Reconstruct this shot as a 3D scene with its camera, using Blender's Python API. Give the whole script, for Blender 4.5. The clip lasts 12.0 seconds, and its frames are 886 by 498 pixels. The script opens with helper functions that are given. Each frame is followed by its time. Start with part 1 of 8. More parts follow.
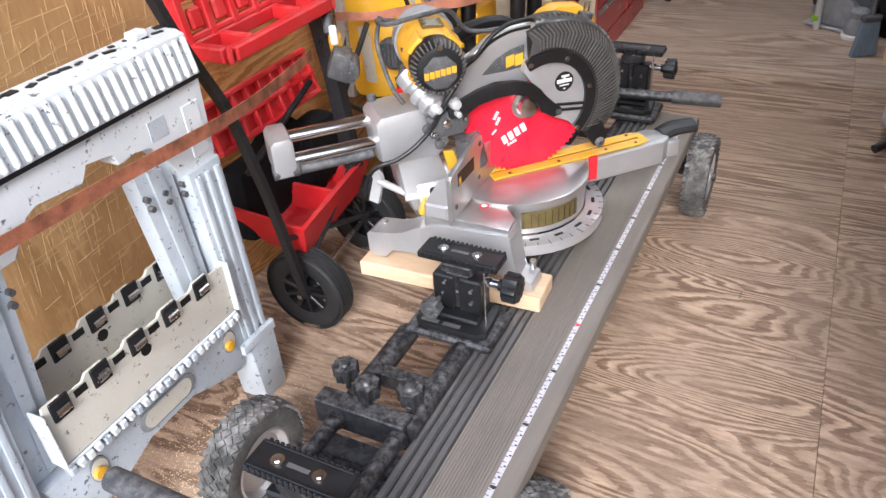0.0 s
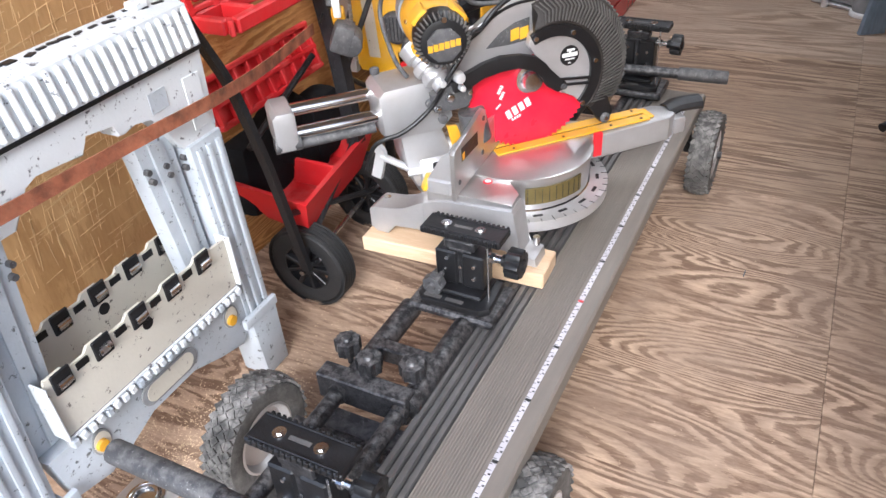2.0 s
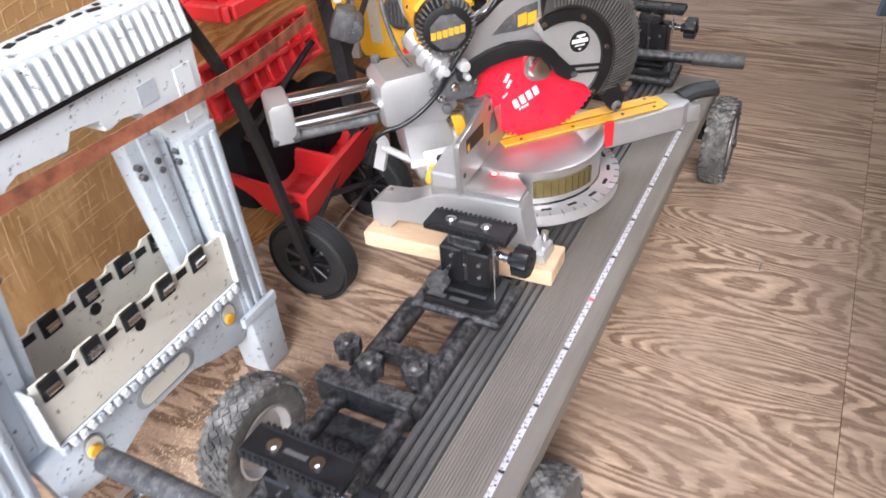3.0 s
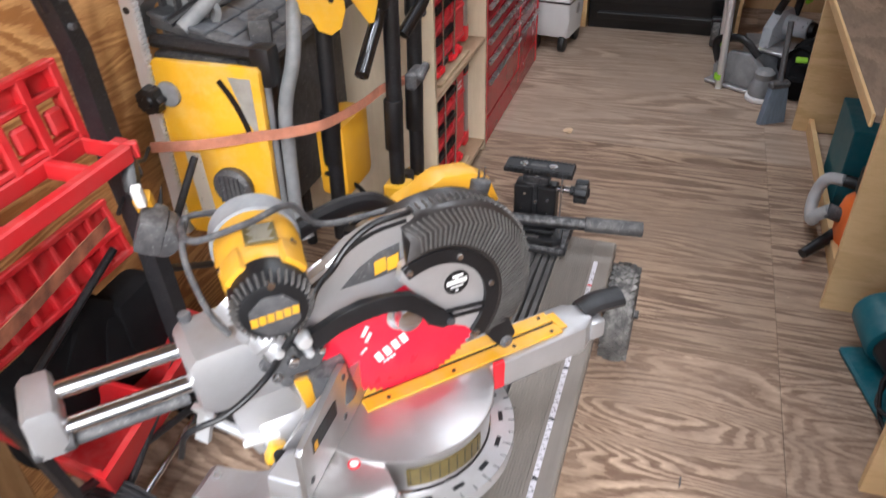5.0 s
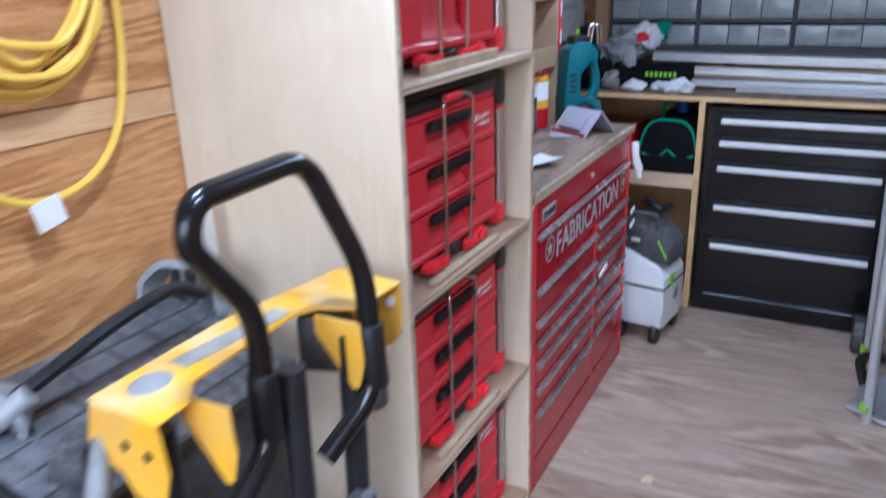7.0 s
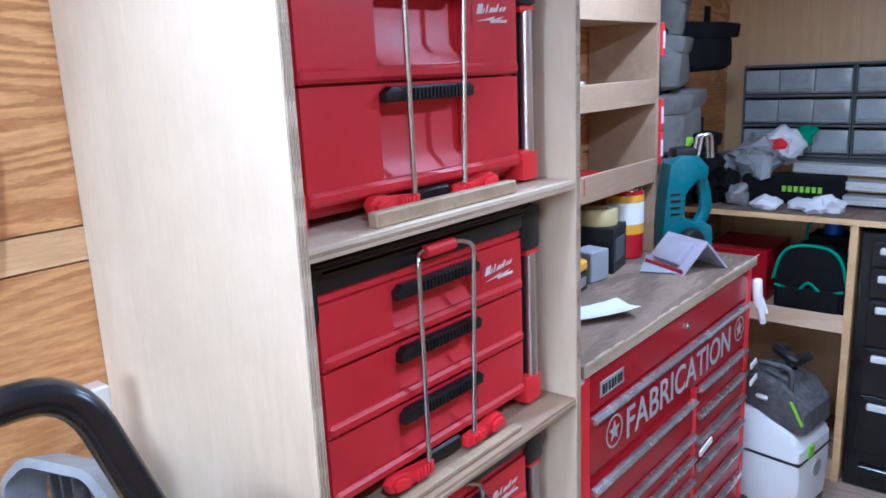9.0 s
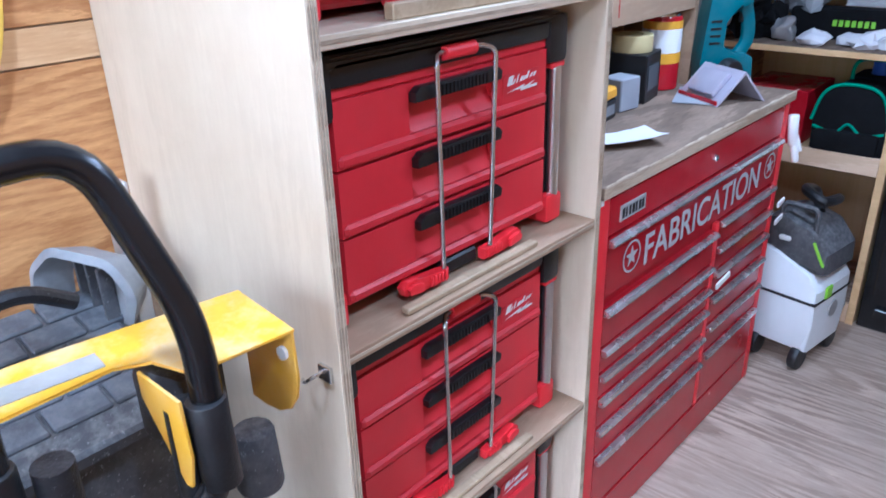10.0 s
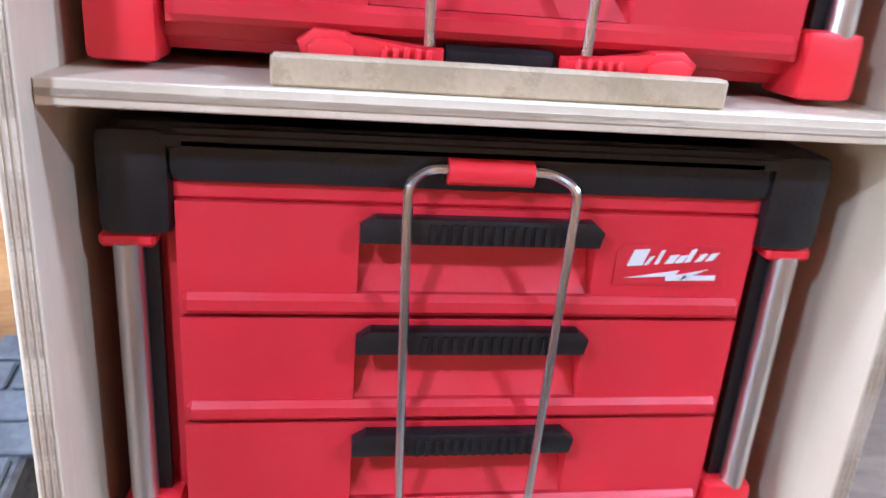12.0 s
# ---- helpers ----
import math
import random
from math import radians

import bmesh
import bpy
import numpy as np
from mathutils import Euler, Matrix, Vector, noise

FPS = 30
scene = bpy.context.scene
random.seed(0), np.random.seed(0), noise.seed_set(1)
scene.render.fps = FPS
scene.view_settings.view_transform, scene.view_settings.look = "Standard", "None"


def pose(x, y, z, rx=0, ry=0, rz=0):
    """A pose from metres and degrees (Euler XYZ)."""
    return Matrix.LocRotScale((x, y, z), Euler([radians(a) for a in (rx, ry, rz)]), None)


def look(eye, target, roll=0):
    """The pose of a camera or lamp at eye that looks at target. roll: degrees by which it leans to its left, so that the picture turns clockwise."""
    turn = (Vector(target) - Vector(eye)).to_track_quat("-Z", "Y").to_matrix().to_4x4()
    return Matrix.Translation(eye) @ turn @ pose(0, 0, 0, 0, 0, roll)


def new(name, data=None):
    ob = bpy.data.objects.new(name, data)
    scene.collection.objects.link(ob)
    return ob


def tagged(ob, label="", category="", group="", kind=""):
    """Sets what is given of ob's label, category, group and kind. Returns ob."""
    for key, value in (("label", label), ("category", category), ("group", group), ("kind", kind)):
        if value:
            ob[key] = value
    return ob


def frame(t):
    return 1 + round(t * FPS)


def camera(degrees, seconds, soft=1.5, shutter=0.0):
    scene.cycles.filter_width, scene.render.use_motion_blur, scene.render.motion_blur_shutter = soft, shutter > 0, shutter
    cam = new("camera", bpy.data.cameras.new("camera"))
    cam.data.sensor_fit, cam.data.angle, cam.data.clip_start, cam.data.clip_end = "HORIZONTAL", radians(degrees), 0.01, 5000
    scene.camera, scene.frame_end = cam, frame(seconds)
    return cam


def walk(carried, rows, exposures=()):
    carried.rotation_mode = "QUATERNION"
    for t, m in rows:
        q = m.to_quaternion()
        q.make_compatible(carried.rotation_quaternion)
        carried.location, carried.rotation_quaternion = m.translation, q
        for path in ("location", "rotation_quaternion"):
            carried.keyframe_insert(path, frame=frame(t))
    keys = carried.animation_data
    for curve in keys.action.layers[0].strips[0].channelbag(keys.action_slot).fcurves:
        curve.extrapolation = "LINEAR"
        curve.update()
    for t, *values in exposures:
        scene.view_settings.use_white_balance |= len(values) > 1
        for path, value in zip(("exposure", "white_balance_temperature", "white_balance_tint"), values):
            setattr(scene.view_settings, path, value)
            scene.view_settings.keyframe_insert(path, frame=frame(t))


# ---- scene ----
cam = camera(60.9, 12.0, 1.5, 0.5)
PATH = [
    (0, (0.051, -0.002, 1.327), (-0.728, 1.455, 0.2), -4.3),
    (0.5, (0.055, 0.0, 1.321), (-0.723, 1.453, 0.187), -4.4),
    (1, (0.06, -0.005, 1.317), (-0.719, 1.443, 0.178), -4.3),
    (1.5, (0.056, -0.001, 1.317), (-0.721, 1.437, 0.165), -4.2),
    (2, (0.048, -0.001, 1.312), (-0.726, 1.426, 0.143), -4.2),
    (2.5, (0.036, -0.005, 1.297), (-0.748, 1.397, 0.104), -4.6),
    (2.7, (0.03, 0.007, 1.293), (-0.754, 1.399, 0.09), -4.8),
    (4.3, (-0.111, 0.481, 1.395), (-0.815, 1.929, 0.209), -5.8),
    (4.5, (-0.146, 0.515, 1.414), (-0.772, 2.007, 0.24), -4.2),
    (5, (-0.147, 0.619, 1.419), (-0.67, 2.172, 0.273), -1.5),
    (5.4, (-0.09, 0.762, 1.463), (-0.727, 2.334, 0.404), -1.7),
    (5.5, (-0.08, 0.795, 1.46), (-0.769, 2.378, 0.449), -1.7),
    (6, (-0.108, 0.948, 1.459), (-1.007, 2.489, 0.555), -1.6),
    (6.5, (-0.229, 1.213, 1.46), (-1.128, 2.776, 0.595), -1.5),
    (7, (-0.174, 1.547, 1.49), (-1.066, 3.199, 0.799), -1.9),
    (7.5, (-0.155, 1.805, 1.521), (-1.158, 3.446, 0.973), -1.3),
    (7.7, (-0.175, 1.876, 1.525), (-1.222, 3.51, 1.041), -1.2),
    (9.3, (-0.17, 2.114, 1.491), (-1.461, 3.56, 0.999), -2.1),
    (9.5, (-0.171, 2.114, 1.474), (-1.442, 3.525, 0.848), -1.8),
    (10, (-0.159, 2.115, 1.436), (-1.399, 3.448, 0.609), -1.8),
    (10.5, (-0.168, 2.215, 1.43), (-1.505, 3.44, 0.586), -1.9),
    (11, (-0.214, 2.399, 1.382), (-1.679, 3.483, 0.558), 1.7),
    (11.5, (-0.318, 2.621, 1.4), (-1.974, 3.476, 0.672), 3.4),
    (12, (-0.348, 2.844, 1.383), (-2.204, 3.154, 0.706), 4.5),
]
EXPOSURE = [(0.0, 1.1, 5600, 10), (2.7, 1.13, 5600, 10), (4.5, 1.03, 5650, 10), (5.0, 1.13, 5600, 10), (5.5, 1.28, 5500, 10), (6.0, 1.4, 5000, 10), (6.5, 1.42, 4620, 10), (7.5, 1.58, 4480, 10), (9.5, 1.78, 4340, 10), (10.5, 1.92, 4330, 10), (11.0, 1.94, 4330, 10), (11.5, 2.02, 4350, 10), (12.0, 2.4, 4400, 10)]
walk(cam, [(t, look(eye, target, roll)) for t, eye, target, roll in PATH], EXPOSURE)

# ---- world, sun and lamps ----
world = bpy.data.worlds.new("sky")
scene.world = world
world.use_nodes = True
wn = world.node_tree.nodes
sky = wn.new("ShaderNodeTexSky")
sky.sky_type, sky.sun_disc = "NISHITA", False
sky.sun_elevation, sky.sun_rotation = radians(34), radians(160)
sky.air_density, sky.dust_density = 1.0, 3.0
world.node_tree.links.new(sky.outputs[0], wn["Background"].inputs[0])
wn["Background"].inputs[1].default_value = 0.15
sun = new("sun", bpy.data.lights.new("sun", "SUN"))
sun.data.energy, sun.data.angle, sun.data.color = 1.65, radians(25), (1.0, 0.96, 0.9)
sun.matrix_world = look((2.0, -5.5, 3.95), (0, 0, 0))

FLOOR = -0.03
LEFT, RIGHT, REAR, FRONT, ROOF = -1.37, 0.72, 0.2, 5.5, 2.02


# ---- materials ----
def node(tree, kind, **values):
    n = tree.nodes.new(kind)
    for key, value in values.items():
        n.inputs[key.replace("_", " ")].default_value = value
    return n


def base(name, rough, metal):
    m = bpy.data.materials.new(name)
    m.use_nodes = True
    b = m.node_tree.nodes["Principled BSDF"]
    b.inputs["Roughness"].default_value, b.inputs["Metallic"].default_value = rough, metal
    return m, m.node_tree, b


def ramp(tree, stops):
    r = tree.nodes.new("ShaderNodeValToRGB")
    e = r.color_ramp.elements
    while len(e) < len(stops):
        e.new(0.5)
    for slot, (at, c) in zip(e, stops):
        slot.position, slot.color = at, (*c, 1) if len(c) == 3 else c
    return r


def paint(name, col, rough=0.5, metal=0.0, vary=0.15, scale=9.0, bump=0.08, grit=90.0, dust=0.0, dust_col=(0.4, 0.36, 0.31), stretch=(1, 1, 1), wear=0.0, wear_col=(0.05, 0.05, 0.055), spec=0.5):
    """Paint, plastic or metal with broad tone changes, fine grit, optional dust in patches and chipped wear."""
    m, t, b = base(name, rough, metal)
    b.inputs["Specular IOR Level"].default_value = spec
    link = t.links.new
    co = t.nodes.new("ShaderNodeTexCoord")
    mp = node(t, "ShaderNodeMapping", Scale=stretch)
    link(co.outputs["Object"], mp.inputs[0])
    n1 = node(t, "ShaderNodeTexNoise", Scale=scale, Detail=5.0, Roughness=0.6)
    n2 = node(t, "ShaderNodeTexNoise", Scale=grit, Detail=3.0)
    link(mp.outputs[0], n1.inputs[0])
    link(mp.outputs[0], n2.inputs[0])
    lo, hi = [c * (1 - vary) for c in col], [min(1, c * (1 + vary)) for c in col]
    r = ramp(t, [(0.3, lo), (0.7, hi)])
    link(n1.outputs[0], r.inputs[0])
    out = r.outputs[0]
    info = t.nodes.new("ShaderNodeObjectInfo")
    hsv = node(t, "ShaderNodeHueSaturation")
    mr = node(t, "ShaderNodeMapRange", To_Min=1 - vary * 0.4, To_Max=1 + vary * 0.4)
    link(info.outputs["Random"], mr.inputs[0])
    link(mr.outputs[0], hsv.inputs["Value"])
    link(out, hsv.inputs["Color"])
    out = hsv.outputs[0]
    if dust > 0:
        n3 = node(t, "ShaderNodeTexNoise", Scale=scale * 2.3, Detail=6.0, Roughness=0.7)
        link(co.outputs["Object"], n3.inputs[0])
        geo = t.nodes.new("ShaderNodeNewGeometry")
        sep = t.nodes.new("ShaderNodeSeparateXYZ")
        link(geo.outputs["Normal"], sep.inputs[0])
        up = node(t, "ShaderNodeMapRange", From_Min=-0.2, From_Max=1.0, To_Min=0.15, To_Max=1.0)
        link(sep.outputs["Z"], up.inputs[0])
        r3 = ramp(t, [(0.42, (0, 0, 0)), (0.72, (1, 1, 1))])
        link(n3.outputs[0], r3.inputs[0])
        mul = t.nodes.new("ShaderNodeMath")
        mul.operation = "MULTIPLY"
        link(r3.outputs[0], mul.inputs[0])
        link(up.outputs[0], mul.inputs[1])
        mul2 = t.nodes.new("ShaderNodeMath")
        mul2.operation = "MULTIPLY"
        mul2.inputs[1].default_value = dust
        link(mul.outputs[0], mul2.inputs[0])
        mix = node(t, "ShaderNodeMix")
        mix.data_type = "RGBA"
        mix.inputs[7].default_value = (*dust_col, 1)
        link(mul2.outputs[0], mix.inputs[0])
        link(out, mix.inputs[6])
        out = mix.outputs[2]
    if wear > 0:
        n4 = node(t, "ShaderNodeTexNoise", Scale=scale * 9, Detail=8.0, Roughness=0.7)
        link(co.outputs["Object"], n4.inputs[0])
        r4 = ramp(t, [(0.62 - wear * 0.1, (0, 0, 0)), (0.66 - wear * 0.1, (1, 1, 1))])
        link(n4.outputs[0], r4.inputs[0])
        mix = node(t, "ShaderNodeMix")
        mix.data_type = "RGBA"
        mix.inputs[7].default_value = (*wear_col, 1)
        link(r4.outputs[0], mix.inputs[0])
        link(out, mix.inputs[6])
        out = mix.outputs[2]
    link(out, b.inputs["Base Color"])
    rr = node(t, "ShaderNodeMapRange", To_Min=max(0.05, rough - 0.1), To_Max=min(1, rough + 0.15))
    link(n1.outputs[0], rr.inputs[0])
    link(rr.outputs[0], b.inputs["Roughness"])
    bp = node(t, "ShaderNodeBump", Strength=bump, Distance=0.004)
    link(n2.outputs[0], bp.inputs["Height"])
    link(bp.outputs[0], b.inputs["Normal"])
    return m


def plywood(name, dark, light, grain=(1.1, 8.0, 1.1), bands=16.0, rough=0.6, stain=0.0, contrast=1.0, bump=0.25, stain_col=(0.09, 0.07, 0.06), warp=0.35, knots=0.0, marked=()):
    """Rotary-cut veneer: contour lines of a drawn-out height field, with fine pores and stains."""
    m, t, b = base(name, rough, 0)
    link = t.links.new
    co = t.nodes.new("ShaderNodeTexCoord")
    info = t.nodes.new("ShaderNodeObjectInfo")
    off = node(t, "ShaderNodeVectorMath")
    off.operation = "MULTIPLY_ADD"
    link(info.outputs["Random"], off.inputs[0])
    off.inputs[1].default_value = (3.7, 5.1, 2.3)
    link(co.outputs["Object"], off.inputs[2])
    mp = node(t, "ShaderNodeMapping", Scale=grain)
    link(off.outputs[0], mp.inputs[0])
    n1 = node(t, "ShaderNodeTexNoise", Scale=0.8, Detail=2.5, Roughness=0.45, Distortion=warp)
    link(mp.outputs[0], n1.inputs[0])
    mul = t.nodes.new("ShaderNodeMath")
    mul.operation = "MULTIPLY"
    mul.inputs[1].default_value = bands
    link(n1.outputs[0], mul.inputs[0])
    if knots > 0:
        # growth rings close in on scattered knots
        cell = node(t, "ShaderNodeTexVoronoi", Scale=0.62)
        link(mp.outputs[0], cell.inputs["Vector"])
        near = node(t, "ShaderNodeMapRange", From_Min=0.0, From_Max=0.42, To_Min=knots, To_Max=0.0)
        link(cell.outputs["Distance"], near.inputs[0])
        lift = t.nodes.new("ShaderNodeMath")
        link(n1.outputs[0], lift.inputs[0])
        link(near.outputs[0], lift.inputs[1])
        link(lift.outputs[0], mul.inputs[0])
    height = mul.inputs[0].links[0].from_socket
    for x, y, rise, reach in marked:
        # rings close in on a knot of known place, drawn out along the grain
        off2 = node(t, "ShaderNodeVectorMath")
        off2.operation = "SUBTRACT"
        link(co.outputs["Object"], off2.inputs[0])
        off2.inputs[1].default_value = (x, y, 0)
        mpk = node(t, "ShaderNodeMapping", Scale=(1.0, 2.6, 0.0))
        link(off2.outputs[0], mpk.inputs[0])
        far = t.nodes.new("ShaderNodeVectorMath")
        far.operation = "LENGTH"
        link(mpk.outputs[0], far.inputs[0])
        hump = node(t, "ShaderNodeMapRange", From_Min=0.0, From_Max=reach, To_Min=rise, To_Max=0.0)
        hump.interpolation_type = "SMOOTHERSTEP"
        link(far.outputs["Value"], hump.inputs[0])
        plus = t.nodes.new("ShaderNodeMath")
        link(height, plus.inputs[0])
        link(hump.outputs[0], plus.inputs[1])
        height = plus.outputs[0]
    link(height, mul.inputs[0])
    ping = t.nodes.new("ShaderNodeMath")
    ping.operation = "FRACT"
    rag = node(t, "ShaderNodeTexNoise", Scale=11.0, Detail=6.0, Roughness=0.75)
    link(mp.outputs[0], rag.inputs[0])
    ragged = t.nodes.new("ShaderNodeMath")
    ragged.operation = "MULTIPLY_ADD"
    ragged.inputs[1].default_value = 1.25
    link(rag.outputs[0], ragged.inputs[0])
    link(mul.outputs[0], ragged.inputs[2])
    link(ragged.outputs[0], ping.inputs[0])
    saw_tooth = ramp(t, [(0.0, (0.1, 0.1, 0.1)), (0.4, (0.22, 0.22, 0.22)), (0.5, (0.8, 0.8, 0.8)), (0.82, (0.6, 0.6, 0.6)), (0.97, (0.42, 0.42, 0.42)), (1.0, (0.1, 0.1, 0.1))])
    link(ping.outputs[0], saw_tooth.inputs[0])
    mp2 = node(t, "ShaderNodeMapping", Scale=[g * 14 for g in grain])
    link(co.outputs["Object"], mp2.inputs[0])
    n2 = node(t, "ShaderNodeTexNoise", Scale=1.6, Detail=6.0, Roughness=0.7)
    link(mp2.outputs[0], n2.inputs[0])
    add = t.nodes.new("ShaderNodeMath")
    add.operation = "MULTIPLY_ADD"
    link(n2.outputs[0], add.inputs[0])
    add.inputs[1].default_value = 0.75
    damp = t.nodes.new("ShaderNodeMath")
    damp.operation = "MULTIPLY_ADD"
    damp.inputs[1].default_value, damp.inputs[2].default_value = 0.72, -0.23
    fade = node(t, "ShaderNodeTexNoise", Scale=1.9, Detail=3.0)
    link(co.outputs["Object"], fade.inputs[0])
    fr = node(t, "ShaderNodeMapRange", From_Min=0.36, From_Max=0.56, To_Min=0.3, To_Max=1.0)
    link(fade.outputs[0], fr.inputs[0])
    faded = node(t, "ShaderNodeMix")
    faded.inputs[2].default_value = 0.45
    link(fr.outputs[0], faded.inputs[0])
    link(saw_tooth.outputs[0], faded.inputs[3])
    link(faded.outputs[0], damp.inputs[0])
    link(damp.outputs[0], add.inputs[2])
    mid = [(d + l) / 2 for d, l in zip(dark, light)]
    r = ramp(t, [(0.5 - 0.28 / contrast, dark), (0.5, mid), (0.5 + 0.28 / contrast, light)])
    link(add.outputs[0], r.inputs[0])
    n3 = node(t, "ShaderNodeTexNoise", Scale=3.2, Detail=9.0, Roughness=0.72)
    link(co.outputs["Object"], n3.inputs[0])
    r3 = ramp(t, [(0.42, (0, 0, 0)), (0.75, (stain, stain, stain))])
    link(n3.outputs[0], r3.inputs[0])
    mix = node(t, "ShaderNodeMix")
    mix.data_type = "RGBA"
    mix.inputs[7].default_value = (*stain_col, 1)
    link(r3.outputs[0], mix.inputs[0])
    link(r.outputs[0], mix.inputs[6])
    link(mix.outputs[2], b.inputs["Base Color"])
    bp = node(t, "ShaderNodeBump", Strength=bump, Distance=0.002)
    link(add.outputs[0], bp.inputs["Height"])
    link(bp.outputs[0], b.inputs["Normal"])
    return m


def glow(name, col, power):
    m, t, b = base(name, 0.4, 0)
    b.inputs["Base Color"].default_value = (*col, 1)
    b.inputs["Emission Color"].default_value = (*col, 1)
    b.inputs["Emission Strength"].default_value = power
    return m


# knots of the floor veneer: x, y, how many rings they raise, reach
KNOTS = [(-0.075, 1.998, 0.42, 0.6), (0.12, 2.35, 0.2, 0.5), (0.03, 1.42, 0.22, 0.5), (0.42, 1.75, 0.2, 0.5), (0.2, 0.98, 0.2, 0.5), (-0.9, 1.0, 0.15, 0.4), (0.5, 1.25, 0.18, 0.4)]
M_FLOOR = plywood("worn_floor_plywood", (0.18, 0.108, 0.068), (0.6, 0.44, 0.31), (0.9, 4.8, 1.0), 22.0, 0.7, 0.8, 1.1, 0.45, (0.29, 0.21, 0.155), 0.7, 0.12, KNOTS)
M_FLOORFAR = plywood("straight_grained_floor_plywood", (0.16, 0.097, 0.062), (0.52, 0.38, 0.26), (0.55, 8.5, 1.0), 18.0, 0.72, 0.85, 1.15, 0.4, (0.25, 0.178, 0.128), 0.6, 0.05)
# Front sheets: a brighter, lower-contrast tone of the board above.
M_FLOORPALE = plywood("pale_front_floor_plywood", (0.23, 0.158, 0.11), (0.57, 0.44, 0.33), (0.6, 7.0, 1.0), 14.0, 0.75, 0.85, 0.9, 0.35, (0.36, 0.28, 0.215), 0.7, 0.05)
M_WALLPLY = plywood("orange_wall_plywood", (0.36, 0.155, 0.045), (0.72, 0.41, 0.16), (1.2, 0.8, 6.0), 21.0, 0.42, 0.35, 1.15, 0.2, (0.22, 0.1, 0.035), 0.6, 0.2)
M_STRIP = plywood("pale_wall_strip", (0.5, 0.3, 0.13), (0.74, 0.5, 0.27), (1.2, 0.8, 9.0), 8.0, 0.45, 0.25, 0.9, 0.15, (0.36, 0.2, 0.08), 0.6, 0.1)
M_SCORED = plywood("scored_wall_plywood", (0.34, 0.19, 0.075), (0.55, 0.35, 0.16), (1.0, 5.0, 0.9), 9.0, 0.5, 0.4, 0.7, 0.2, (0.25, 0.13, 0.05))
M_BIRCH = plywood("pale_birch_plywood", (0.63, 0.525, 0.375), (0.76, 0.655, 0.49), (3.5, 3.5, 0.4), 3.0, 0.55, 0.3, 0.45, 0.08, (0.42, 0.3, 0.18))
M_EDGE = plywood("plywood_edge", (0.3, 0.22, 0.14), (0.66, 0.55, 0.4), (9.0, 1.0, 22.0), 3.0, 0.7, 0.25, 0.8, 0.2)
M_BENCHPLY = plywood("yellow_bench_plywood", (0.58, 0.38, 0.17), (0.76, 0.54, 0.28), (1.0, 1.0, 5.0), 8.0, 0.5, 0.12, 0.7, 0.1, (0.3, 0.16, 0.06))
M_TOP = plywood("worn_bench_top", (0.12, 0.08, 0.052), (0.29, 0.21, 0.145), (4.0, 1.0, 4.0), 9.0, 0.8, 0.6, 0.8, 0.2, (0.16, 0.12, 0.09))
M_CLEAT = plywood("tan_strip_wood", (0.36, 0.27, 0.16), (0.5, 0.39, 0.25), (1.0, 9.0, 9.0), 4.0, 0.6, 0.15, 0.8, 0.15, (0.3, 0.2, 0.1))
M_PINE = plywood("pale_pine", (0.6, 0.42, 0.26), (0.77, 0.59, 0.41), (1.0, 9.0, 9.0), 4.0, 0.6, 0.15, 0.8, 0.15, (0.35, 0.22, 0.1))
M_PANEL = plywood("oak_wall_panelling", (0.55, 0.37, 0.18), (0.64, 0.45, 0.24), (12.0, 3.0, 0.5), 6.0, 0.5, 0.1, 0.7, 0.05)
M_CEIL = paint("unseen_roof_grey", (0.42, 0.42, 0.41), 0.6, 0, 0.06)
M_RED = paint("red_plastic", (0.61, 0.019, 0.032), 0.38, 0, 0.1, 6, 0.06, 220, 0.1, (0.6, 0.35, 0.32))
M_REDDARK = paint("red_cabinet_enamel", (0.4, 0.005, 0.014), 0.2, 0, 0.1, 4, 0.02, 60, 0.07, (0.45, 0.35, 0.32))
M_REDBRIGHT = paint("bright_red_plastic", (0.72, 0.02, 0.03), 0.4, 0, 0.08)
M_TRAY = paint("dusty_red_tray", (0.55, 0.012, 0.016), 0.5, 0, 0.15, 7, 0.08, 160, 0.3, (0.5, 0.3, 0.26))
M_BLACK = paint("black_plastic", (0.007, 0.007, 0.008), 0.4, 0, 0.3, 12, 0.15, 240, 0.1, (0.12, 0.13, 0.15))
M_BLACKMETAL = paint("black_frame_steel", (0.014, 0.014, 0.016), 0.4, 0.2, 0.3, 30, 0.25, 200, 0.2, (0.14, 0.135, 0.13), wear=0.02, wear_col=(0.14, 0.14, 0.145))
# Cart steel: real dust, thickened to paint in daylight from the open end.
M_JIGLIT = paint("dusty_daylit_jig_steel", (0.014, 0.014, 0.016), 0.4, 0.2, 0.3, 30, 0.25, 200, 0.65, (0.3, 0.29, 0.29), wear=0.05, wear_col=(0.14, 0.14, 0.145))
M_BLACKGLOSS = paint("gloss_black_enamel", (0.006, 0.006, 0.007), 0.22, 0, 0.2, 4, 0.02, 60, 0.12, (0.12, 0.11, 0.1))
M_RUBBER = paint("worn_rubber", (0.07, 0.068, 0.065), 0.8, 0, 0.3, 14, 0.25, 180, 0.9, (0.42, 0.4, 0.38))
M_TYRE = paint("black_ribbed_tyre", (0.012, 0.012, 0.013), 0.65, 0, 0.3, 20, 0.2, 200, 0.12, (0.2, 0.19, 0.18))
M_FENCE = paint("milled_fence_plate", (0.55, 0.54, 0.53), 0.32, 0.85, 0.08, 14, 0.06, 200, 0.3, (0.45, 0.42, 0.4))
M_TAPE = paint("lilac_white_tape", (0.56, 0.54, 0.58), 0.6, 0, 0.1, 20)
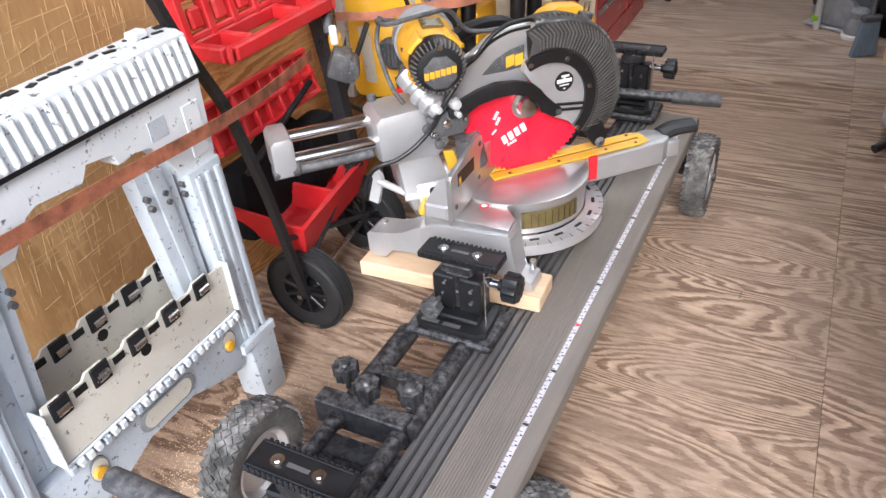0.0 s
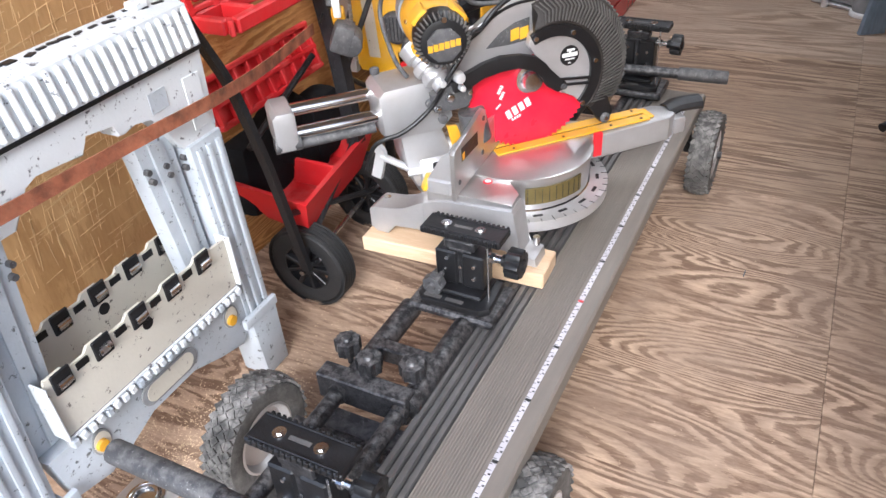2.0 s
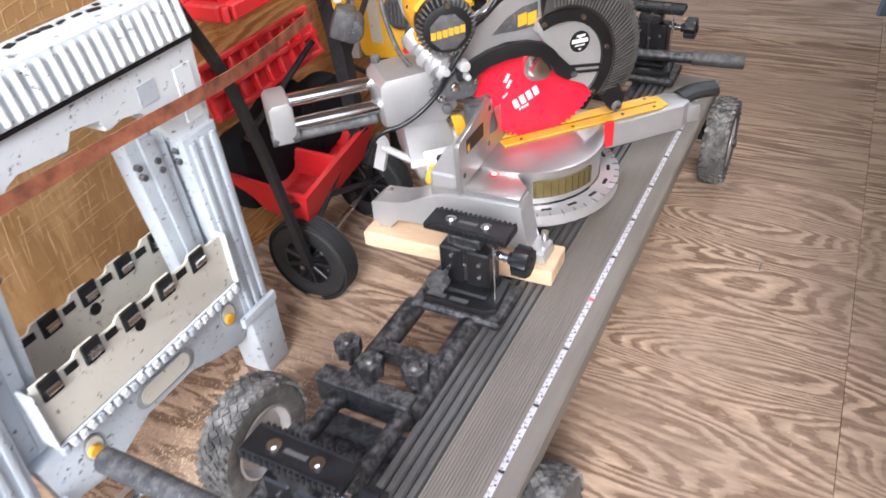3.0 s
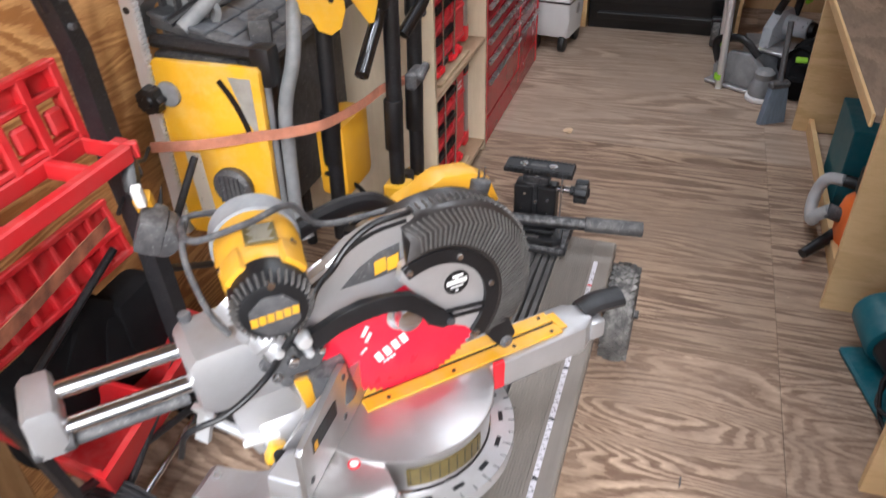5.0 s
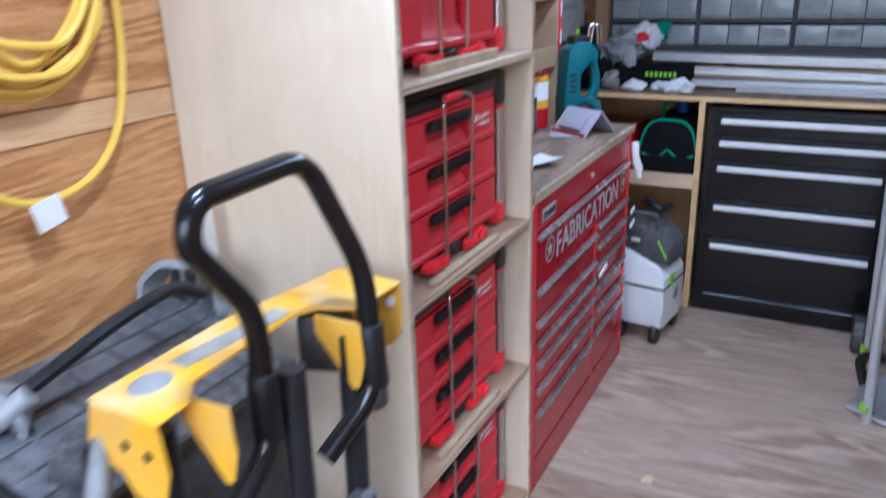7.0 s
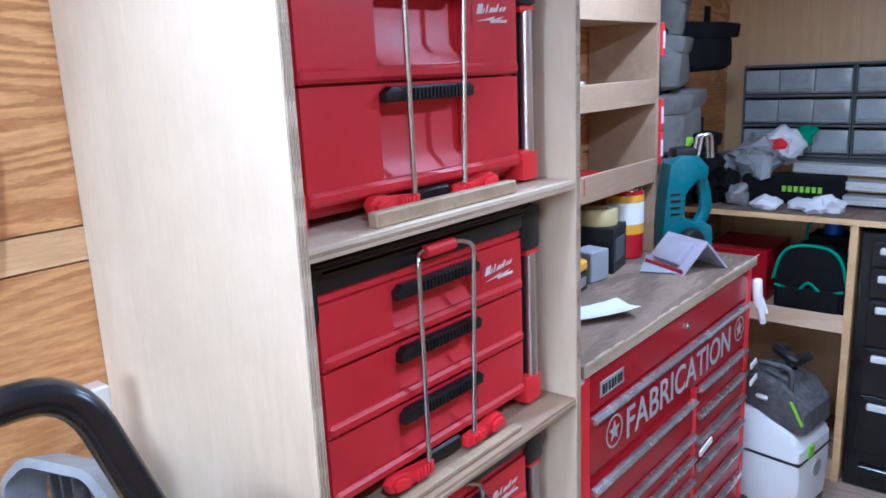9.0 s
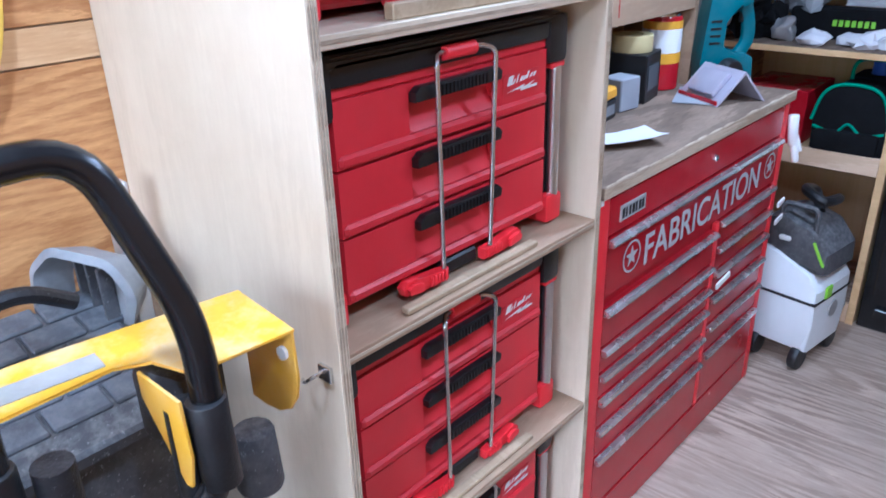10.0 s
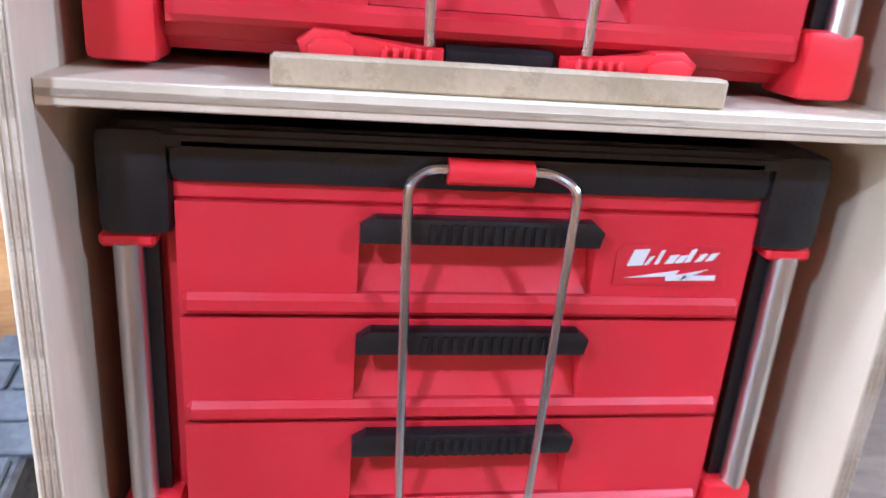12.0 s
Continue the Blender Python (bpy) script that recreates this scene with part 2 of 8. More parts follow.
M_PACK = paint("silvery_violet_blister", (0.42, 0.4, 0.48), 0.18, 0.2, 0.08)
M_STEEL = paint("bright_steel", (0.62, 0.62, 0.63), 0.22, 1.0, 0.08, 12, 0.03, 150)
M_CHROME = paint("polished_steel_rail", (0.75, 0.75, 0.76), 0.09, 1.0, 0.03, 8, 0.01, 80)
M_ALU = paint("cast_aluminium", (0.52, 0.52, 0.53), 0.36, 0.62, 0.1, 10, 0.12, 260, 0.35, (0.42, 0.38, 0.34))
M_ALUBRIGHT = paint("anodised_aluminium", (0.72, 0.73, 0.74), 0.3, 0.55, 0.06, 9, 0.03, 120)
M_TABLE = paint("milled_aluminium_table", (0.54, 0.53, 0.53), 0.36, 0.88, 0.08, 6, 0.05, 200, 0.3, (0.5, 0.4, 0.36))
M_YELLOW = paint("yellow_tool_plastic", (0.7, 0.36, 0.012), 0.42, 0, 0.08, 8, 0.08, 200, 0.28, (0.5, 0.42, 0.32))
# Pale dust amount covers whitish wear and the panel's white glare, painted in.
M_YELLOWSTEEL = paint("yellow_enamel_steel", (0.78, 0.43, 0.012), 0.42, 0, 0.1, 6, 0.04, 120, 0.75, (0.72, 0.62, 0.42))
M_BLADE = paint("red_coated_blade", (0.72, 0.012, 0.04), 0.28, 0.1, 0.08, 8, 0.03, 120, 0.15, (0.7, 0.4, 0.4))
M_GREYPLASTIC = paint("scuffed_grey_plastic", (0.45, 0.49, 0.53), 0.55, 0, 0.14, 7, 0.12, 140, 0.35, (0.36, 0.36, 0.36), wear=0.2, wear_col=(0.12, 0.125, 0.13))
M_WHITEPAINT = paint("chipped_white_paint", (0.66, 0.69, 0.71), 0.5, 0, 0.06, 6, 0.1, 120, 0.15, (0.5, 0.47, 0.42), wear=0.2, wear_col=(0.1, 0.1, 0.11))
M_CREAM = paint("chipped_cream_paint", (0.6, 0.57, 0.49), 0.5, 0, 0.06, 6, 0.1, 120, 0.2, (0.5, 0.45, 0.36), wear=0.12, wear_col=(0.16, 0.14, 0.12))
M_DECK = paint("grooved_brown_deck", (0.19, 0.168, 0.146), 0.6, 0.0, 0.12, 6, 0.1, 160, 0.25, (0.26, 0.22, 0.19), stretch=(8, 0.6, 8))
M_DECKDARK = paint("dark_deck_rail", (0.12, 0.117, 0.115), 0.5, 0.3, 0.2, 10, 0.1, 160, 0.4, (0.2, 0.19, 0.18), stretch=(6, 0.6, 6))
M_DARKGREY = paint("dusty_dark_grey_plastic", (0.06, 0.06, 0.064), 0.55, 0, 0.3, 18, 0.2, 160, 0.6, (0.3, 0.29, 0.28), wear=0.02, wear_col=(0.3, 0.3, 0.3))
M_MIDGREY = paint("mid_grey_plastic", (0.24, 0.25, 0.26), 0.5, 0, 0.25, 16, 0.15, 150, 0.5, (0.4, 0.39, 0.37))
M_WHITE = paint("white_plastic", (0.78, 0.78, 0.77), 0.45, 0, 0.05)
M_VACGREY = paint("pale_blue_grey_plastic", (0.8, 0.83, 0.85), 0.4, 0, 0.05, 5, 0.03, 80, 0.1)
M_PAPER = paint("white_paper", (0.7, 0.7, 0.74), 0.8, 0, 0.03)
M_TEAL = paint("teal_tool_plastic", (0.008, 0.115, 0.145), 0.4, 0, 0.12, 9, 0.06, 150, 0.25, (0.3, 0.32, 0.32))
M_GREEN = paint("lime_green_plastic", (0.3, 0.62, 0.03), 0.4, 0, 0.05)
M_BAGGREEN = paint("green_bag_piping", (0.02, 0.28, 0.16), 0.6, 0, 0.1)
M_ORANGE = paint("orange_plastic", (0.75, 0.16, 0.03), 0.4, 0, 0.08, 6, 0.05, 120, 0.15)
# Kept near-black and dull so the heap behind the bin reads as shade.
M_FABRIC = paint("black_work_fabric", (0.008, 0.008, 0.009), 0.9, 0, 0.3, 16, 0.5, 420, 0.05, (0.1, 0.1, 0.1), spec=0.12)
M_GREYFABRIC = paint("grey_work_fabric", (0.16, 0.155, 0.14), 0.95, 0, 0.25, 14, 0.5, 380, 0.3, (0.3, 0.28, 0.25))
M_STRAP = paint("faded_orange_strap", (0.5, 0.2, 0.12), 0.8, 0, 0.3, 18, 0.4, 500, 0.5, (0.55, 0.36, 0.28), stretch=(1, 1, 1))
M_STRAPDARK = paint("camouflage_brown_strap", (0.3, 0.1, 0.05), 0.8, 0, 0.6, 22, 0.4, 500, 0.45, (0.5, 0.3, 0.18))
M_CORDY = paint("yellow_cord", (0.75, 0.5, 0.06), 0.5, 0, 0.08)
M_CORDO = paint("orange_cord", (0.72, 0.14, 0.05), 0.5, 0, 0.08)
M_CORDG = paint("green_cord", (0.03, 0.32, 0.2), 0.5, 0, 0.08)
M_BIN = paint("translucent_grey_bin", (0.3, 0.33, 0.34), 0.15, 0, 0.15, 9, 0.05, 60)
M_BINFRAME = paint("dark_grey_bin_frame", (0.08, 0.085, 0.09), 0.5, 0, 0.15)
M_BLUE = paint("blue_plastic", (0.02, 0.08, 0.4), 0.4, 0, 0.1)
M_BLUEGREY = paint("blue_grey_brush", (0.17, 0.22, 0.28), 0.7, 0, 0.2, 14, 0.4, 300, stretch=(4, 4, 1))
M_LABELGOLD = paint("dull_gold_label", (0.13, 0.1, 0.035), 0.4, 0.3, 0.25, 30)
M_LETTER = paint("worn_grey_lettering", (0.52, 0.5, 0.52), 0.5, 0, 0.15, 30)
M_LABELGREY = paint("grey_label", (0.33, 0.32, 0.29), 0.5, 0, 0.2, 20)
M_CORRUGATED = paint("grey_card", (0.3, 0.31, 0.34), 0.8, 0, 0.1)
M_BOUNCE = paint("bounce_ground_grey", (0.06, 0.06, 0.06), 0.9, 0, 0.3, 12, 0.5, 200)
M_SAWDUST = paint("sawdust", (0.66, 0.52, 0.34), 0.95, 0, 0.2)
M_GUARD = paint("smoky_black_guard", (0.02, 0.017, 0.016), 0.32, 0, 0.25, 14, 0.1, 200, 0.25, (0.16, 0.14, 0.13))
M_RIB = paint("scuffed_rib_edges", (0.1, 0.095, 0.09), 0.35, 0, 0.3, 30, 0.1, 200)
M_CASTGREY = paint("dusty_slate_casting", (0.1, 0.105, 0.115), 0.5, 0.1, 0.25, 16, 0.2, 160, 0.5, (0.27, 0.27, 0.27))
M_TUBE = paint("brushed_post_tube", (0.6, 0.6, 0.6), 0.3, 0.95, 0.12, 10, 0.05, 150, stretch=(6, 6, 0.5))
M_RAISED = paint("scuffed_black_wheel_hub", (0.05, 0.05, 0.052), 0.4, 0, 0.2, 12, 0.1, 150, 0.3, (0.2, 0.2, 0.2))
M_PULL = paint("dulled_aluminium_pull", (0.6, 0.58, 0.58), 0.24, 0.85, 0.12, 9, 0.04, 120, 0.2)
M_HOSE = paint("pale_grey_hose", (0.5, 0.5, 0.49), 0.6, 0, 0.1)
# Tan board, its colour lowered to carry the shade in the cubby.
M_TANSHADE = plywood("shade_darkened_tan_board", (0.33, 0.22, 0.13), (0.46, 0.33, 0.21), (5.0, 1.0, 5.0), 5.0, 0.6, 0.2, 0.6, 0.1)
M_SCORE = paint("pale_score_line", (0.56, 0.39, 0.2), 0.7, 0, 0.15)


# ---- shape helpers ----
def box(bm, c, s, bevel=0.0, rot=None, seg=1):
    """A box of size s at c, its edges rounded by bevel; rot: a turn about its centre."""
    m = Matrix.Translation(c) @ (rot or Matrix.Identity(4)) @ Matrix.Diagonal((*s, 1))
    vs = bmesh.ops.create_cube(bm, size=1, matrix=m)["verts"]
    if bevel > 0:
        es = list({e for v in vs for e in v.link_edges})
        bmesh.ops.bevel(bm, geom=es, offset=min(bevel, min(s) * 0.45), segments=seg, affect="EDGES", profile=0.6)


def slab(bm, x0, x1, y0, y1, z0, z1, bevel=0.0, seg=1):
    box(bm, ((x0 + x1) / 2, (y0 + y1) / 2, (z0 + z1) / 2), (abs(x1 - x0), abs(y1 - y0), abs(z1 - z0)), bevel, None, seg)


def rod(bm, p, q, r, seg=16, r2=None, bevel=0.0):
    """A round bar from p to q."""
    p, q = Vector(p), Vector(q)
    m = Matrix.Translation((p + q) / 2) @ (q - p).to_track_quat("Z", "Y").to_matrix().to_4x4()
    vs = bmesh.ops.create_cone(bm, cap_ends=True, segments=seg, radius1=r, radius2=r if r2 is None else r2, depth=(q - p).length, matrix=m)["verts"]
    if bevel > 0:
        es = [e for e in {e for v in vs for e in v.link_edges} if any(len(f.verts) > 4 for f in e.link_faces)]
        bmesh.ops.bevel(bm, geom=es, offset=bevel, segments=2, affect="EDGES", profile=0.5)


def smooth(pts, n=6):
    """Points along a rounded way through pts."""
    pts = [Vector(p) for p in pts]
    if len(pts) < 3:
        return pts
    out = []
    q = [2 * pts[0] - pts[1], *pts, 2 * pts[-1] - pts[-2]]
    for i in range(1, len(q) - 2):
        a, b, c, d = q[i - 1 : i + 3]
        for k in range(n):
            u = k / n
            out.append(0.5 * (2 * b + (c - a) * u + (2 * a - 5 * b + 4 * c - d) * u**2 + (3 * b - a - 3 * c + d) * u**3))
    return [*out, pts[-1]]


def rounded(pts, r=0.04, n=5):
    """A way with straight runs and rounded corners."""
    pts = [Vector(p) for p in pts]
    out = [pts[0]]
    for a, b, c in zip(pts, pts[1:], pts[2:]):
        u, v = (a - b), (c - b)
        d = min(r, u.length * 0.45, v.length * 0.45)
        u, v = b + u.normalized() * d, b + v.normalized() * d
        for k in range(n + 1):
            s = k / n
            out.append(u * (1 - s) ** 2 + b * 2 * s * (1 - s) + v * s**2)
    return [*out, pts[-1]]


def sweep(bm, pts, section, up=(0, 0, 1), closed=False):
    """Carries a flat section (pairs: aside, upward) along pts."""
    pts = [Vector(p) for p in pts]
    rings, last = [], Vector(up)
    for i, p in enumerate(pts):
        a = pts[i - 1] if i or closed else p
        c = pts[(i + 1) % len(pts)] if i < len(pts) - 1 or closed else p
        way = (c - a).normalized()
        side = way.cross(last)
        if side.length < 1e-4:
            side = way.orthogonal()
        side.normalize()
        last = side.cross(way).normalized()
        rings.append([bm.verts.new(p + side * u + last * v) for u, v in section])
    k = len(section)
    loop = range(len(rings) if closed else len(rings) - 1)
    for i in loop:
        a, b = rings[i], rings[(i + 1) % len(rings)]
        for j in range(k):
            bm.faces.new((a[j], a[(j + 1) % k], b[(j + 1) % k], b[j]))
    if not closed:
        bm.faces.new(rings[0][::-1])
        bm.faces.new(rings[-1])


def ring(r, n=10):
    return [(r * math.cos(2 * math.pi * i / n), r * math.sin(2 * math.pi * i / n)) for i in range(n)]


def rect(w, h):
    return [(-w / 2, -h / 2), (w / 2, -h / 2), (w / 2, h / 2), (-w / 2, h / 2)]


def tube(bm, pts, r, n=10):
    sweep(bm, pts, ring(r, n))


def prism(bm, outline, depth, m=None, bevel=0.0):
    """An outline in x, y drawn out from z = 0 to depth, laid by m."""
    m = m or Matrix.Identity(4)
    lo = [bm.verts.new(m @ Vector((x, y, 0))) for x, y in outline]
    hi = [bm.verts.new(m @ Vector((x, y, depth))) for x, y in outline]
    n = len(outline)
    fs = [bm.faces.new(lo[::-1]), bm.faces.new(hi)]
    fs += [bm.faces.new((lo[i], lo[(i + 1) % n], hi[(i + 1) % n], hi[i])) for i in range(n)]
    if bevel > 0:
        es = list({e for f in fs[:2] for e in f.edges})
        bmesh.ops.bevel(bm, geom=es, offset=bevel, segments=2, affect="EDGES", profile=0.6)


def lathe(bm, profile, m=None, n=32, capped=True):
    """Turns a profile (radius, height) round z, laid by m."""
    m = m or Matrix.Identity(4)
    rings = []
    for r, h in profile:
        rings.append([bm.verts.new(m @ Vector((r * math.cos(2 * math.pi * i / n), r * math.sin(2 * math.pi * i / n), h))) for i in range(n)])
    for a, b in zip(rings, rings[1:]):
        for i in range(n):
            bm.faces.new((a[i], a[(i + 1) % n], b[(i + 1) % n], b[i]))
    if capped:
        bm.faces.new(rings[0][::-1])
        bm.faces.new(rings[-1])


def arc(r, a0, a1, n=16, cx=0.0, cy=0.0):
    return [(cx + r * math.cos(radians(a0 + (a1 - a0) * i / n)), cy + r * math.sin(radians(a0 + (a1 - a0) * i / n))) for i in range(n + 1)]


def part(name, bm, material, parent=None, label="", soft=True):
    bmesh.ops.recalc_face_normals(bm, faces=bm.faces[:])
    me = bpy.data.meshes.new(name)
    bm.to_mesh(me)
    bm.free()
    me.materials.append(material)
    if soft:
        me.polygons.foreach_set("use_smooth", [True] * len(me.polygons))
        me.set_sharp_from_angle(angle=radians(32))
    ob = new(name, me)
    ob.parent = parent
    return tagged(ob, label)


def made(build, *args, **kw):
    """A bmesh that one call of a shape helper fills."""
    bm = bmesh.new()
    build(bm, *args, **kw)
    return bm


def thing(name, at, label, category, group="", turn=0.0, kind=""):
    ob = new(name)
    ob.matrix_basis = pose(*at, 0, 0, turn)
    ob.empty_display_size = 0.05
    return tagged(ob, label, category, group, kind)


def structure(name, bm, material, label=""):
    return tagged(part(name, bm, material, None, label, False), label, kind="structure")


def writing(name, words, size, m, material, parent, depth=0.001):
    """Words in the built-in font as a mesh: x along the line, y up, laid by m."""
    cu = bpy.data.curves.new(name, "FONT")
    cu.body, cu.size, cu.extrude, cu.offset = words, size, depth, size * 0.01
    tmp = bpy.data.objects.new(name, cu)
    scene.collection.objects.link(tmp)
    me = bpy.data.meshes.new_from_object(tmp.evaluated_get(bpy.context.evaluated_depsgraph_get()))
    bpy.data.objects.remove(tmp)
    me.transform(m)
    me.materials.clear()
    me.materials.append(material)
    ob = new(name, me)
    ob.parent = parent
    return ob


# a plane that faces +x: its x runs along world y, its y up
FACE_X = Matrix(((0, 0, 1, 0), (1, 0, 0, 0), (0, 1, 0, 0), (0, 0, 0, 1)))
# a plane that faces -y: its x runs along world x, its y up
FACE_Y = Matrix(((1, 0, 0, 0), (0, 0, -1, 0), (0, 1, 0, 0), (0, 0, 0, 1)))

# ---- the trailer ----
# Unseen ground, added outside the open end to bounce light in.
structure("ground", made(slab, -60, 60, -80, 60, -0.62, -0.6), M_BOUNCE, "unseen grey ground added round the open trailer to bounce light")
floor = structure("floor", made(slab, LEFT - 0.05, RIGHT + 0.05, REAR, FRONT + 0.05, FLOOR - 0.1, FLOOR - 0.019), M_EDGE, "worn brown plywood floor of the trailer")
# plywood sheets of the floor, laid across it
for y0, y1 in ((REAR, 1.06), (1.061, 2.28), (2.281, 3.5), (3.501, 4.72), (4.721, FRONT)):
    for x0, x1 in ((LEFT, 0.235), (0.236, RIGHT)):
        part("floor_sheet", made(slab, x0, x1, y0, y1, FLOOR - 0.018, FLOOR, 0.0004), M_FLOOR if y0 < 2.2 else M_FLOORFAR if y0 < 3.4 else M_FLOORPALE, floor, soft=False)
structure("wall_west", made(slab, LEFT - 0.06, LEFT - 0.012, REAR, FRONT + 0.05, FLOOR - 0.1, ROOF), M_EDGE, "plywood-lined side wall of the trailer")
west = bpy.data.objects["wall_west"]
for y0, y1, z0, z1, mat in ((REAR, 1.345, FLOOR, ROOF, M_SCORED), (1.348, 2.9, FLOOR, 1.235, M_WALLPLY), (2.903, FRONT, FLOOR, 1.235, M_WALLPLY), (1.348, 2.9, 1.238, 1.292, M_STRIP), (1.348, 2.9, 1.295, ROOF, M_WALLPLY), (2.903, FRONT, 1.238, ROOF, M_WALLPLY)):
    part("wall_sheet", made(slab, LEFT - 0.012, LEFT, y0, y1, z0, z1, 0.001), mat, west, soft=False)
structure("wall_east", made(slab, RIGHT, RIGHT + 0.06, REAR, FRONT + 0.05, FLOOR - 0.1, ROOF), M_WALLPLY, "plywood side wall of the trailer")
north = structure("wall_north", made(slab, LEFT - 0.06, RIGHT + 0.06, FRONT, FRONT + 0.06, FLOOR - 0.1, ROOF), M_PANEL, "oak-coloured panelled front wall of the trailer")
for x in (-0.72, 0.1):
    part("batten", made(slab, x, x + 0.05, FRONT - 0.008, FRONT - 0.001, 1.0, ROOF), M_TOP, north, soft=False)
# Roof stays out of view; its grey is set to cut fill light.
structure("ceiling", made(slab, LEFT - 0.06, RIGHT + 0.06, REAR, FRONT + 0.06, ROOF, ROOF + 0.05), M_CEIL, "plain unseen roof of the trailer, grey to cut fill light")

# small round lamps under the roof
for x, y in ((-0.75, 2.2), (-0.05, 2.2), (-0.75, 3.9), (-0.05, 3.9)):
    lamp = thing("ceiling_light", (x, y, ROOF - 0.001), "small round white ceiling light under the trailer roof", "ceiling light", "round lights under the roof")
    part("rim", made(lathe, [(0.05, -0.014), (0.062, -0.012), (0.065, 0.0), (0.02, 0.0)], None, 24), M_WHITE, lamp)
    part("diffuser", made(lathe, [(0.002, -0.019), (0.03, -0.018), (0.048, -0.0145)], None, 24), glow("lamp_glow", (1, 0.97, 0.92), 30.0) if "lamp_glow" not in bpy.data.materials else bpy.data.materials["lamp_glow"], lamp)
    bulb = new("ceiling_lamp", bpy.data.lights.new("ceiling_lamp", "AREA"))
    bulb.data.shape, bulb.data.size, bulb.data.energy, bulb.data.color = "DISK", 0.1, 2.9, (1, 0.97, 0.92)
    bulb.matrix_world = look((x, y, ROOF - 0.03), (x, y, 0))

# ---- plywood rack with four drawer boxes ----
SHELF_Y0, SHELF_Y1, SHELF_X = 2.64, 3.325, -0.862
LEVELS = (0.02, 0.445, 0.875, 1.305)
unit = thing("tool_box_rack", (-1.1, 2.98, FLOOR), "tall pale birch plywood rack holding red drawer boxes", "rack")


def local(bm, ob):
    bm.transform(Matrix.Translation(-Vector(ob.location)))
    return bm


for y in (SHELF_Y0, SHELF_Y1 - 0.018):
    part("side_panel", local(made(slab, LEFT + 0.003, SHELF_X + (0.022 if y < 3 else 0), y, y + 0.018, FLOOR, ROOF - 0.01, 0.001), unit), M_BIRCH, unit)
    edge = SHELF_X + (0.022 if y < 3 else 0)
    bm = bmesh.new()
    for k in range(3):
        slab(bm, edge + 0.0003, edge + 0.0012, y + 0.003 + k * 0.005, y + 0.0055 + k * 0.005, FLOOR, ROOF - 0.01)
    part("edge_ply", local(bm, unit), M_EDGE, unit)
for z in LEVELS:
    # the lower shelves share the cubby's shade-darkened tan
    part("shelf", local(made(slab, LEFT + 0.003, SHELF_X - 0.001, SHELF_Y0 + 0.0185, SHELF_Y1 - 0.0185, z - 0.018, z, 0.001), unit), M_BIRCH if z > 1 else M_TANSHADE, unit)
    part("cleat", local(made(slab, SHELF_X - 0.03, SHELF_X - 0.012, SHELF_Y0 + 0.165, SHELF_Y1 - 0.19, z + 0.0005, z + (0.022 if z > 1 else 0.011), 0.002), unit), M_CLEAT, unit)
    bm = bmesh.new()
    slab(bm, SHELF_X - 0.0008, SHELF_X + 0.0004, SHELF_Y0 + 0.02, SHELF_Y1 - 0.02, z - 0.0115, z - 0.0065)
    part("edge_ply", local(bm, unit), M_EDGE, unit)


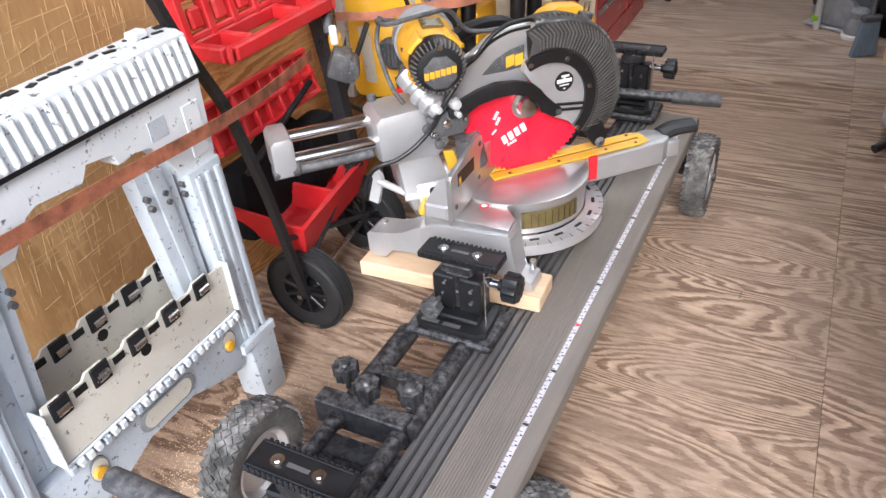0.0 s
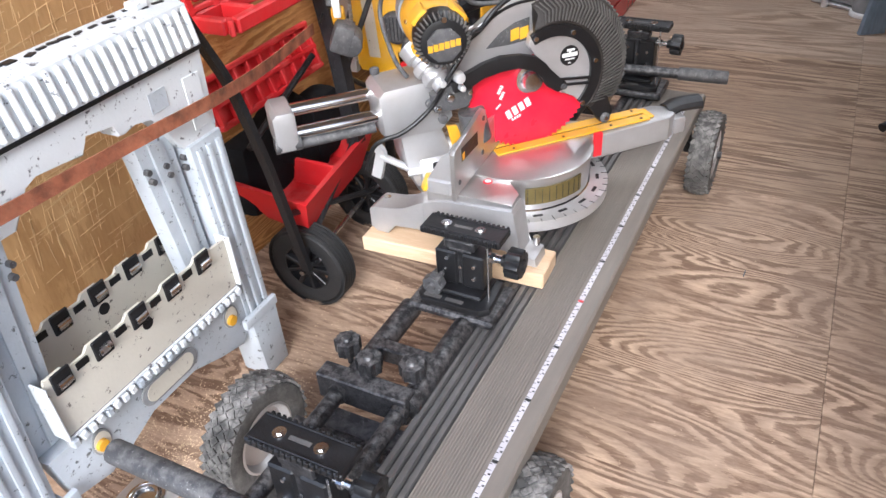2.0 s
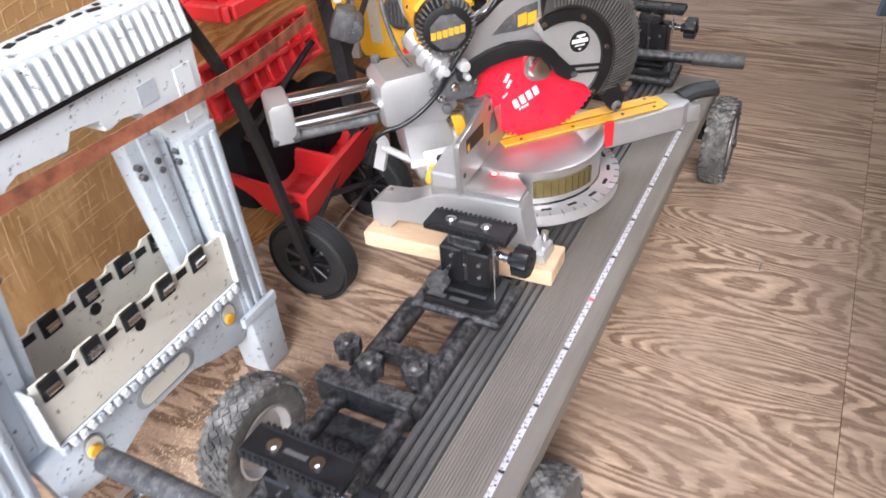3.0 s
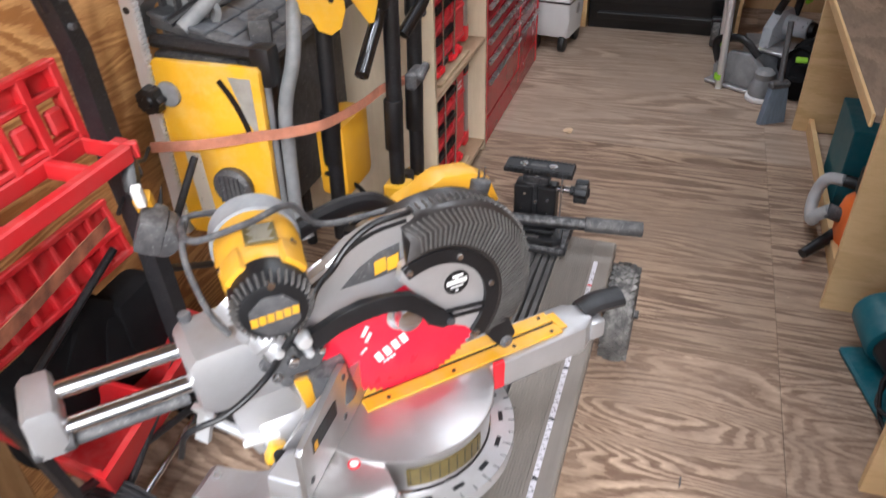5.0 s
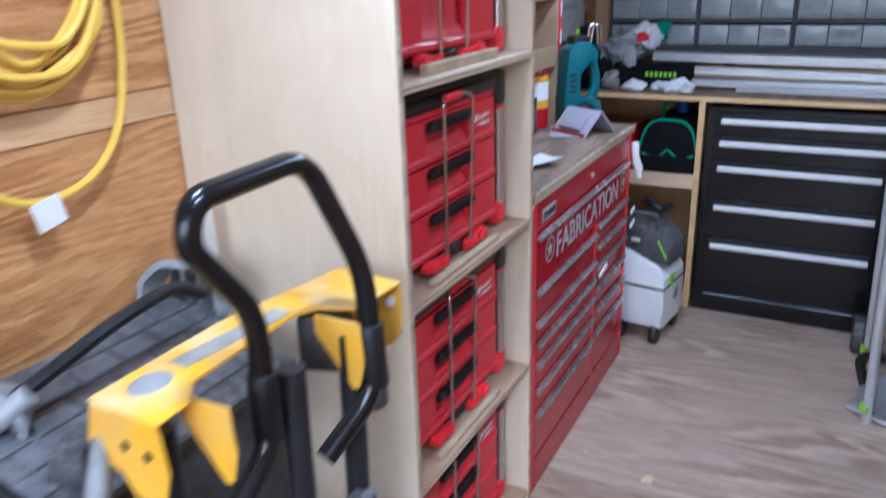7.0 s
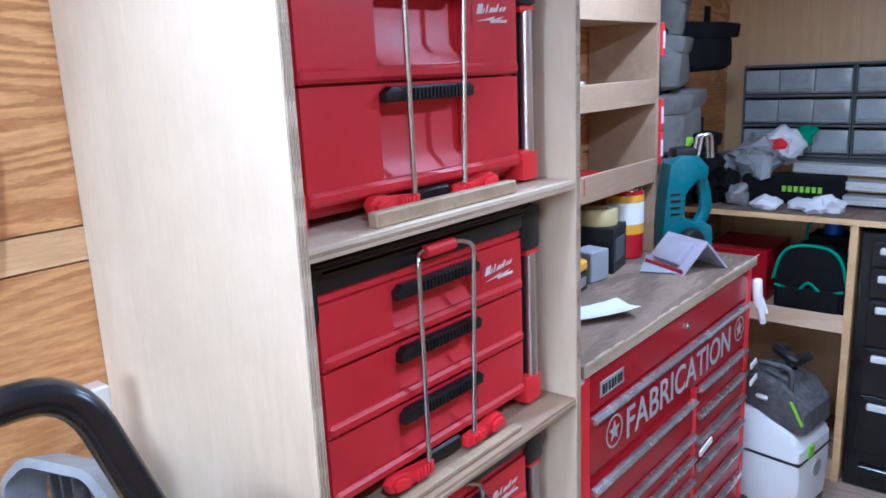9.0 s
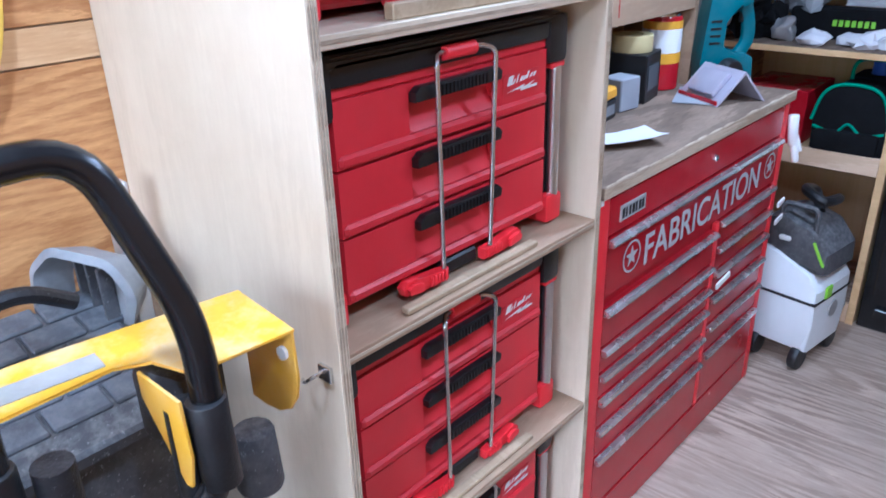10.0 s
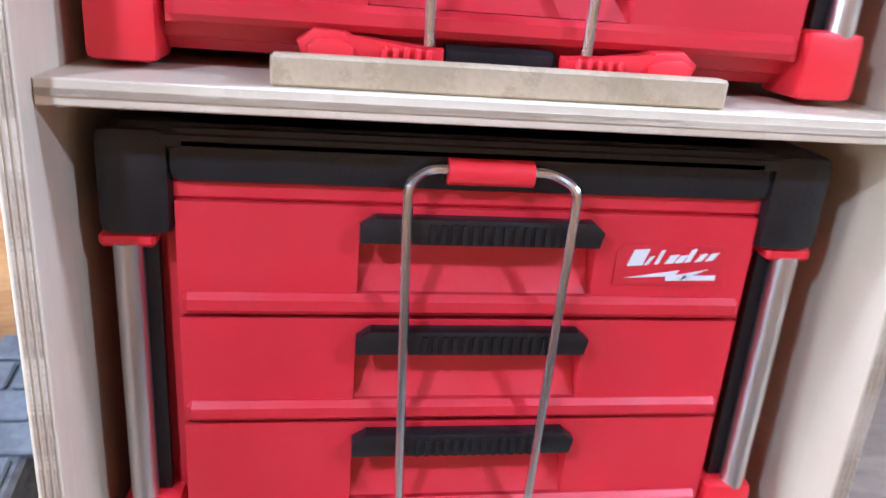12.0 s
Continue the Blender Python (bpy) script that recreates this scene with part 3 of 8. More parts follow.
def drawer_box(x, y, z, label, zs=(0.032, 0.136, 0.236, 0.334)):
    """A red stacking tool box with drawers between the heights zs, a black lid, steel posts and a wire bail; its front faces +x."""
    t = thing("drawer_tool_box", (x, y, z), label, "tool box", "red drawer boxes on the rack")
    W, D, H = 0.59, 0.4, 0.392
    part("body", made(slab, -D, -0.0375, -W / 2 + 0.012, W / 2 - 0.012, 0.012, H - 0.04, 0.008), M_RED, t)
    bm = bmesh.new()
    slab(bm, -D, 0.0, -W / 2 + 0.05, W / 2 - 0.05, H - 0.045, H, 0.012, 2)
    for s in (-1, 1):
        box(bm, (-0.035, s * (W / 2 - 0.026), H - 0.045), (0.075, 0.055, 0.085), 0.012, None, 2)
    box(bm, (-D / 2, 0, H - 0.012), (D, W - 0.02, 0.024), 0.008)
    part("lid", bm, M_BLACK, t, "black plastic lid with corner bumpers")
    # frame with rounded corners round the drawers
    w, h0, h1 = W / 2 - 0.062, 0.022, H - 0.05
    out = [*arc(0.02, 0, 90, 5, w - 0.0, h1 - 0.02), *arc(0.02, 90, 180, 5, -w, h1 - 0.02), (-w - 0.02, h0), (w + 0.02, h0)]
    part("front_frame", made(prism, out, 0.008, Matrix.Translation((-0.037, 0, 0)) @ FACE_X, 0.003), M_RED, t)
    part("front_rim", made(slab, -0.03, -0.009, -w - 0.012, w + 0.012, 0.333, 0.35, 0.003), M_RED, t)
    for i in range(len(zs) - 1):
        z0, z1 = zs[i] + 0.002, zs[i + 1] - 0.002
        bm = bmesh.new()
        ys, zz = (-w - 0.008, -0.1, 0.1, w + 0.008), (z0, z0 + 0.02, z1 - 0.02, z1)
        front, rear = [[[bm.verts.new((x, p, q)) for q in zz] for p in ys] for x in (-0.006, -0.028)]
        for a in range(3):
            for b in range(3):
                if (a, b) != (1, 1):
                    bm.faces.new((front[a][b], front[a + 1][b], front[a + 1][b + 1], front[a][b + 1]))
                    bm.faces.new((rear[a][b + 1], rear[a + 1][b + 1], rear[a + 1][b], rear[a][b]))
        rim = [(0, 0), (1, 0), (2, 0), (3, 0), (3, 1), (3, 2), (3, 3), (2, 3), (1, 3), (0, 3), (0, 2), (0, 1)]
        for loop in (rim, [(1, 1), (1, 2), (2, 2), (2, 1)]):
            for (a, b), (c, e) in zip(loop, loop[1:] + loop[:1]):
                bm.faces.new((front[a][b], rear[a][b], rear[c][e], front[c][e]))
        d = part("drawer", bm, M_RED, t)
        # slanted hollow under the pull
        bm = bmesh.new()
        prism(bm, [(-0.0275, z0 + 0.0205), (-0.009, z0 + 0.0205), (-0.025, z0 + 0.05), (-0.025, z1 - 0.0205), (-0.0275, z1 - 0.0205)], 0.199, Matrix.Translation((0, -0.0995, 0)) @ Matrix(((1, 0, 0, 0), (0, 0, 1, 0), (0, 1, 0, 0), (0, 0, 0, 1))))
        part("pull_recess", bm, M_RED, d)
        part("lower_ledge", made(slab, -0.012, 0.001, -w - 0.006, w + 0.006, z0 + 0.001, z0 + 0.02, 0.005), M_RED, d)
        bm = bmesh.new()
        prism(bm, [(-0.1, z1 - 0.026), (0.097, z1 - 0.026), (0.1, z1 - 0.012), (0.09, z1 - 0.004), (-0.088, z1 - 0.004), (-0.1, z1 - 0.012)], 0.016, Matrix.Translation((-0.006, 0, 0)) @ FACE_X, 0.003)
        for k in range(13):
            slab(bm, 0.0095, 0.0125, -0.045 + k * 0.0085, -0.041 + k * 0.0085, z1 - 0.024, z1 - 0.008)
        part("pull", bm, M_BLACK, d, "ribbed black drawer pull")
    lab = bmesh.new()
    prism(lab, [(0.0, 0), (0.098, 0), (0.098, 0.036), (0.006, 0.036), (0.0, 0.03)], 0.001, Matrix.Translation((-0.0055, 0.118, 0.27)) @ FACE_X)
    part("logo_patch", lab, M_RED, t)
    bm = bmesh.new()
    for k, (c, d) in enumerate(((0.014, 0.016), (0.004, 0.009), (0.004, 0.014), (0.008, 0.009), (0.007, 0.008), (0.005, 0.013), (0.006, 0.008), (0.007, 0.008))):
        y0 = 0.128 + 0.0092 * k + (0.006 if k else 0)
        prism(bm, [(0, 0), (c, 0.001), (c + 0.005, d), (0.005, d - 0.001)], 0.0006, Matrix.Translation((-0.0042, y0, 0.287 + 0.0008 * k)) @ FACE_X)
    prism(bm, [(0, 0), (0.05, 0.008), (0.046, 0.003), (0.076, 0.009), (0.05, -0.002), (0.054, 0.003)], 0.0006, Matrix.Translation((-0.0042, 0.127, 0.276)) @ FACE_X)
    prism(bm, [(0, 0), (0.046, 0.001), (0.046, 0.0055), (0, 0.0045)], 0.0006, Matrix.Translation((-0.0042, 0.165, 0.274)) @ FACE_X)
    part("logo_print", bm, M_WHITE, t, "white plain bars of a logo")
    for s in (-1, 1):
        post = part("corner_post", made(rod, (-0.012, s * (W / 2 - 0.017), 0.055), (-0.012, s * (W / 2 - 0.017), H - 0.095), 0.0115, 16), M_TUBE, t, "brushed aluminium corner tube")
        bm = bmesh.new()
        box(bm, (-0.03, s * (W / 2 - 0.024), 0.032), (0.06, 0.05, 0.055), 0.008, None, 2)
        part("corner_foot", bm, M_REDBRIGHT, t)
        part("corner_collar", made(box, (-0.024, s * (W / 2 - 0.018), H - 0.092), (0.04, 0.042, 0.012), 0.003), M_REDBRIGHT, t)
        bm = bmesh.new()
        slab(bm, -0.028, -0.0195, s * (W / 2 - 0.012), s * (w + 0.024), 0.05, H - 0.09)
        part("side_recess", bm, M_BLACK, t)
        # clip beside the foot of the bail
        bm = bmesh.new()
        prism(bm, [(s * 0.045, 0.008), (s * 0.115, 0.008), (s * 0.145, 0.014), (s * 0.15, 0.028), (s * 0.138, 0.037), (s * 0.115, 0.036), (s * 0.106, 0.03), (s * 0.045, 0.028)][::s], 0.016, Matrix.Translation((-0.002, 0, 0)) @ FACE_X, 0.003)
        prism(bm, [(s * 0.11, 0.012), (s * 0.14, 0.016), (s * 0.143, 0.026), (s * 0.134, 0.032), (s * 0.118, 0.031), (s * 0.11, 0.026)][::s], 0.008, Matrix.Translation((0.0142, 0, 0)) @ FACE_X, 0.003)
        for k in range(5):
            box(bm, (0.016, s * (0.056 + k * 0.008), 0.019), (0.007, 0.004, 0.018), 0.0015)
        part("latch", bm, M_REDBRIGHT, t)
    bm = bmesh.new()
    tube(bm, rounded([(0.012, -0.056, 0.03), (0.02, -0.066, 0.36), (0.006, -0.05, 0.368), (0.006, 0.05, 0.368), (0.02, 0.068, 0.36), (0.012, 0.062, 0.03)], 0.018, 6), 0.0042, 10)
    part("bail", bm, M_STEEL, t, "bright steel wire carrying bail")
    bm = bmesh.new()
    tube(bm, [(0.004, -0.034, 0.366), (0.004, 0.034, 0.366)], 0.011, 12)
    part("bail_grip", bm, M_REDBRIGHT, t)
    part("foot_notch", made(slab, -0.02, -0.002, -0.045, 0.045, 0.004, 0.03, 0.004), M_BLACK, t)
    return t


for z in LEVELS[:3]:
    drawer_box(-0.915, 2.971, z + 0.001, "red plastic drawer tool box with black lid on plywood shelf")
drawer_box(-0.915, 2.971, LEVELS[3] + 0.001, "red plastic tool box with two deep drawers on top shelf", (0.032, 0.19, 0.334))

# ---- red tool cabinet ----
CX, CY0, CY1 = -0.868, 3.335, 4.36
cab = thing("red_tool_cabinet", (CX, 3.85, FLOOR), "glossy dark red steel tool cabinet with many drawers", "tool cabinet")
body = part("body", local(made(slab, LEFT + 0.06, CX - 0.016, CY0, CY1, FLOOR, 0.902, 0.003), cab), M_REDDARK, cab)
for y0, y1 in ((CY0, CY0 + 0.04), (CY1 - 0.034, CY1)):
    part("corner_post", local(made(slab, CX - 0.016, CX, y0, y1, FLOOR, 0.9, 0.006, 2), cab), M_REDBRIGHT, cab, "bright red front corner post")
part("corner_cap", local(made(slab, CX - 0.02, CX + 0.001, CY0 - 0.001, CY0 + 0.016, 0.886, 0.912, 0.004), cab), M_WHITE, cab)
part("kick_plate", local(made(slab, CX - 0.012, CX - 0.002, CY0 + 0.04, CY1 - 0.034, FLOOR, 0.075, 0.002), cab), M_REDDARK, cab)
SPLIT = 3.945


def cabinet_drawer(y0, y1, z0, z1, handle=True):
    bm = bmesh.new()
    slab(bm, CX - 0.02, CX - 0.002, y0, y1, z0 + 0.003, z1 - 0.003, 0.002)
    d = part("drawer", local(bm, cab), M_REDDARK, cab)
    if handle:
        bm = bmesh.new()
        sec = [(0, 0), (0.012, 0.0), (0.017, 0.005), (0.017, 0.009), (0.012, 0.014), (0, 0.016)]
        prism(bm, sec, y1 - y0 - 0.004, Matrix.Translation((CX - 0.002, y0 + 0.002, z1 - 0.02)) @ Matrix(((1, 0, 0, 0), (0, 0, 1, 0), (0, 1, 0, 0), (0, 0, 0, 1))), 0.001)
        part("handle", local(bm, cab), M_PULL, d, "full-width brushed aluminium drawer pull")
    return d


cabinet_drawer(CY0 + 0.042, CY1 - 0.036, 0.808, 0.898, False)
fab = cabinet_drawer(CY0 + 0.042, CY1 - 0.036, 0.665, 0.806)
zl = (0.642, 0.543, 0.476, 0.409, 0.325, 0.24, 0.08)
for a, b in zip(zl[1:], zl):
    cabinet_drawer(CY0 + 0.042, SPLIT - 0.012, a, b)
zr = (0.662, 0.585, 0.51, 0.43, 0.34, 0.25, 0.08)
for a, b in zip(zr[1:], zr):
    cabinet_drawer(SPLIT + 0.012, CY1 - 0.036, a, b)
part("divider", local(made(slab, CX - 0.014, CX - 0.001, SPLIT - 0.01, SPLIT + 0.01, 0.08, 0.66, 0.002), cab), M_REDBRIGHT, cab)
bm = bmesh.new()
rod(bm, (CX - 0.003, 3.868, 0.856), (CX + 0.006, 3.868, 0.856), 0.009, 16, None, 0.001)
part("lock", local(bm, cab), M_STEEL, cab)
bm = bmesh.new()
slab(bm, CX - 0.002, CX + 0.002, 3.415, 3.52, 0.832, 0.868, 0.002)
plate = part("name_plate", local(bm, cab), M_ALUBRIGHT, cab, "small silver name plate")
bm = bmesh.new()
for k, w in enumerate((0.012, 0.008, 0.01, 0.012, 0.009, 0.012, 0.01)):
    slab(bm, CX + 0.002, CX + 0.0026, 3.421 + k * 0.0135, 3.421 + k * 0.0135 + w * 0.85, 0.839, 0.86)
part("plate_print", local(bm, cab), M_BLACK, plate)
text = writing("lettering", "FABRICATION", 0.104, Matrix.Translation((CX + 0.001, 3.53, 0.69)) @ FACE_X, M_LETTER, fab, 0.0004)
text.data.transform(Matrix.Translation(-Vector(cab.location)))


def star_badge(y, z):
    bm = bmesh.new()
    pts = []
    for k in range(10):
        r = 0.026 if k % 2 == 0 else 0.011
        pts.append((r * math.sin(k * math.pi / 5), r * math.cos(k * math.pi / 5)))
    m = Matrix.Translation((CX + 0.0006, y, z)) @ FACE_X
    prism(bm, pts, 0.0006, m)
    a, b = ring(0.038, 28), ring(0.033, 28)
    va = [bm.verts.new(m @ Vector((*p, 0.0006))) for p in a]
    vb = [bm.verts.new(m @ Vector((*p, 0.0006))) for p in b]
    for i in range(28):
        bm.faces.new((va[i], va[(i + 1) % 28], vb[(i + 1) % 28], vb[i]))
    part("star_badge", local(bm, cab), M_LETTER, fab, "worn white star in a ring")


star_badge(3.478, 0.733)
star_badge(4.262, 0.733)
top = tagged(part("cabinet_worktop", made(slab, LEFT + 0.004, CX + 0.006, CY0, CY1 + 0.01, 0.9025, 0.93, 0.002), M_TOP), "worn dusty plywood worktop on the red cabinet", "worktop")
rnd = random.Random(41)
bm = bmesh.new()
slab(bm, CX + 0.0065, CX + 0.009, CY0, CY1 + 0.01, 0.904, 0.929, 0.001)
y = CY0 + 0.004
while y < CY1:
    # frayed veneer along the worn front edge
    step = rnd.uniform(0.006, 0.09)
    deep = rnd.uniform(0.001, 0.009) if rnd.random() < 0.7 else 0.0006
    prism(bm, [(CX + 0.0085, y), (CX + 0.0085, y + step), (CX + 0.006 - deep * 0.7, y + step * 0.9), (CX + 0.006 - deep, y + step * 0.5), (CX + 0.006 - deep * 0.5, y + step * 0.1)], 0.0008, Matrix.Translation((0, 0, 0.9302)))
    y += step
tagged(part("worktop_edging", bm, M_EDGE), "pale frayed plywood edge strip of worktop", "edging")

for y, z, w in ((3.97, 0.487, 0.085), (4.345, 0.6, 0.05), (4.35, 0.545, 0.06)):
    part("drawer_tag", local(made(box, (CX + 0.022, y, z), (0.006, w, 0.018), 0.002, Matrix.Rotation(0.12, 4, "X")), cab), M_WHITE, cab, "small white tag clipped to a drawer pull")

# ---- front bench with black drawer cabinet ----
BY = 4.92
bench = thing("front_bench", (-0.4, 5.2, FLOOR), "plywood bench along the front wall over a black cabinet", "bench")
part("top", local(made(slab, LEFT + 0.003, RIGHT - 0.003, BY + 0.0, FRONT - 0.003, 0.937, 0.957, 0.002), bench), M_TOP, bench)
part("front_edge", local(made(slab, LEFT + 0.003, RIGHT - 0.003, BY - 0.004, BY - 0.0005, 0.935, 0.956, 0.001), bench), M_BENCHPLY, bench)
part("post", local(made(slab, -0.725, -0.7, BY, FRONT - 0.003, FLOOR, 0.936, 0.001), bench), M_BENCHPLY, bench)
part("shelf", local(made(slab, LEFT + 0.003, -0.7255, BY + 0.01, FRONT - 0.003, 0.57, 0.588, 0.001), bench), M_BENCHPLY, bench)
part("shelf_lip", local(made(slab, LEFT + 0.003, -0.7255, BY - 0.003, BY + 0.009, 0.545, 0.61, 0.002), bench), M_PINE, bench)
part("foot_rail", local(made(slab, LEFT + 0.003, -0.7255, BY + 0.003, BY + 0.02, FLOOR, 0.05, 0.002), bench), M_PINE, bench)
part("support", local(made(slab, 0.1, 0.12, BY + 0.01, FRONT - 0.003, FLOOR, 0.936, 0.001), bench), M_BENCHPLY, bench)

blk = thing("black_tool_cabinet", (-0.35, BY, FLOOR), "gloss black steel drawer cabinet with white handle strips", "tool cabinet")
part("body", local(made(slab, -0.69, 0.04, BY + 0.012, FRONT - 0.05, FLOOR, 0.915, 0.004), blk), M_BLACKGLOSS, blk)
hz = (0.857, 0.761, 0.651, 0.476, 0.297)
for z in hz:
    top_z = z + 0.035
    low = {0.857: 0.8, 0.761: 0.69, 0.651: 0.515, 0.476: 0.336, 0.297: 0.115}[z]
    d = part("drawer", local(made(slab, -0.655, 0.012, BY - 0.001, BY + 0.012, low, top_z, 0.003), blk), M_BLACKGLOSS, blk)
    bm = bmesh.new()
    slab(bm, -0.628, 0.0, BY - 0.018, BY - 0.001, z - 0.012, z + 0.012, 0.004)
    part("handle", local(bm, blk), M_WHITE, d, "pale metal handle strip")
    part("upper_lip", local(made(slab, -0.64, 0.005, BY - 0.006, BY - 0.001, z + 0.022, z + 0.03, 0.001), blk), M_BLACKMETAL, d)
part("base_bar", local(made(slab, -0.64, 0.02, BY - 0.012, BY + 0.011, 0.03, 0.065, 0.004), blk), M_BLACKGLOSS, blk)

# ---- saw cart: grooved deck, dark rails, black frame and wheels ----
cart = thing("saw_cart", (-0.36, 1.3, FLOOR), "low wheeled saw cart with grooved brown deck and black frame", "cart", "", -0.7)
CB = Matrix.Translation((0.36, -1.3, -FLOOR))


def on_cart(name, bm, material, parent=None, label=""):
    bm.transform(CB)
    return part(name, bm, material, parent or cart, label)


DZ, DY0, DY1 = 0.26, 0.28, 2.345
bm = bmesh.new()
# cross-section of the deck board: fine grooves, a flat strip, a rounded nose
sec = [(-0.388, DZ - 0.03)]
for k in range(15):
    x = -0.388 + k * 0.0058
    sec += [(x, DZ), (x + 0.0042, DZ), (x + 0.0046, DZ - 0.002), (x + 0.0055, DZ - 0.002)]
sec += [(-0.3, DZ), (-0.252, DZ), (-0.247, DZ - 0.005), (-0.247, DZ - 0.045), (-0.26, DZ - 0.045), (-0.26, DZ - 0.03)]
prism(bm, sec, DY1 - DY0, Matrix(((1, 0, 0, 0), (0, 0, 1, DY0), (0, 1, 0, 0), (0, 0, 0, 1))))
on_cart("deck_board", bm, M_DECK, None, "grooved brown deck board")
for k in range(4):
    x = -0.392 - 0.019 * k
    bm = bmesh.new()
    prism(bm, [(x, DZ - 0.03), (x, DZ - 0.006), (x - 0.003, DZ - 0.001), (x - 0.013, DZ - 0.001), (x - 0.016, DZ - 0.006), (x - 0.016, DZ - 0.03)], DY1 - DY0, Matrix(((1, 0, 0, 0), (0, 0, 1, DY0), (0, 1, 0, 0), (0, 0, 0, 1))))
    on_cart("deck_rail", bm, M_DECKDARK)
for y in (0.72, 2.25):
    on_cart("axle_beam", made(slab, -0.7, -0.26, y - 0.02, y + 0.02, DZ - 0.075, DZ - 0.046, 0.003), M_JIGLIT)
tape = on_cart("measuring_tape", made(slab, -0.2925, -0.2815, DY0 + 0.005, DY1 - 0.1, DZ + 0.0002, DZ + 0.001), M_TAPE, None, "white adhesive measuring tape with dark marks")
bm = bmesh.new()
red_marks = bmesh.new()
for k in range(150):
    y = DY0 + 0.01 + k * 0.0128
    tall = k % 12
    slab(bm, -0.2925, -0.2925 + (0.007 if k % 2 else 0.0045), y, y + 0.0014, DZ + 0.001, DZ + 0.0013)
    if k % 2 == 0:
        slab(bm, -0.287, -0.2825, y + 0.003, y + 0.0065, DZ + 0.001, DZ + 0.0013)
    if tall == 0:
        slab(bm if k % 72 else red_marks, -0.292, -0.281, y + 0.004, y + 0.0105, DZ + 0.001, DZ + 0.0014)
on_cart("tape_scale", bm, M_BLACK, tape)["kind"] = "stuff"
on_cart("tape_red_scale", red_marks, M_RED, tape)["kind"] = "stuff"


def wheel(parent, c, r, w, axis="x", spokes=0, hub_mat=None, tread="block", steel=False):
    """A wheel at c: tyre, rim and hub as meshes under it."""
    turn = Matrix.Rotation(radians(90), 4, "Y") if axis == "x" else Matrix.Rotation(radians(90), 4, "X")
    m = Matrix.Translation(c) @ turn
    h = w / 2
    tyre = bmesh.new()
    lathe(tyre, [(r * 0.58, -h * 0.8), (r * 0.74, -h), (r * 0.9, -h * 0.92), (r * 0.985, -h * 0.55), (r, 0), (r * 0.985, h * 0.55), (r * 0.9, h * 0.92), (r * 0.74, h), (r * 0.58, h * 0.8), (r * 0.56, 0), (r * 0.58, -h * 0.8)], m, 40, False)
    lugs = bmesh.new()
    if tread == "block":
        for j in range(-2, 3):
            for k in range(36):
                a = 2 * math.pi * (k + 0.5 * (j % 2)) / 36
                rr = r * (1.0, 0.985, 0.945)[abs(j)]
                p = m @ Vector((rr * math.cos(a), rr * math.sin(a), j * w * 0.185))
                box(lugs, p, (0.006, w * 0.15, r * 0.13), 0, m.to_3x3().to_4x4() @ Matrix.Rotation(a, 4, "Z") @ Matrix.Rotation(radians(38 if j % 2 else -38), 4, "X") @ Matrix.Diagonal((1, 1, 1, 1)) @ Matrix.Rotation(radians(90), 4, "X"))
    else:
        for j in (-0.52, -0.26, 0, 0.26, 0.52):
            lathe(tyre, [(r * 0.97, (j - 0.09) * w * 0.8), (r * 1.015, (j - 0.07) * w * 0.8), (r * 1.015, (j + 0.07) * w * 0.8), (r * 0.97, (j + 0.09) * w * 0.8)], m, 40, False)
    w_ob = part("wheel", tyre, M_RUBBER if tread == "block" else M_TYRE, parent, "scuffed black tyre")
    if tread == "block":
        part("tread", lugs, M_RUBBER, w_ob)["kind"] = "stuff"
    else:
        lugs.free()
    rim = bmesh.new()
    if spokes:
        lathe(rim, [(r * 0.6, -h * 0.82), (r * 0.55, -h * 0.85), (r * 0.53, 0), (r * 0.55, h * 0.85), (r * 0.6, h * 0.82)], m, 32, False)
        lathe(rim, [(r * 0.05, -h * 1.05), (r * 0.17, -h * 0.98), (r * 0.19, -h * 0.4), (r * 0.19, h * 0.4), (r * 0.17, h * 0.98), (r * 0.05, h * 1.05)], m, 24)
    else:
        lathe(rim, [(r * 0.6, -h * 0.82), (r * 0.56, -h * 0.86), (r * 0.48, -h * 0.4), (r * 0.2, -h * 0.3), (r * 0.2, -h * 0.95), (r * 0.07, -h), (r * 0.07, h), (r * 0.2, h * 0.95), (r * 0.2, h * 0.3), (r * 0.48, h * 0.4), (r * 0.56, h * 0.86), (r * 0.6, h * 0.82)], m, 32, False)
    if spokes:
        for k in range(spokes):
            a = 2 * math.pi * k / spokes
            for s in (-1, 1):
                p = m @ Vector((r * 0.36 * math.cos(a), r * 0.36 * math.sin(a), s * h * 0.62))
                box(rim, p, (r * 0.42, r * 0.1, h * 0.6), 0.002, m.to_3x3().to_4x4() @ Matrix.Rotation(a, 4, "Z"))
    part("rim", rim, hub_mat or M_JIGLIT, w_ob)
    return w_ob


for x, y in ((-0.822, 0.735), (-0.222, 0.765), (-0.21, 2.255), (-0.79, 2.25)):
    wheel(cart, CB @ Vector((x, y, 0.103)), 0.132, 0.076, "x", 0, M_ALU)
bm = bmesh.new()
rod(bm, (-0.8, 0.72, 0.103), (-0.66, 0.72, 0.103), 0.012)
rod(bm, (-0.7, 0.72, 0.103), (-0.66, 0.72, 0.2), 0.014)
on_cart("axle_stub", bm, M_JIGLIT)
bm = bmesh.new()
rod(bm, (-0.26, 0.76, 0.103), (-0.17, 0.76, 0.103), 0.012)
rod(bm, (-0.265, 0.76, 0.103), (-0.275, 0.73, 0.2), 0.014)
on_cart("axle_stub", bm, M_JIGLIT)
bm = bmesh.new()
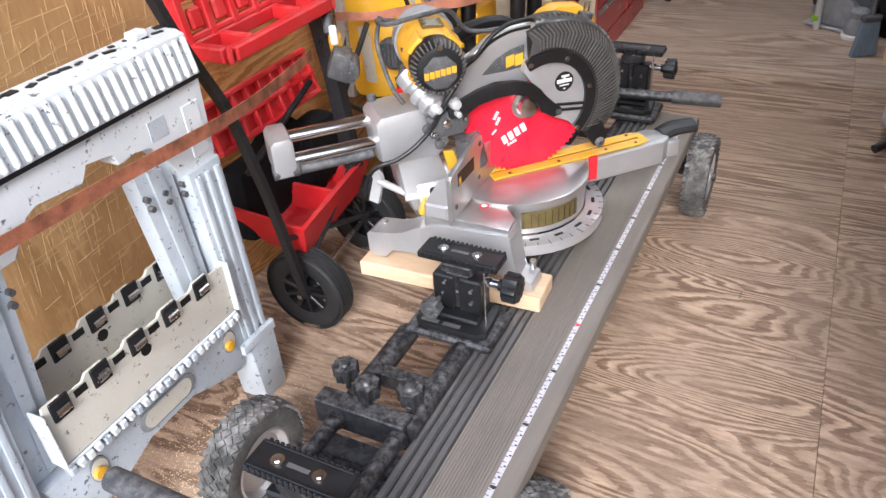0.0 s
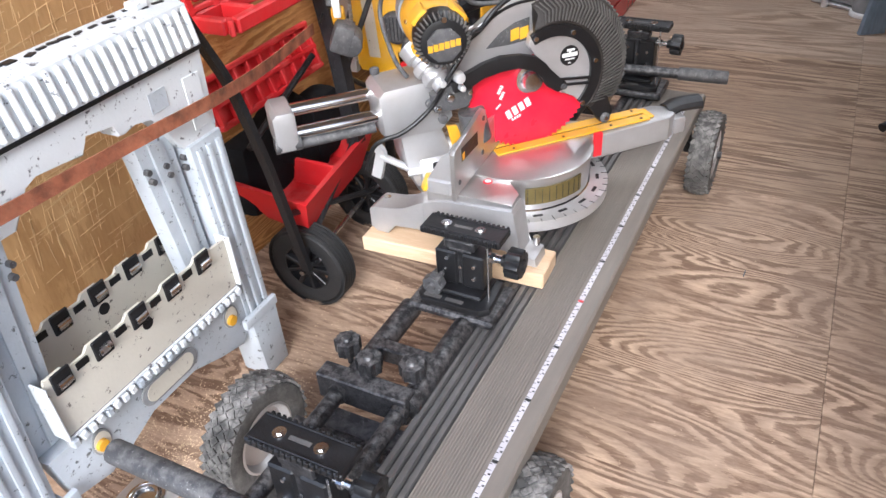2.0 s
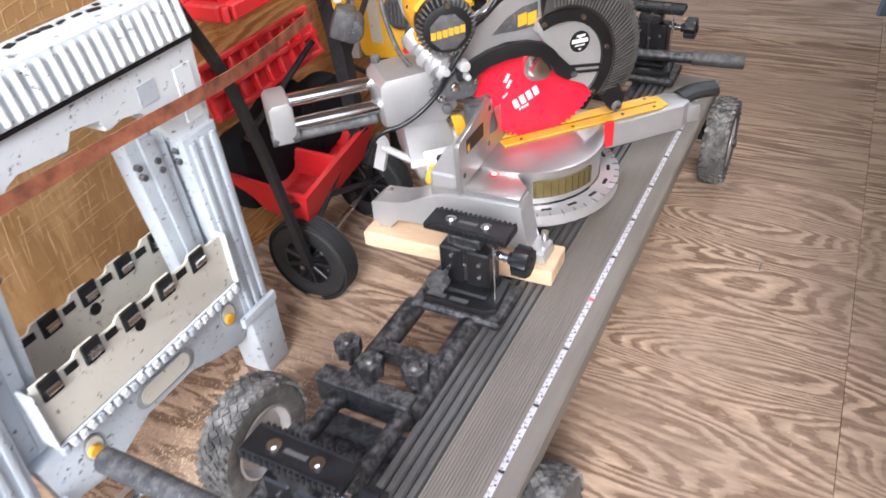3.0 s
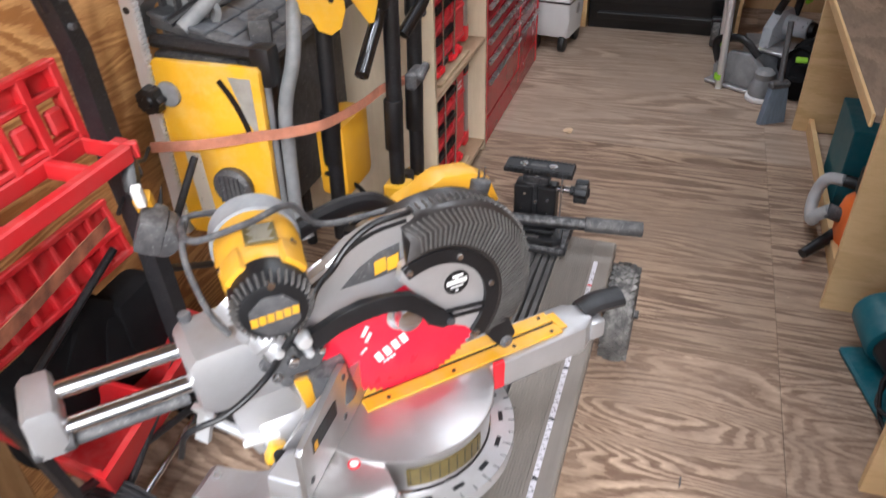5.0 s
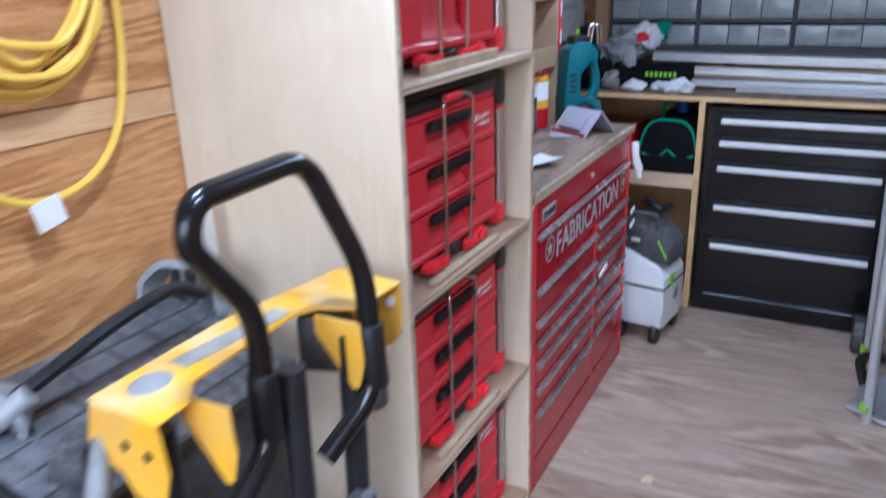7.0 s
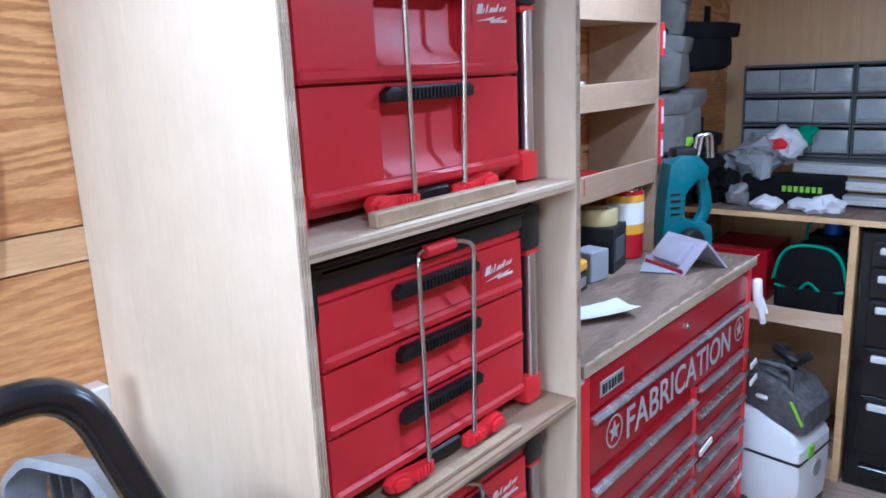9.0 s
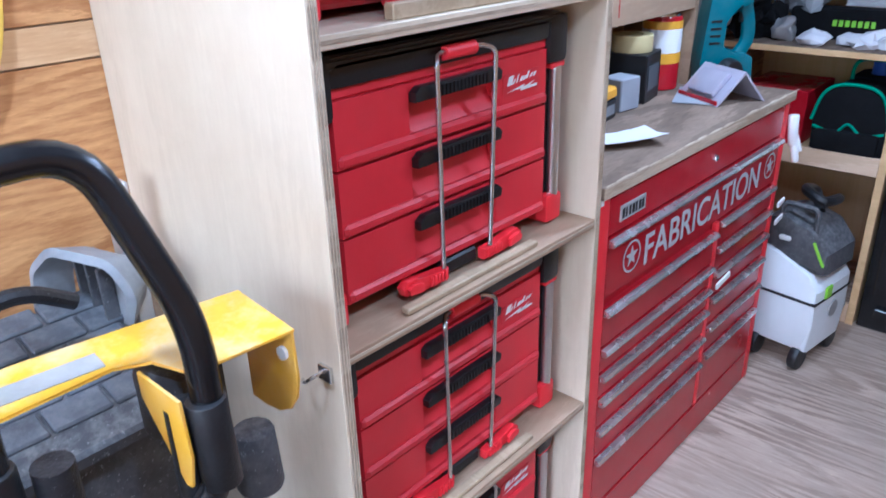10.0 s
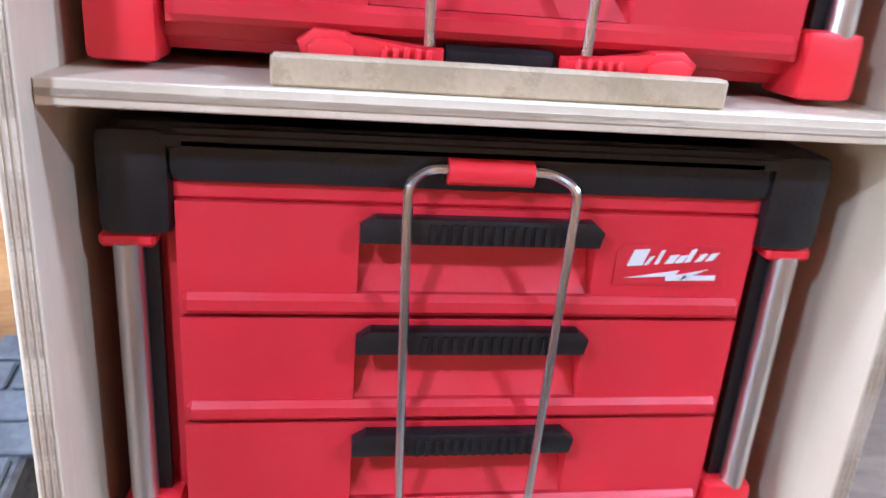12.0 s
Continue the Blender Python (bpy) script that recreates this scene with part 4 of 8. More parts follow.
rod(bm, (-0.26, 2.255, 0.103), (-0.16, 2.255, 0.103), 0.012)
rod(bm, (-0.265, 2.255, 0.103), (-0.275, 2.25, 0.2), 0.014)
on_cart("axle_stub", bm, M_JIGLIT)
# black frame beside the deck
TZ = 0.262
for x in (-0.622, -0.49):
    on_cart("thin_tube", made(rod, (x, 0.47, TZ), (x, 0.82, TZ), 0.0165), M_JIGLIT)
    on_cart("thick_tube", made(rod, (x + 0.008, 0.8, TZ), (x + 0.008, 1.06, TZ), 0.024), M_JIGLIT)
    on_cart("rear_tube", made(rod, (x + 0.008, 1.18, TZ - 0.03), (x + 0.008, 2.3, TZ - 0.03), 0.022), M_JIGLIT)
    on_cart("tube_collar", made(rod, (x, 0.775, TZ), (x, 0.79, TZ), 0.021), M_JIGLIT)
on_cart("cross_bar", made(slab, -0.615, -0.475, 0.9, 0.93, TZ - 0.012, TZ + 0.026, 0.003), M_JIGLIT)
on_cart("clamp_beam", made(slab, -0.672, -0.475, 0.785, 0.826, TZ - 0.03, TZ + 0.032, 0.003), M_JIGLIT)
on_cart("tray_plate", made(slab, -0.64, -0.47, 0.56, 0.79, TZ - 0.06, TZ - 0.052, 0.001), M_DARKGREY)


def star_knob(bm, c, r, h, m=None):
    m = Matrix.Translation(c) @ (m or Matrix.Identity(4))
    out = []
    for k in range(42):
        a = 2 * math.pi * k / 42
        rr = r * (1 + 0.13 * math.cos(7 * a))
        out.append((rr * math.cos(a), rr * math.sin(a)))
    prism(bm, out, h, m, r * 0.14)
    rod(bm, m @ Vector((0, 0, -0.012)), m @ Vector((0, 0, 0.004)), r * 0.45, 12)
    rod(bm, m @ Vector((0, 0, h)), m @ Vector((0, 0, h + 0.005)), r * 0.5, 14, r * 0.35)


for x, y in ((-0.645, 0.865), (-0.58, 0.838), (-0.496, 0.858)):
    bm = bmesh.new()
    star_knob(bm, (x, y, TZ + 0.03), 0.024, 0.032)
    rod(bm, (x, y, TZ), (x, y, TZ + 0.03), 0.006)
    on_cart("clamp_knob", bm, M_JIGLIT, None, "black plastic star knob")
on_cart("pole", made(tube, [(-0.9, 0.49, 0.285), (-0.62, 0.492, 0.283), (-0.45, 0.492, 0.28)], 0.0195, 14), M_JIGLIT)
on_cart("pole_sleeve", made(rod, (-0.9, 0.49, 0.285), (-0.66, 0.492, 0.283), 0.0225, 16, None, 0.003), M_DARKGREY)
on_cart("far_pole", made(rod, (-0.79, 2.2, 0.36), (-0.24, 2.3, 0.34), 0.0165, 16), M_JIGLIT)
on_cart("far_pole_grip", made(rod, (-0.33, 2.284, 0.344), (-0.185, 2.31, 0.338), 0.0205, 16, None, 0.003), M_DARKGREY)


def jig(x, y, z, bare=False):
    """A black quick-release head on the frame: base, slotted block, top plate with bolts, side knob; x, y, z: middle of the plate's top."""
    base_z = TZ + 0.018 if not bare else TZ - 0.045
    if bare:
        j = on_cart("clamp_head", made(slab, x - 0.034, x + 0.03, y - 0.022, y + 0.02, TZ - 0.02, z - 0.024, 0.004), M_JIGLIT)
        for dx in (-0.035, 0.005):
            on_cart("hose_barb", made(rod, (x + dx, y - 0.03, TZ + 0.05), (x + dx + 0.01, y - 0.034, TZ - 0.02), 0.008, 12, 0.011), M_WHITE if dx > 0 else M_STEEL, j)
    else:
        j = on_cart("clamp_head", made(slab, x - 0.105, x + 0.095, y - 0.085, y + 0.05, base_z - 0.012, base_z + 0.008, 0.006), M_JIGLIT)
        bm = bmesh.new()
        prism(bm, [(x - 0.085, y - 0.06), (x - 0.07, y - 0.075), (x + 0.06, y - 0.075), (x + 0.078, y - 0.06), (x + 0.07, y + 0.035), (x - 0.078, y + 0.035)], 0.018, Matrix.Translation((0, 0, base_z + 0.0085)), 0.005)
        on_cart("base_plate", bm, M_BLACK, j)
        on_cart("base_ridge", made(slab, x - 0.062, x + 0.055, y - 0.05, y + 0.03, base_z + 0.027, base_z + 0.038, 0.004), M_BLACK, j)
        for s in (-1, 1):
            on_cart("slot", made(slab, x - 0.045 + s * 0.025, x - 0.005 + s * 0.025, y - 0.069, y - 0.058, base_z + 0.0268, base_z + 0.0275), M_DECKDARK, j)
    # two clamp cheeks with a gap, and a narrower neck
    top = z - 0.05
    for s in (-1, 1):
        on_cart("clamp_cheek", made(slab, x - 0.004 + s * 0.03 - 0.025, x - 0.004 + s * 0.03 + 0.025, y - 0.026, y + 0.024, base_z + 0.0385, top, 0.004), M_BLACK, j)
    on_cart("clamp_core", made(slab, x - 0.03, x + 0.02, y - 0.018, y + 0.018, base_z + 0.0385, top + 0.004, 0.002), M_JIGLIT, j)
    on_cart("neck", made(slab, x - 0.04, x + 0.03, y - 0.02, y + 0.02, top + 0.0045, z - 0.024, 0.003), M_JIGLIT, j)
    on_cart("swivel", made(rod, (x - 0.004, y, z - 0.024), (x - 0.004, y, z - 0.015), 0.016, 18), M_STEEL, j)
    bm = bmesh.new()
    slab(bm, x - 0.088, x + 0.09, y - 0.03, y + 0.03, z - 0.0155, z, 0.003)
    on_cart("top_plate", bm, M_BLACK, j)
    for s in (-1, 1):
        bm = bmesh.new()
        for k in range(16):
            box(bm, (x - 0.074 + k * 0.0105, y + s * 0.03, z - 0.004), (0.006, 0.005, 0.012), 0.001)
        slab(bm, x - 0.08, x + 0.082, y + s * 0.024 - 0.002, y + s * 0.024 + 0.002, z, z + 0.003, 0.001)
        on_cart("serrated_edge", bm, M_BLACK, j)
    for dx in (-0.04, 0.036):
        bm = bmesh.new()
        rod(bm, (x + dx, y, z), (x + dx, y, z + 0.0025), 0.0115, 16)
        rod(bm, (x + dx, y, z + 0.0025), (x + dx, y, z + 0.005), 0.006, 6)
        on_cart("bolt", bm, M_STEEL, j)
    on_cart("slot", made(slab, x - 0.022, x + 0.018, y - 0.004, y + 0.004, z, z + 0.0006), M_DECKDARK, j)
    for dx, dz in ((-0.038, 0.035), (0.03, 0.03), (0.03, 0.055), (-0.03, 0.062), (0.0, 0.05)):
        c = Vector((x + dx, y - 0.026, base_z + 0.03 + dz * (top - base_z - 0.03) / 0.075))
        on_cart("bolt", made(rod, c, c + Vector((0, -0.004, 0)), 0.0042, 12), M_STEEL, j)
    bm = bmesh.new()
    rod(bm, (x + 0.05, y, z - 0.06), (x + 0.096, y, z - 0.06), 0.0085, 14)
    rod(bm, (x + 0.058, y, z - 0.06), (x + 0.068, y, z - 0.06), 0.012, 6)
    on_cart("spindle", bm, M_STEEL, j)
    bm = bmesh.new()
    star_knob(bm, (x + 0.096, y, z - 0.06), 0.029, 0.032, Matrix.Rotation(radians(90), 4, "Y"))
    on_cart("side_knob", bm, M_BLACK, j)
    if not bare:
        bm = bmesh.new()
        rod(bm, (x - 0.045, y - 0.026, base_z + 0.06), (x - 0.045, y - 0.06, base_z + 0.06), 0.006, 10)
        star_knob(bm, (x - 0.045, y - 0.05, base_z + 0.06), 0.021, 0.024, Matrix.Rotation(radians(90), 4, "X"))
        on_cart("front_knob", bm, M_DARKGREY, j)
    bm = bmesh.new()
    rod(bm, (x + 0.066, y - 0.034, z - 0.012), (x + 0.066, y - 0.036, base_z - 0.01), 0.0022, 8)
    rod(bm, (x + 0.066, y - 0.036, base_z + 0.012), (x + 0.066, y - 0.036, base_z - 0.012), 0.005, 8)
    on_cart("pull_pin", bm, M_STEEL, j)


jig(-0.512, 1.13, 0.452)
jig(-0.505, 0.548, 0.437, True)
jig(-0.462, 2.31, 0.483)

# ---- wooden blocks under the saw ----
for (x, y), turn in (((-0.603, 1.266), 2.0), ((-0.617, 1.665), 2.0)):
    b = thing("wood_block", (x, y, 0.2605), "pale pine board lying across the saw cart", "board", "boards under the saw", turn)
    part("board", made(box, (0, 0, 0.0195), (0.45, 0.098, 0.039), 0.003), M_PINE, b)

# ---- mitre saw ----
saw = thing("mitre_saw", (-0.535, 1.505, 0.3), "yellow and silver sliding mitre saw with red blade", "mitre saw")
PIV = Vector((-0.535, 1.505, 0.0))


def on_saw(name, bm, material, parent=None, label=""):
    return part(name, local(bm, saw), material, parent or saw, label)


B0, TBL = 0.302, 0.452
WZ = TBL - 0.004
# near and far wings of the base: outline across, drawn out along y
wing = [(-0.8, B0), (-0.815, B0 + 0.012), (-0.815, B0 + 0.06), (-0.802, B0 + 0.07), (-0.75, B0 + 0.071), (-0.72, B0 + 0.082), (-0.68, B0 + 0.104), (-0.64, B0 + 0.118), (-0.6, B0 + 0.124), (-0.456, WZ - 0.012), (-0.449, WZ - 0.02), (-0.44, B0 + 0.04), (-0.435, B0 + 0.026), (-0.402, B0 + 0.022), (-0.398, B0), (-0.45, B0), (-0.47, B0 + 0.03), (-0.75, B0 + 0.03), (-0.77, B0)]
YP = Matrix(((1, 0, 0, 0), (0, 0, 1, 0), (0, 1, 0, 0), (0, 0, 0, 1)))
slim = [p for p in wing if p[0] < -0.67] + [(-0.67, B0 + 0.03), (-0.67, B0 + 0.108)]
slim.sort(key=lambda p: math.atan2(p[1] - B0 - 0.05, p[0] + 0.74))
deep = [(-0.6705, B0 + 0.03), (-0.6705, B0 + 0.108)] + [p for p in wing[wing.index((-0.64, B0 + 0.118)) :] if p[0] > -0.67]
for y0, y1 in ((1.242, 1.376), (1.634, 1.722)):
    on_saw("base_wing", made(prism, deep, min(y1 - y0, 0.06), Matrix.Translation((0, y0, 0)) @ YP, 0.003), M_ALU)
    on_saw("base_foot", made(prism, slim, 0.066, Matrix.Translation((0, y0, 0)) @ YP, 0.003), M_ALU)
    for x in (-0.79, -0.415):
        on_saw("foot_bolt", made(rod, (x, (y0 + y1) / 2 - 0.02, B0 + 0.05), (x, (y0 + y1) / 2 - 0.02, B0 + (0.072 if x < -0.6 else 0.03)), 0.008, 12), M_STEEL)
# flat of the base beside the table, from the wing up to the fence
on_saw("base_top", made(prism, [(-0.66, 1.25), (-0.458, 1.25), (-0.46, 1.3), (-0.495, 1.335), (-0.53, 1.372), (-0.66, 1.372)], 0.09, Matrix.Translation((0, 0, WZ - 0.093)), 0.003), M_FENCE)
on_saw("base_bridge", made(slab, -0.75, -0.5, 1.37, 1.64, B0 + 0.02, B0 + 0.085, 0.008), M_ALU)


def sector(bm, r0, r1, a0, a1, z0, z1, c=PIV, n=40):
    a = arc(r1, a0, a1, n)
    b = arc(r0, a1, a0, n)
    prism(bm, [(c.x + x, c.y + y) for x, y in a + b], z1 - z0, Matrix.Translation((0, 0, z0)), 0.003)


scale = on_saw("mitre_scale", made(sector, 0.165, 0.208, -78, 78, B0 + 0.035, B0 + 0.062), M_ALU)
bm = bmesh.new()
for k in range(-9, 10):
    a = radians(k * 8)
    box(bm, (PIV.x + 0.203 * math.cos(a), PIV.y + 0.203 * math.sin(a), B0 + 0.0625), (0.012 if k % 3 else 0.02, 0.0013, 0.001), 0, Matrix.Rotation(a, 4, "Z"))
on_saw("scale_print", bm, M_BLACK, scale)["kind"] = "stuff"
for k in range(-3, 4):
    a = radians(k * 19)
    bm = bmesh.new()
    box(bm, (PIV.x + 0.183 * math.cos(a), PIV.y + 0.183 * math.sin(a), B0 + 0.0615), (0.009, 0.024, 0.003), 0.003, Matrix.Rotation(a, 4, "Z"))
    on_saw("detent_slot", bm, M_BLACK, scale)
bm = bmesh.new()
lathe(bm, [(0.12, TBL - 0.085), (0.162, TBL - 0.085), (0.166, TBL - 0.02), (0.17, TBL - 0.012), (0.17, TBL - 0.002), (0.166, TBL), (0.02, TBL)], Matrix.Translation(PIV), 64)
disc = on_saw("turntable", bm, M_TABLE, None, "round milled aluminium table")
on_saw("scale_label", made(sector, 0.1655, 0.1675, -66, -14, TBL - 0.068, TBL - 0.026), M_LABELGOLD, disc, "dull yellow-green scale label")
bm = bmesh.new()
for k in range(9):
    a = radians(-64 + k * 5.8)
    box(bm, (PIV.x + 0.168 * math.cos(a), PIV.y + 0.168 * math.sin(a), TBL - 0.047), (0.001, 0.0012, 0.036), 0, Matrix.Rotation(a, 4, "Z"))
on_saw("label_marks", bm, M_BLACK, disc)
# warning badge on the near wing
on_saw("badge", made(lathe, [(0.011, TBL - 0.0072), (0.0105, TBL - 0.0058), (0.002, TBL - 0.0058)], Matrix.Translation((-0.545, 1.325, 0)), 20), M_RED, None, "small round red and white badge")
on_saw("badge_centre", made(lathe, [(0.0075, TBL - 0.0056), (0.002, TBL - 0.0054)], Matrix.Translation((-0.545, 1.325, 0)), 20), M_WHITE)

# table arm, turned with the head
AZ = 46.5
U = Vector((math.cos(radians(AZ)), math.sin(radians(AZ)), 0))
V = Vector((U.y, -U.x, 0))
ARM = Matrix.Translation(PIV) @ Matrix.Rotation(radians(AZ), 4, "Z")


def arm_box(u0, u1, v0, v1, z0, z1, bevel=0.004):
    bm = bmesh.new()
    slab(bm, u0, u1, -v1, -v0, z0, z1, bevel, 2)
    bm.transform(ARM)
    return bm


bm = bmesh.new()
prism(bm, [(0.14, -0.042), (0.2, -0.044), (0.385, -0.042), (0.415, -0.022), (0.415, 0.022), (0.385, 0.042), (0.2, 0.044), (0.14, 0.042)], 0.062, ARM @ Matrix.Translation((0, 0, TBL - 0.064)), 0.006)
arm = on_saw("table_arm", bm, M_ALU)
bm = arm_box(0.41, 0.445, -0.03, 0.03, TBL - 0.06, TBL - 0.016, 0.008)
on_saw("arm_nose", bm, M_ALU, arm)
bm = bmesh.new()
sweep(bm, smooth([ARM @ Vector((0.41, 0.012, TBL - 0.01)), ARM @ Vector((0.445, 0.01, TBL + 0.0)), ARM @ Vector((0.5, 0.0, TBL + 0.002))]), [(0.027 * math.cos(a * 0.6283), 0.017 * math.sin(a * 0.6283)) for a in range(10)])
on_saw("arm_lock_grip", bm, M_BLACK, arm, "black rubber lock grip")
bm = bmesh.new()
for s in (-1, 1):
    slab(bm, -0.075, 0.335, s * 0.004, s * 0.033, TBL + 0.0005, TBL + 0.0045, 0.001)
slab(bm, 0.3351, 0.352, -0.024, 0.024, TBL + 0.0005, TBL + 0.0045, 0.001)
bm.transform(ARM)
on_saw("kerf_plate", bm, M_YELLOW, arm, "yellow plastic kerf plate")
on_saw("kerf_slot", arm_box(-0.075, 0.335, -0.0035, 0.0035, TBL + 0.0004, TBL + 0.001, 0), M_BLACK, arm)
for u in (-0.03, 0.1, 0.23, 0.315):
    for s in (-1, 1):
        p = ARM @ Vector((u, s * 0.022, TBL + 0.0045))
        on_saw("screw", made(rod, p, p + Vector((0, 0, 0.0012)), 0.004, 10), M_BLACKMETAL, arm)
bm = arm_box(0.17, 0.192, 0.041, 0.051, TBL - 0.055, TBL + 0.008, 0.003)
on_saw("red_clip", bm, M_REDBRIGHT, arm, "small red stop clip")

# fence along the base: tall near half, stepped down towards the blade
bm = bmesh.new()
prism(bm, [(1.24, TBL - 0.02), (1.24, 0.546), (1.247, 0.553), (1.384, 0.582), (1.4, 0.583), (1.41, 0.575), (1.414, 0.528), (1.43, 0.53), (1.47, 0.548), (1.484, 0.547), (1.492, 0.53), (1.497, TBL + 0.003), (1.376, TBL + 0.002), (1.372, TBL - 0.002), (1.25, TBL - 0.004)], 0.011, Matrix.Translation((-0.594, 0, 0)) @ FACE_X, 0.002)
fence = on_saw("fence", bm, M_FENCE, None, "upright milled aluminium fence")
on_saw("fence_label", made(slab, -0.5828, -0.5822, 1.275, 1.36, TBL + 0.062, TBL + 0.094), M_BLACK, fence)
on_saw("label_strip", made(slab, -0.5822, -0.5818, 1.279, 1.29, TBL + 0.064, TBL + 0.08), M_YELLOW, fence)
for y, z in ((1.26, TBL + 0.02), (1.385, TBL + 0.03), (1.395, TBL + 0.11), (1.47, TBL + 0.045)):
    on_saw("fence_screw", made(rod, (-0.5828, y, z), (-0.5815, y, z), 0.006, 14), M_DARKGREY, fence)
on_saw("fence_base", made(slab, -0.655, -0.5945, 1.24, 1.395, TBL - 0.012, TBL + 0.028, 0.006), M_ALU, fence)
for y in (1.242, 1.3, 1.36):
    on_saw("fence_web", made(prism, [(-0.65, TBL + 0.028), (-0.595, TBL + 0.028), (-0.595, TBL + 0.1), (-0.615, TBL + 0.085)], 0.008, Matrix.Translation((0, y + 0.008, 0)) @ FACE_Y, 0.001), M_ALU, fence)
on_saw("lock_screw", made(rod, (-0.64, 1.27, TBL + 0.028), (-0.64, 1.27, TBL + 0.05), 0.01, 14, None, 0.002), M_BLACK, fence)
bm = bmesh.new()
prism(bm, [(1.59, TBL + 0.002), (1.56, TBL + 0.08), (1.6, TBL + 0.1), (1.72, TBL + 0.085), (1.72, TBL + 0.002)], 0.012, Matrix.Translation((-0.598, 0, 0)) @ FACE_X, 0.002)
on_saw("fence", bm, M_TABLE)

# head: u along the arm, v towards the aisle, z up, from the blade's centre
HEAD = Matrix(((U.x, V.x, 0, -0.5), (U.y, V.y, 0, 1.502), (0, 0, 1, 0), (0, 0, 0, 1)))
SIDE = HEAD @ Matrix(((1, 0, 0, 0), (0, 0, 1, 0), (0, 1, 0, 0), (0, 0, 0, 1)))  # outline in u, z; drawn out along v
AX = 0.602


def hp(u, v, z):
    return HEAD @ Vector((u, v, z))


def plate_uz(outline, v0, v1, bevel=0.0):
    bm = bmesh.new()
    prism(bm, outline, v1 - v0, SIDE @ Matrix.Translation((0, 0, v0)), bevel)
    return bm


BU, BR = 0.004, 0.16  # the blade's axis along the arm, and its radius
teeth = []
for k in range(72):
    a = 2 * math.pi * k / 72
    teeth += [(BU + r * math.cos(a + d), AX + r * math.sin(a + d)) for r, d in ((BR, 0), (BR - 0.008, 0.03), (BR - 0.004, 0.07))]
blade = on_saw("blade", plate_uz(teeth, -0.0315, -0.0285), M_BLADE, None, "large red-coated toothed saw blade")
for (u, z, w, h, tilt) in ((-0.03, 0.545, 0.07, 0.022, 24), (-0.075, 0.6, 0.022, 0.008, 60), (-0.07, 0.585, 0.02, 0.007, 60), (-0.035, 0.523, 0.026, 0.006, 20), (-0.08, 0.56, 0.016, 0.005, 40)):
    bm = bmesh.new()
    for k in range(4):
        box(bm, (w * (k - 1.5) / 4, 0, 0), (w * 0.17, h, 0.0004), 0)
    bm.transform(SIDE @ Matrix.Translation((u, z, -0.0282)) @ Matrix.Rotation(radians(tilt), 4, "Z"))
    on_saw("blade_print", bm, M_WHITE, blade, "white plain bars printed on blade")
bm = bmesh.new()
lathe(bm, [(0.033, -0.028), (0.033, -0.022), (0.024, -0.02), (0.022, 0.0), (0.014, 0.002), (0.004, 0.002)], SIDE @ Matrix.Translation((BU - 0.008, AX + 0.012, 0)), 28)
on_saw("flange", bm, M_STEEL, blade)
# silver guard plate with its black trim ring
gu, gz = 0.04, 0.618
out = [*arc(0.118, -46, 116, 30, gu, gz), (-0.018, 0.7), (-0.004, 0.682), (0.018, 0.66), (0.037, 0.632), (0.052, 0.604), (0.066, 0.574), (0.1, 0.562)]
guard = on_saw("guard_plate", plate_uz(out, -0.02, 0.0, 0.003), M_ALU, None, "cast silver blade guard")
out = [*arc(0.122, -46, 118, 36, gu, gz), *arc(0.096, 118, -46, 36, gu, gz)]
on_saw("black_trim_ring", plate_uz(out, 0.0003, 0.008, 0.002), M_BLACK, guard)
for a, r in ((-44, 0.108), (12, 0.108), (65, 0.108), (114, 0.108)):
    c = SIDE @ Vector((gu + r * math.cos(radians(a)), gz + r * math.sin(radians(a)), 0.008))
    on_saw("guard_bolt", made(rod, c, c + V * 0.003, 0.0062, 14, 0.005), M_STEEL, guard)
# silver rear arm that swells from the motor to the guard
out = [(-0.25, 0.64), (-0.255, 0.69), (-0.2, 0.712), (-0.165, 0.724), (-0.126, 0.752), (-0.088, 0.782), (-0.041, 0.799), (0.02, 0.802), (0.05, 0.76), (0.02, 0.67), (-0.06, 0.655), (-0.15, 0.64), (-0.2, 0.62)]
on_saw("rear_arm", plate_uz(out, -0.05, -0.025, 0.01), M_ALU)
on_saw("arm_edge", made(sweep, smooth([hp(u, -0.027, z) for u, z in ((-0.19, 0.705), (-0.126, 0.742), (-0.088, 0.772), (-0.041, 0.789), (0.01, 0.792))], 5), rect(0.008, 0.006), (0, 0, 1)), M_BLACK, guard)
out = [(-0.108, 0.704), (-0.075, 0.733), (-0.04, 0.75), (-0.005, 0.756), (-0.005, 0.706), (-0.05, 0.703)]
on_saw("dark_side_label", plate_uz(out, -0.0248, -0.0235), M_DARKGREY, guard)
bm = bmesh.new()
for k in range(2):
    prism(bm, [(-0.05 + k * 0.022, 0.71), (-0.03 + k * 0.022, 0.714), (-0.03 + k * 0.022, 0.739), (-0.05 + k * 0.022, 0.735)], 0.0008, SIDE @ Matrix.Translation((0, 0, -0.0232)))
on_saw("logo_print", bm, M_YELLOW, guard, "yellow plain bars of a logo")
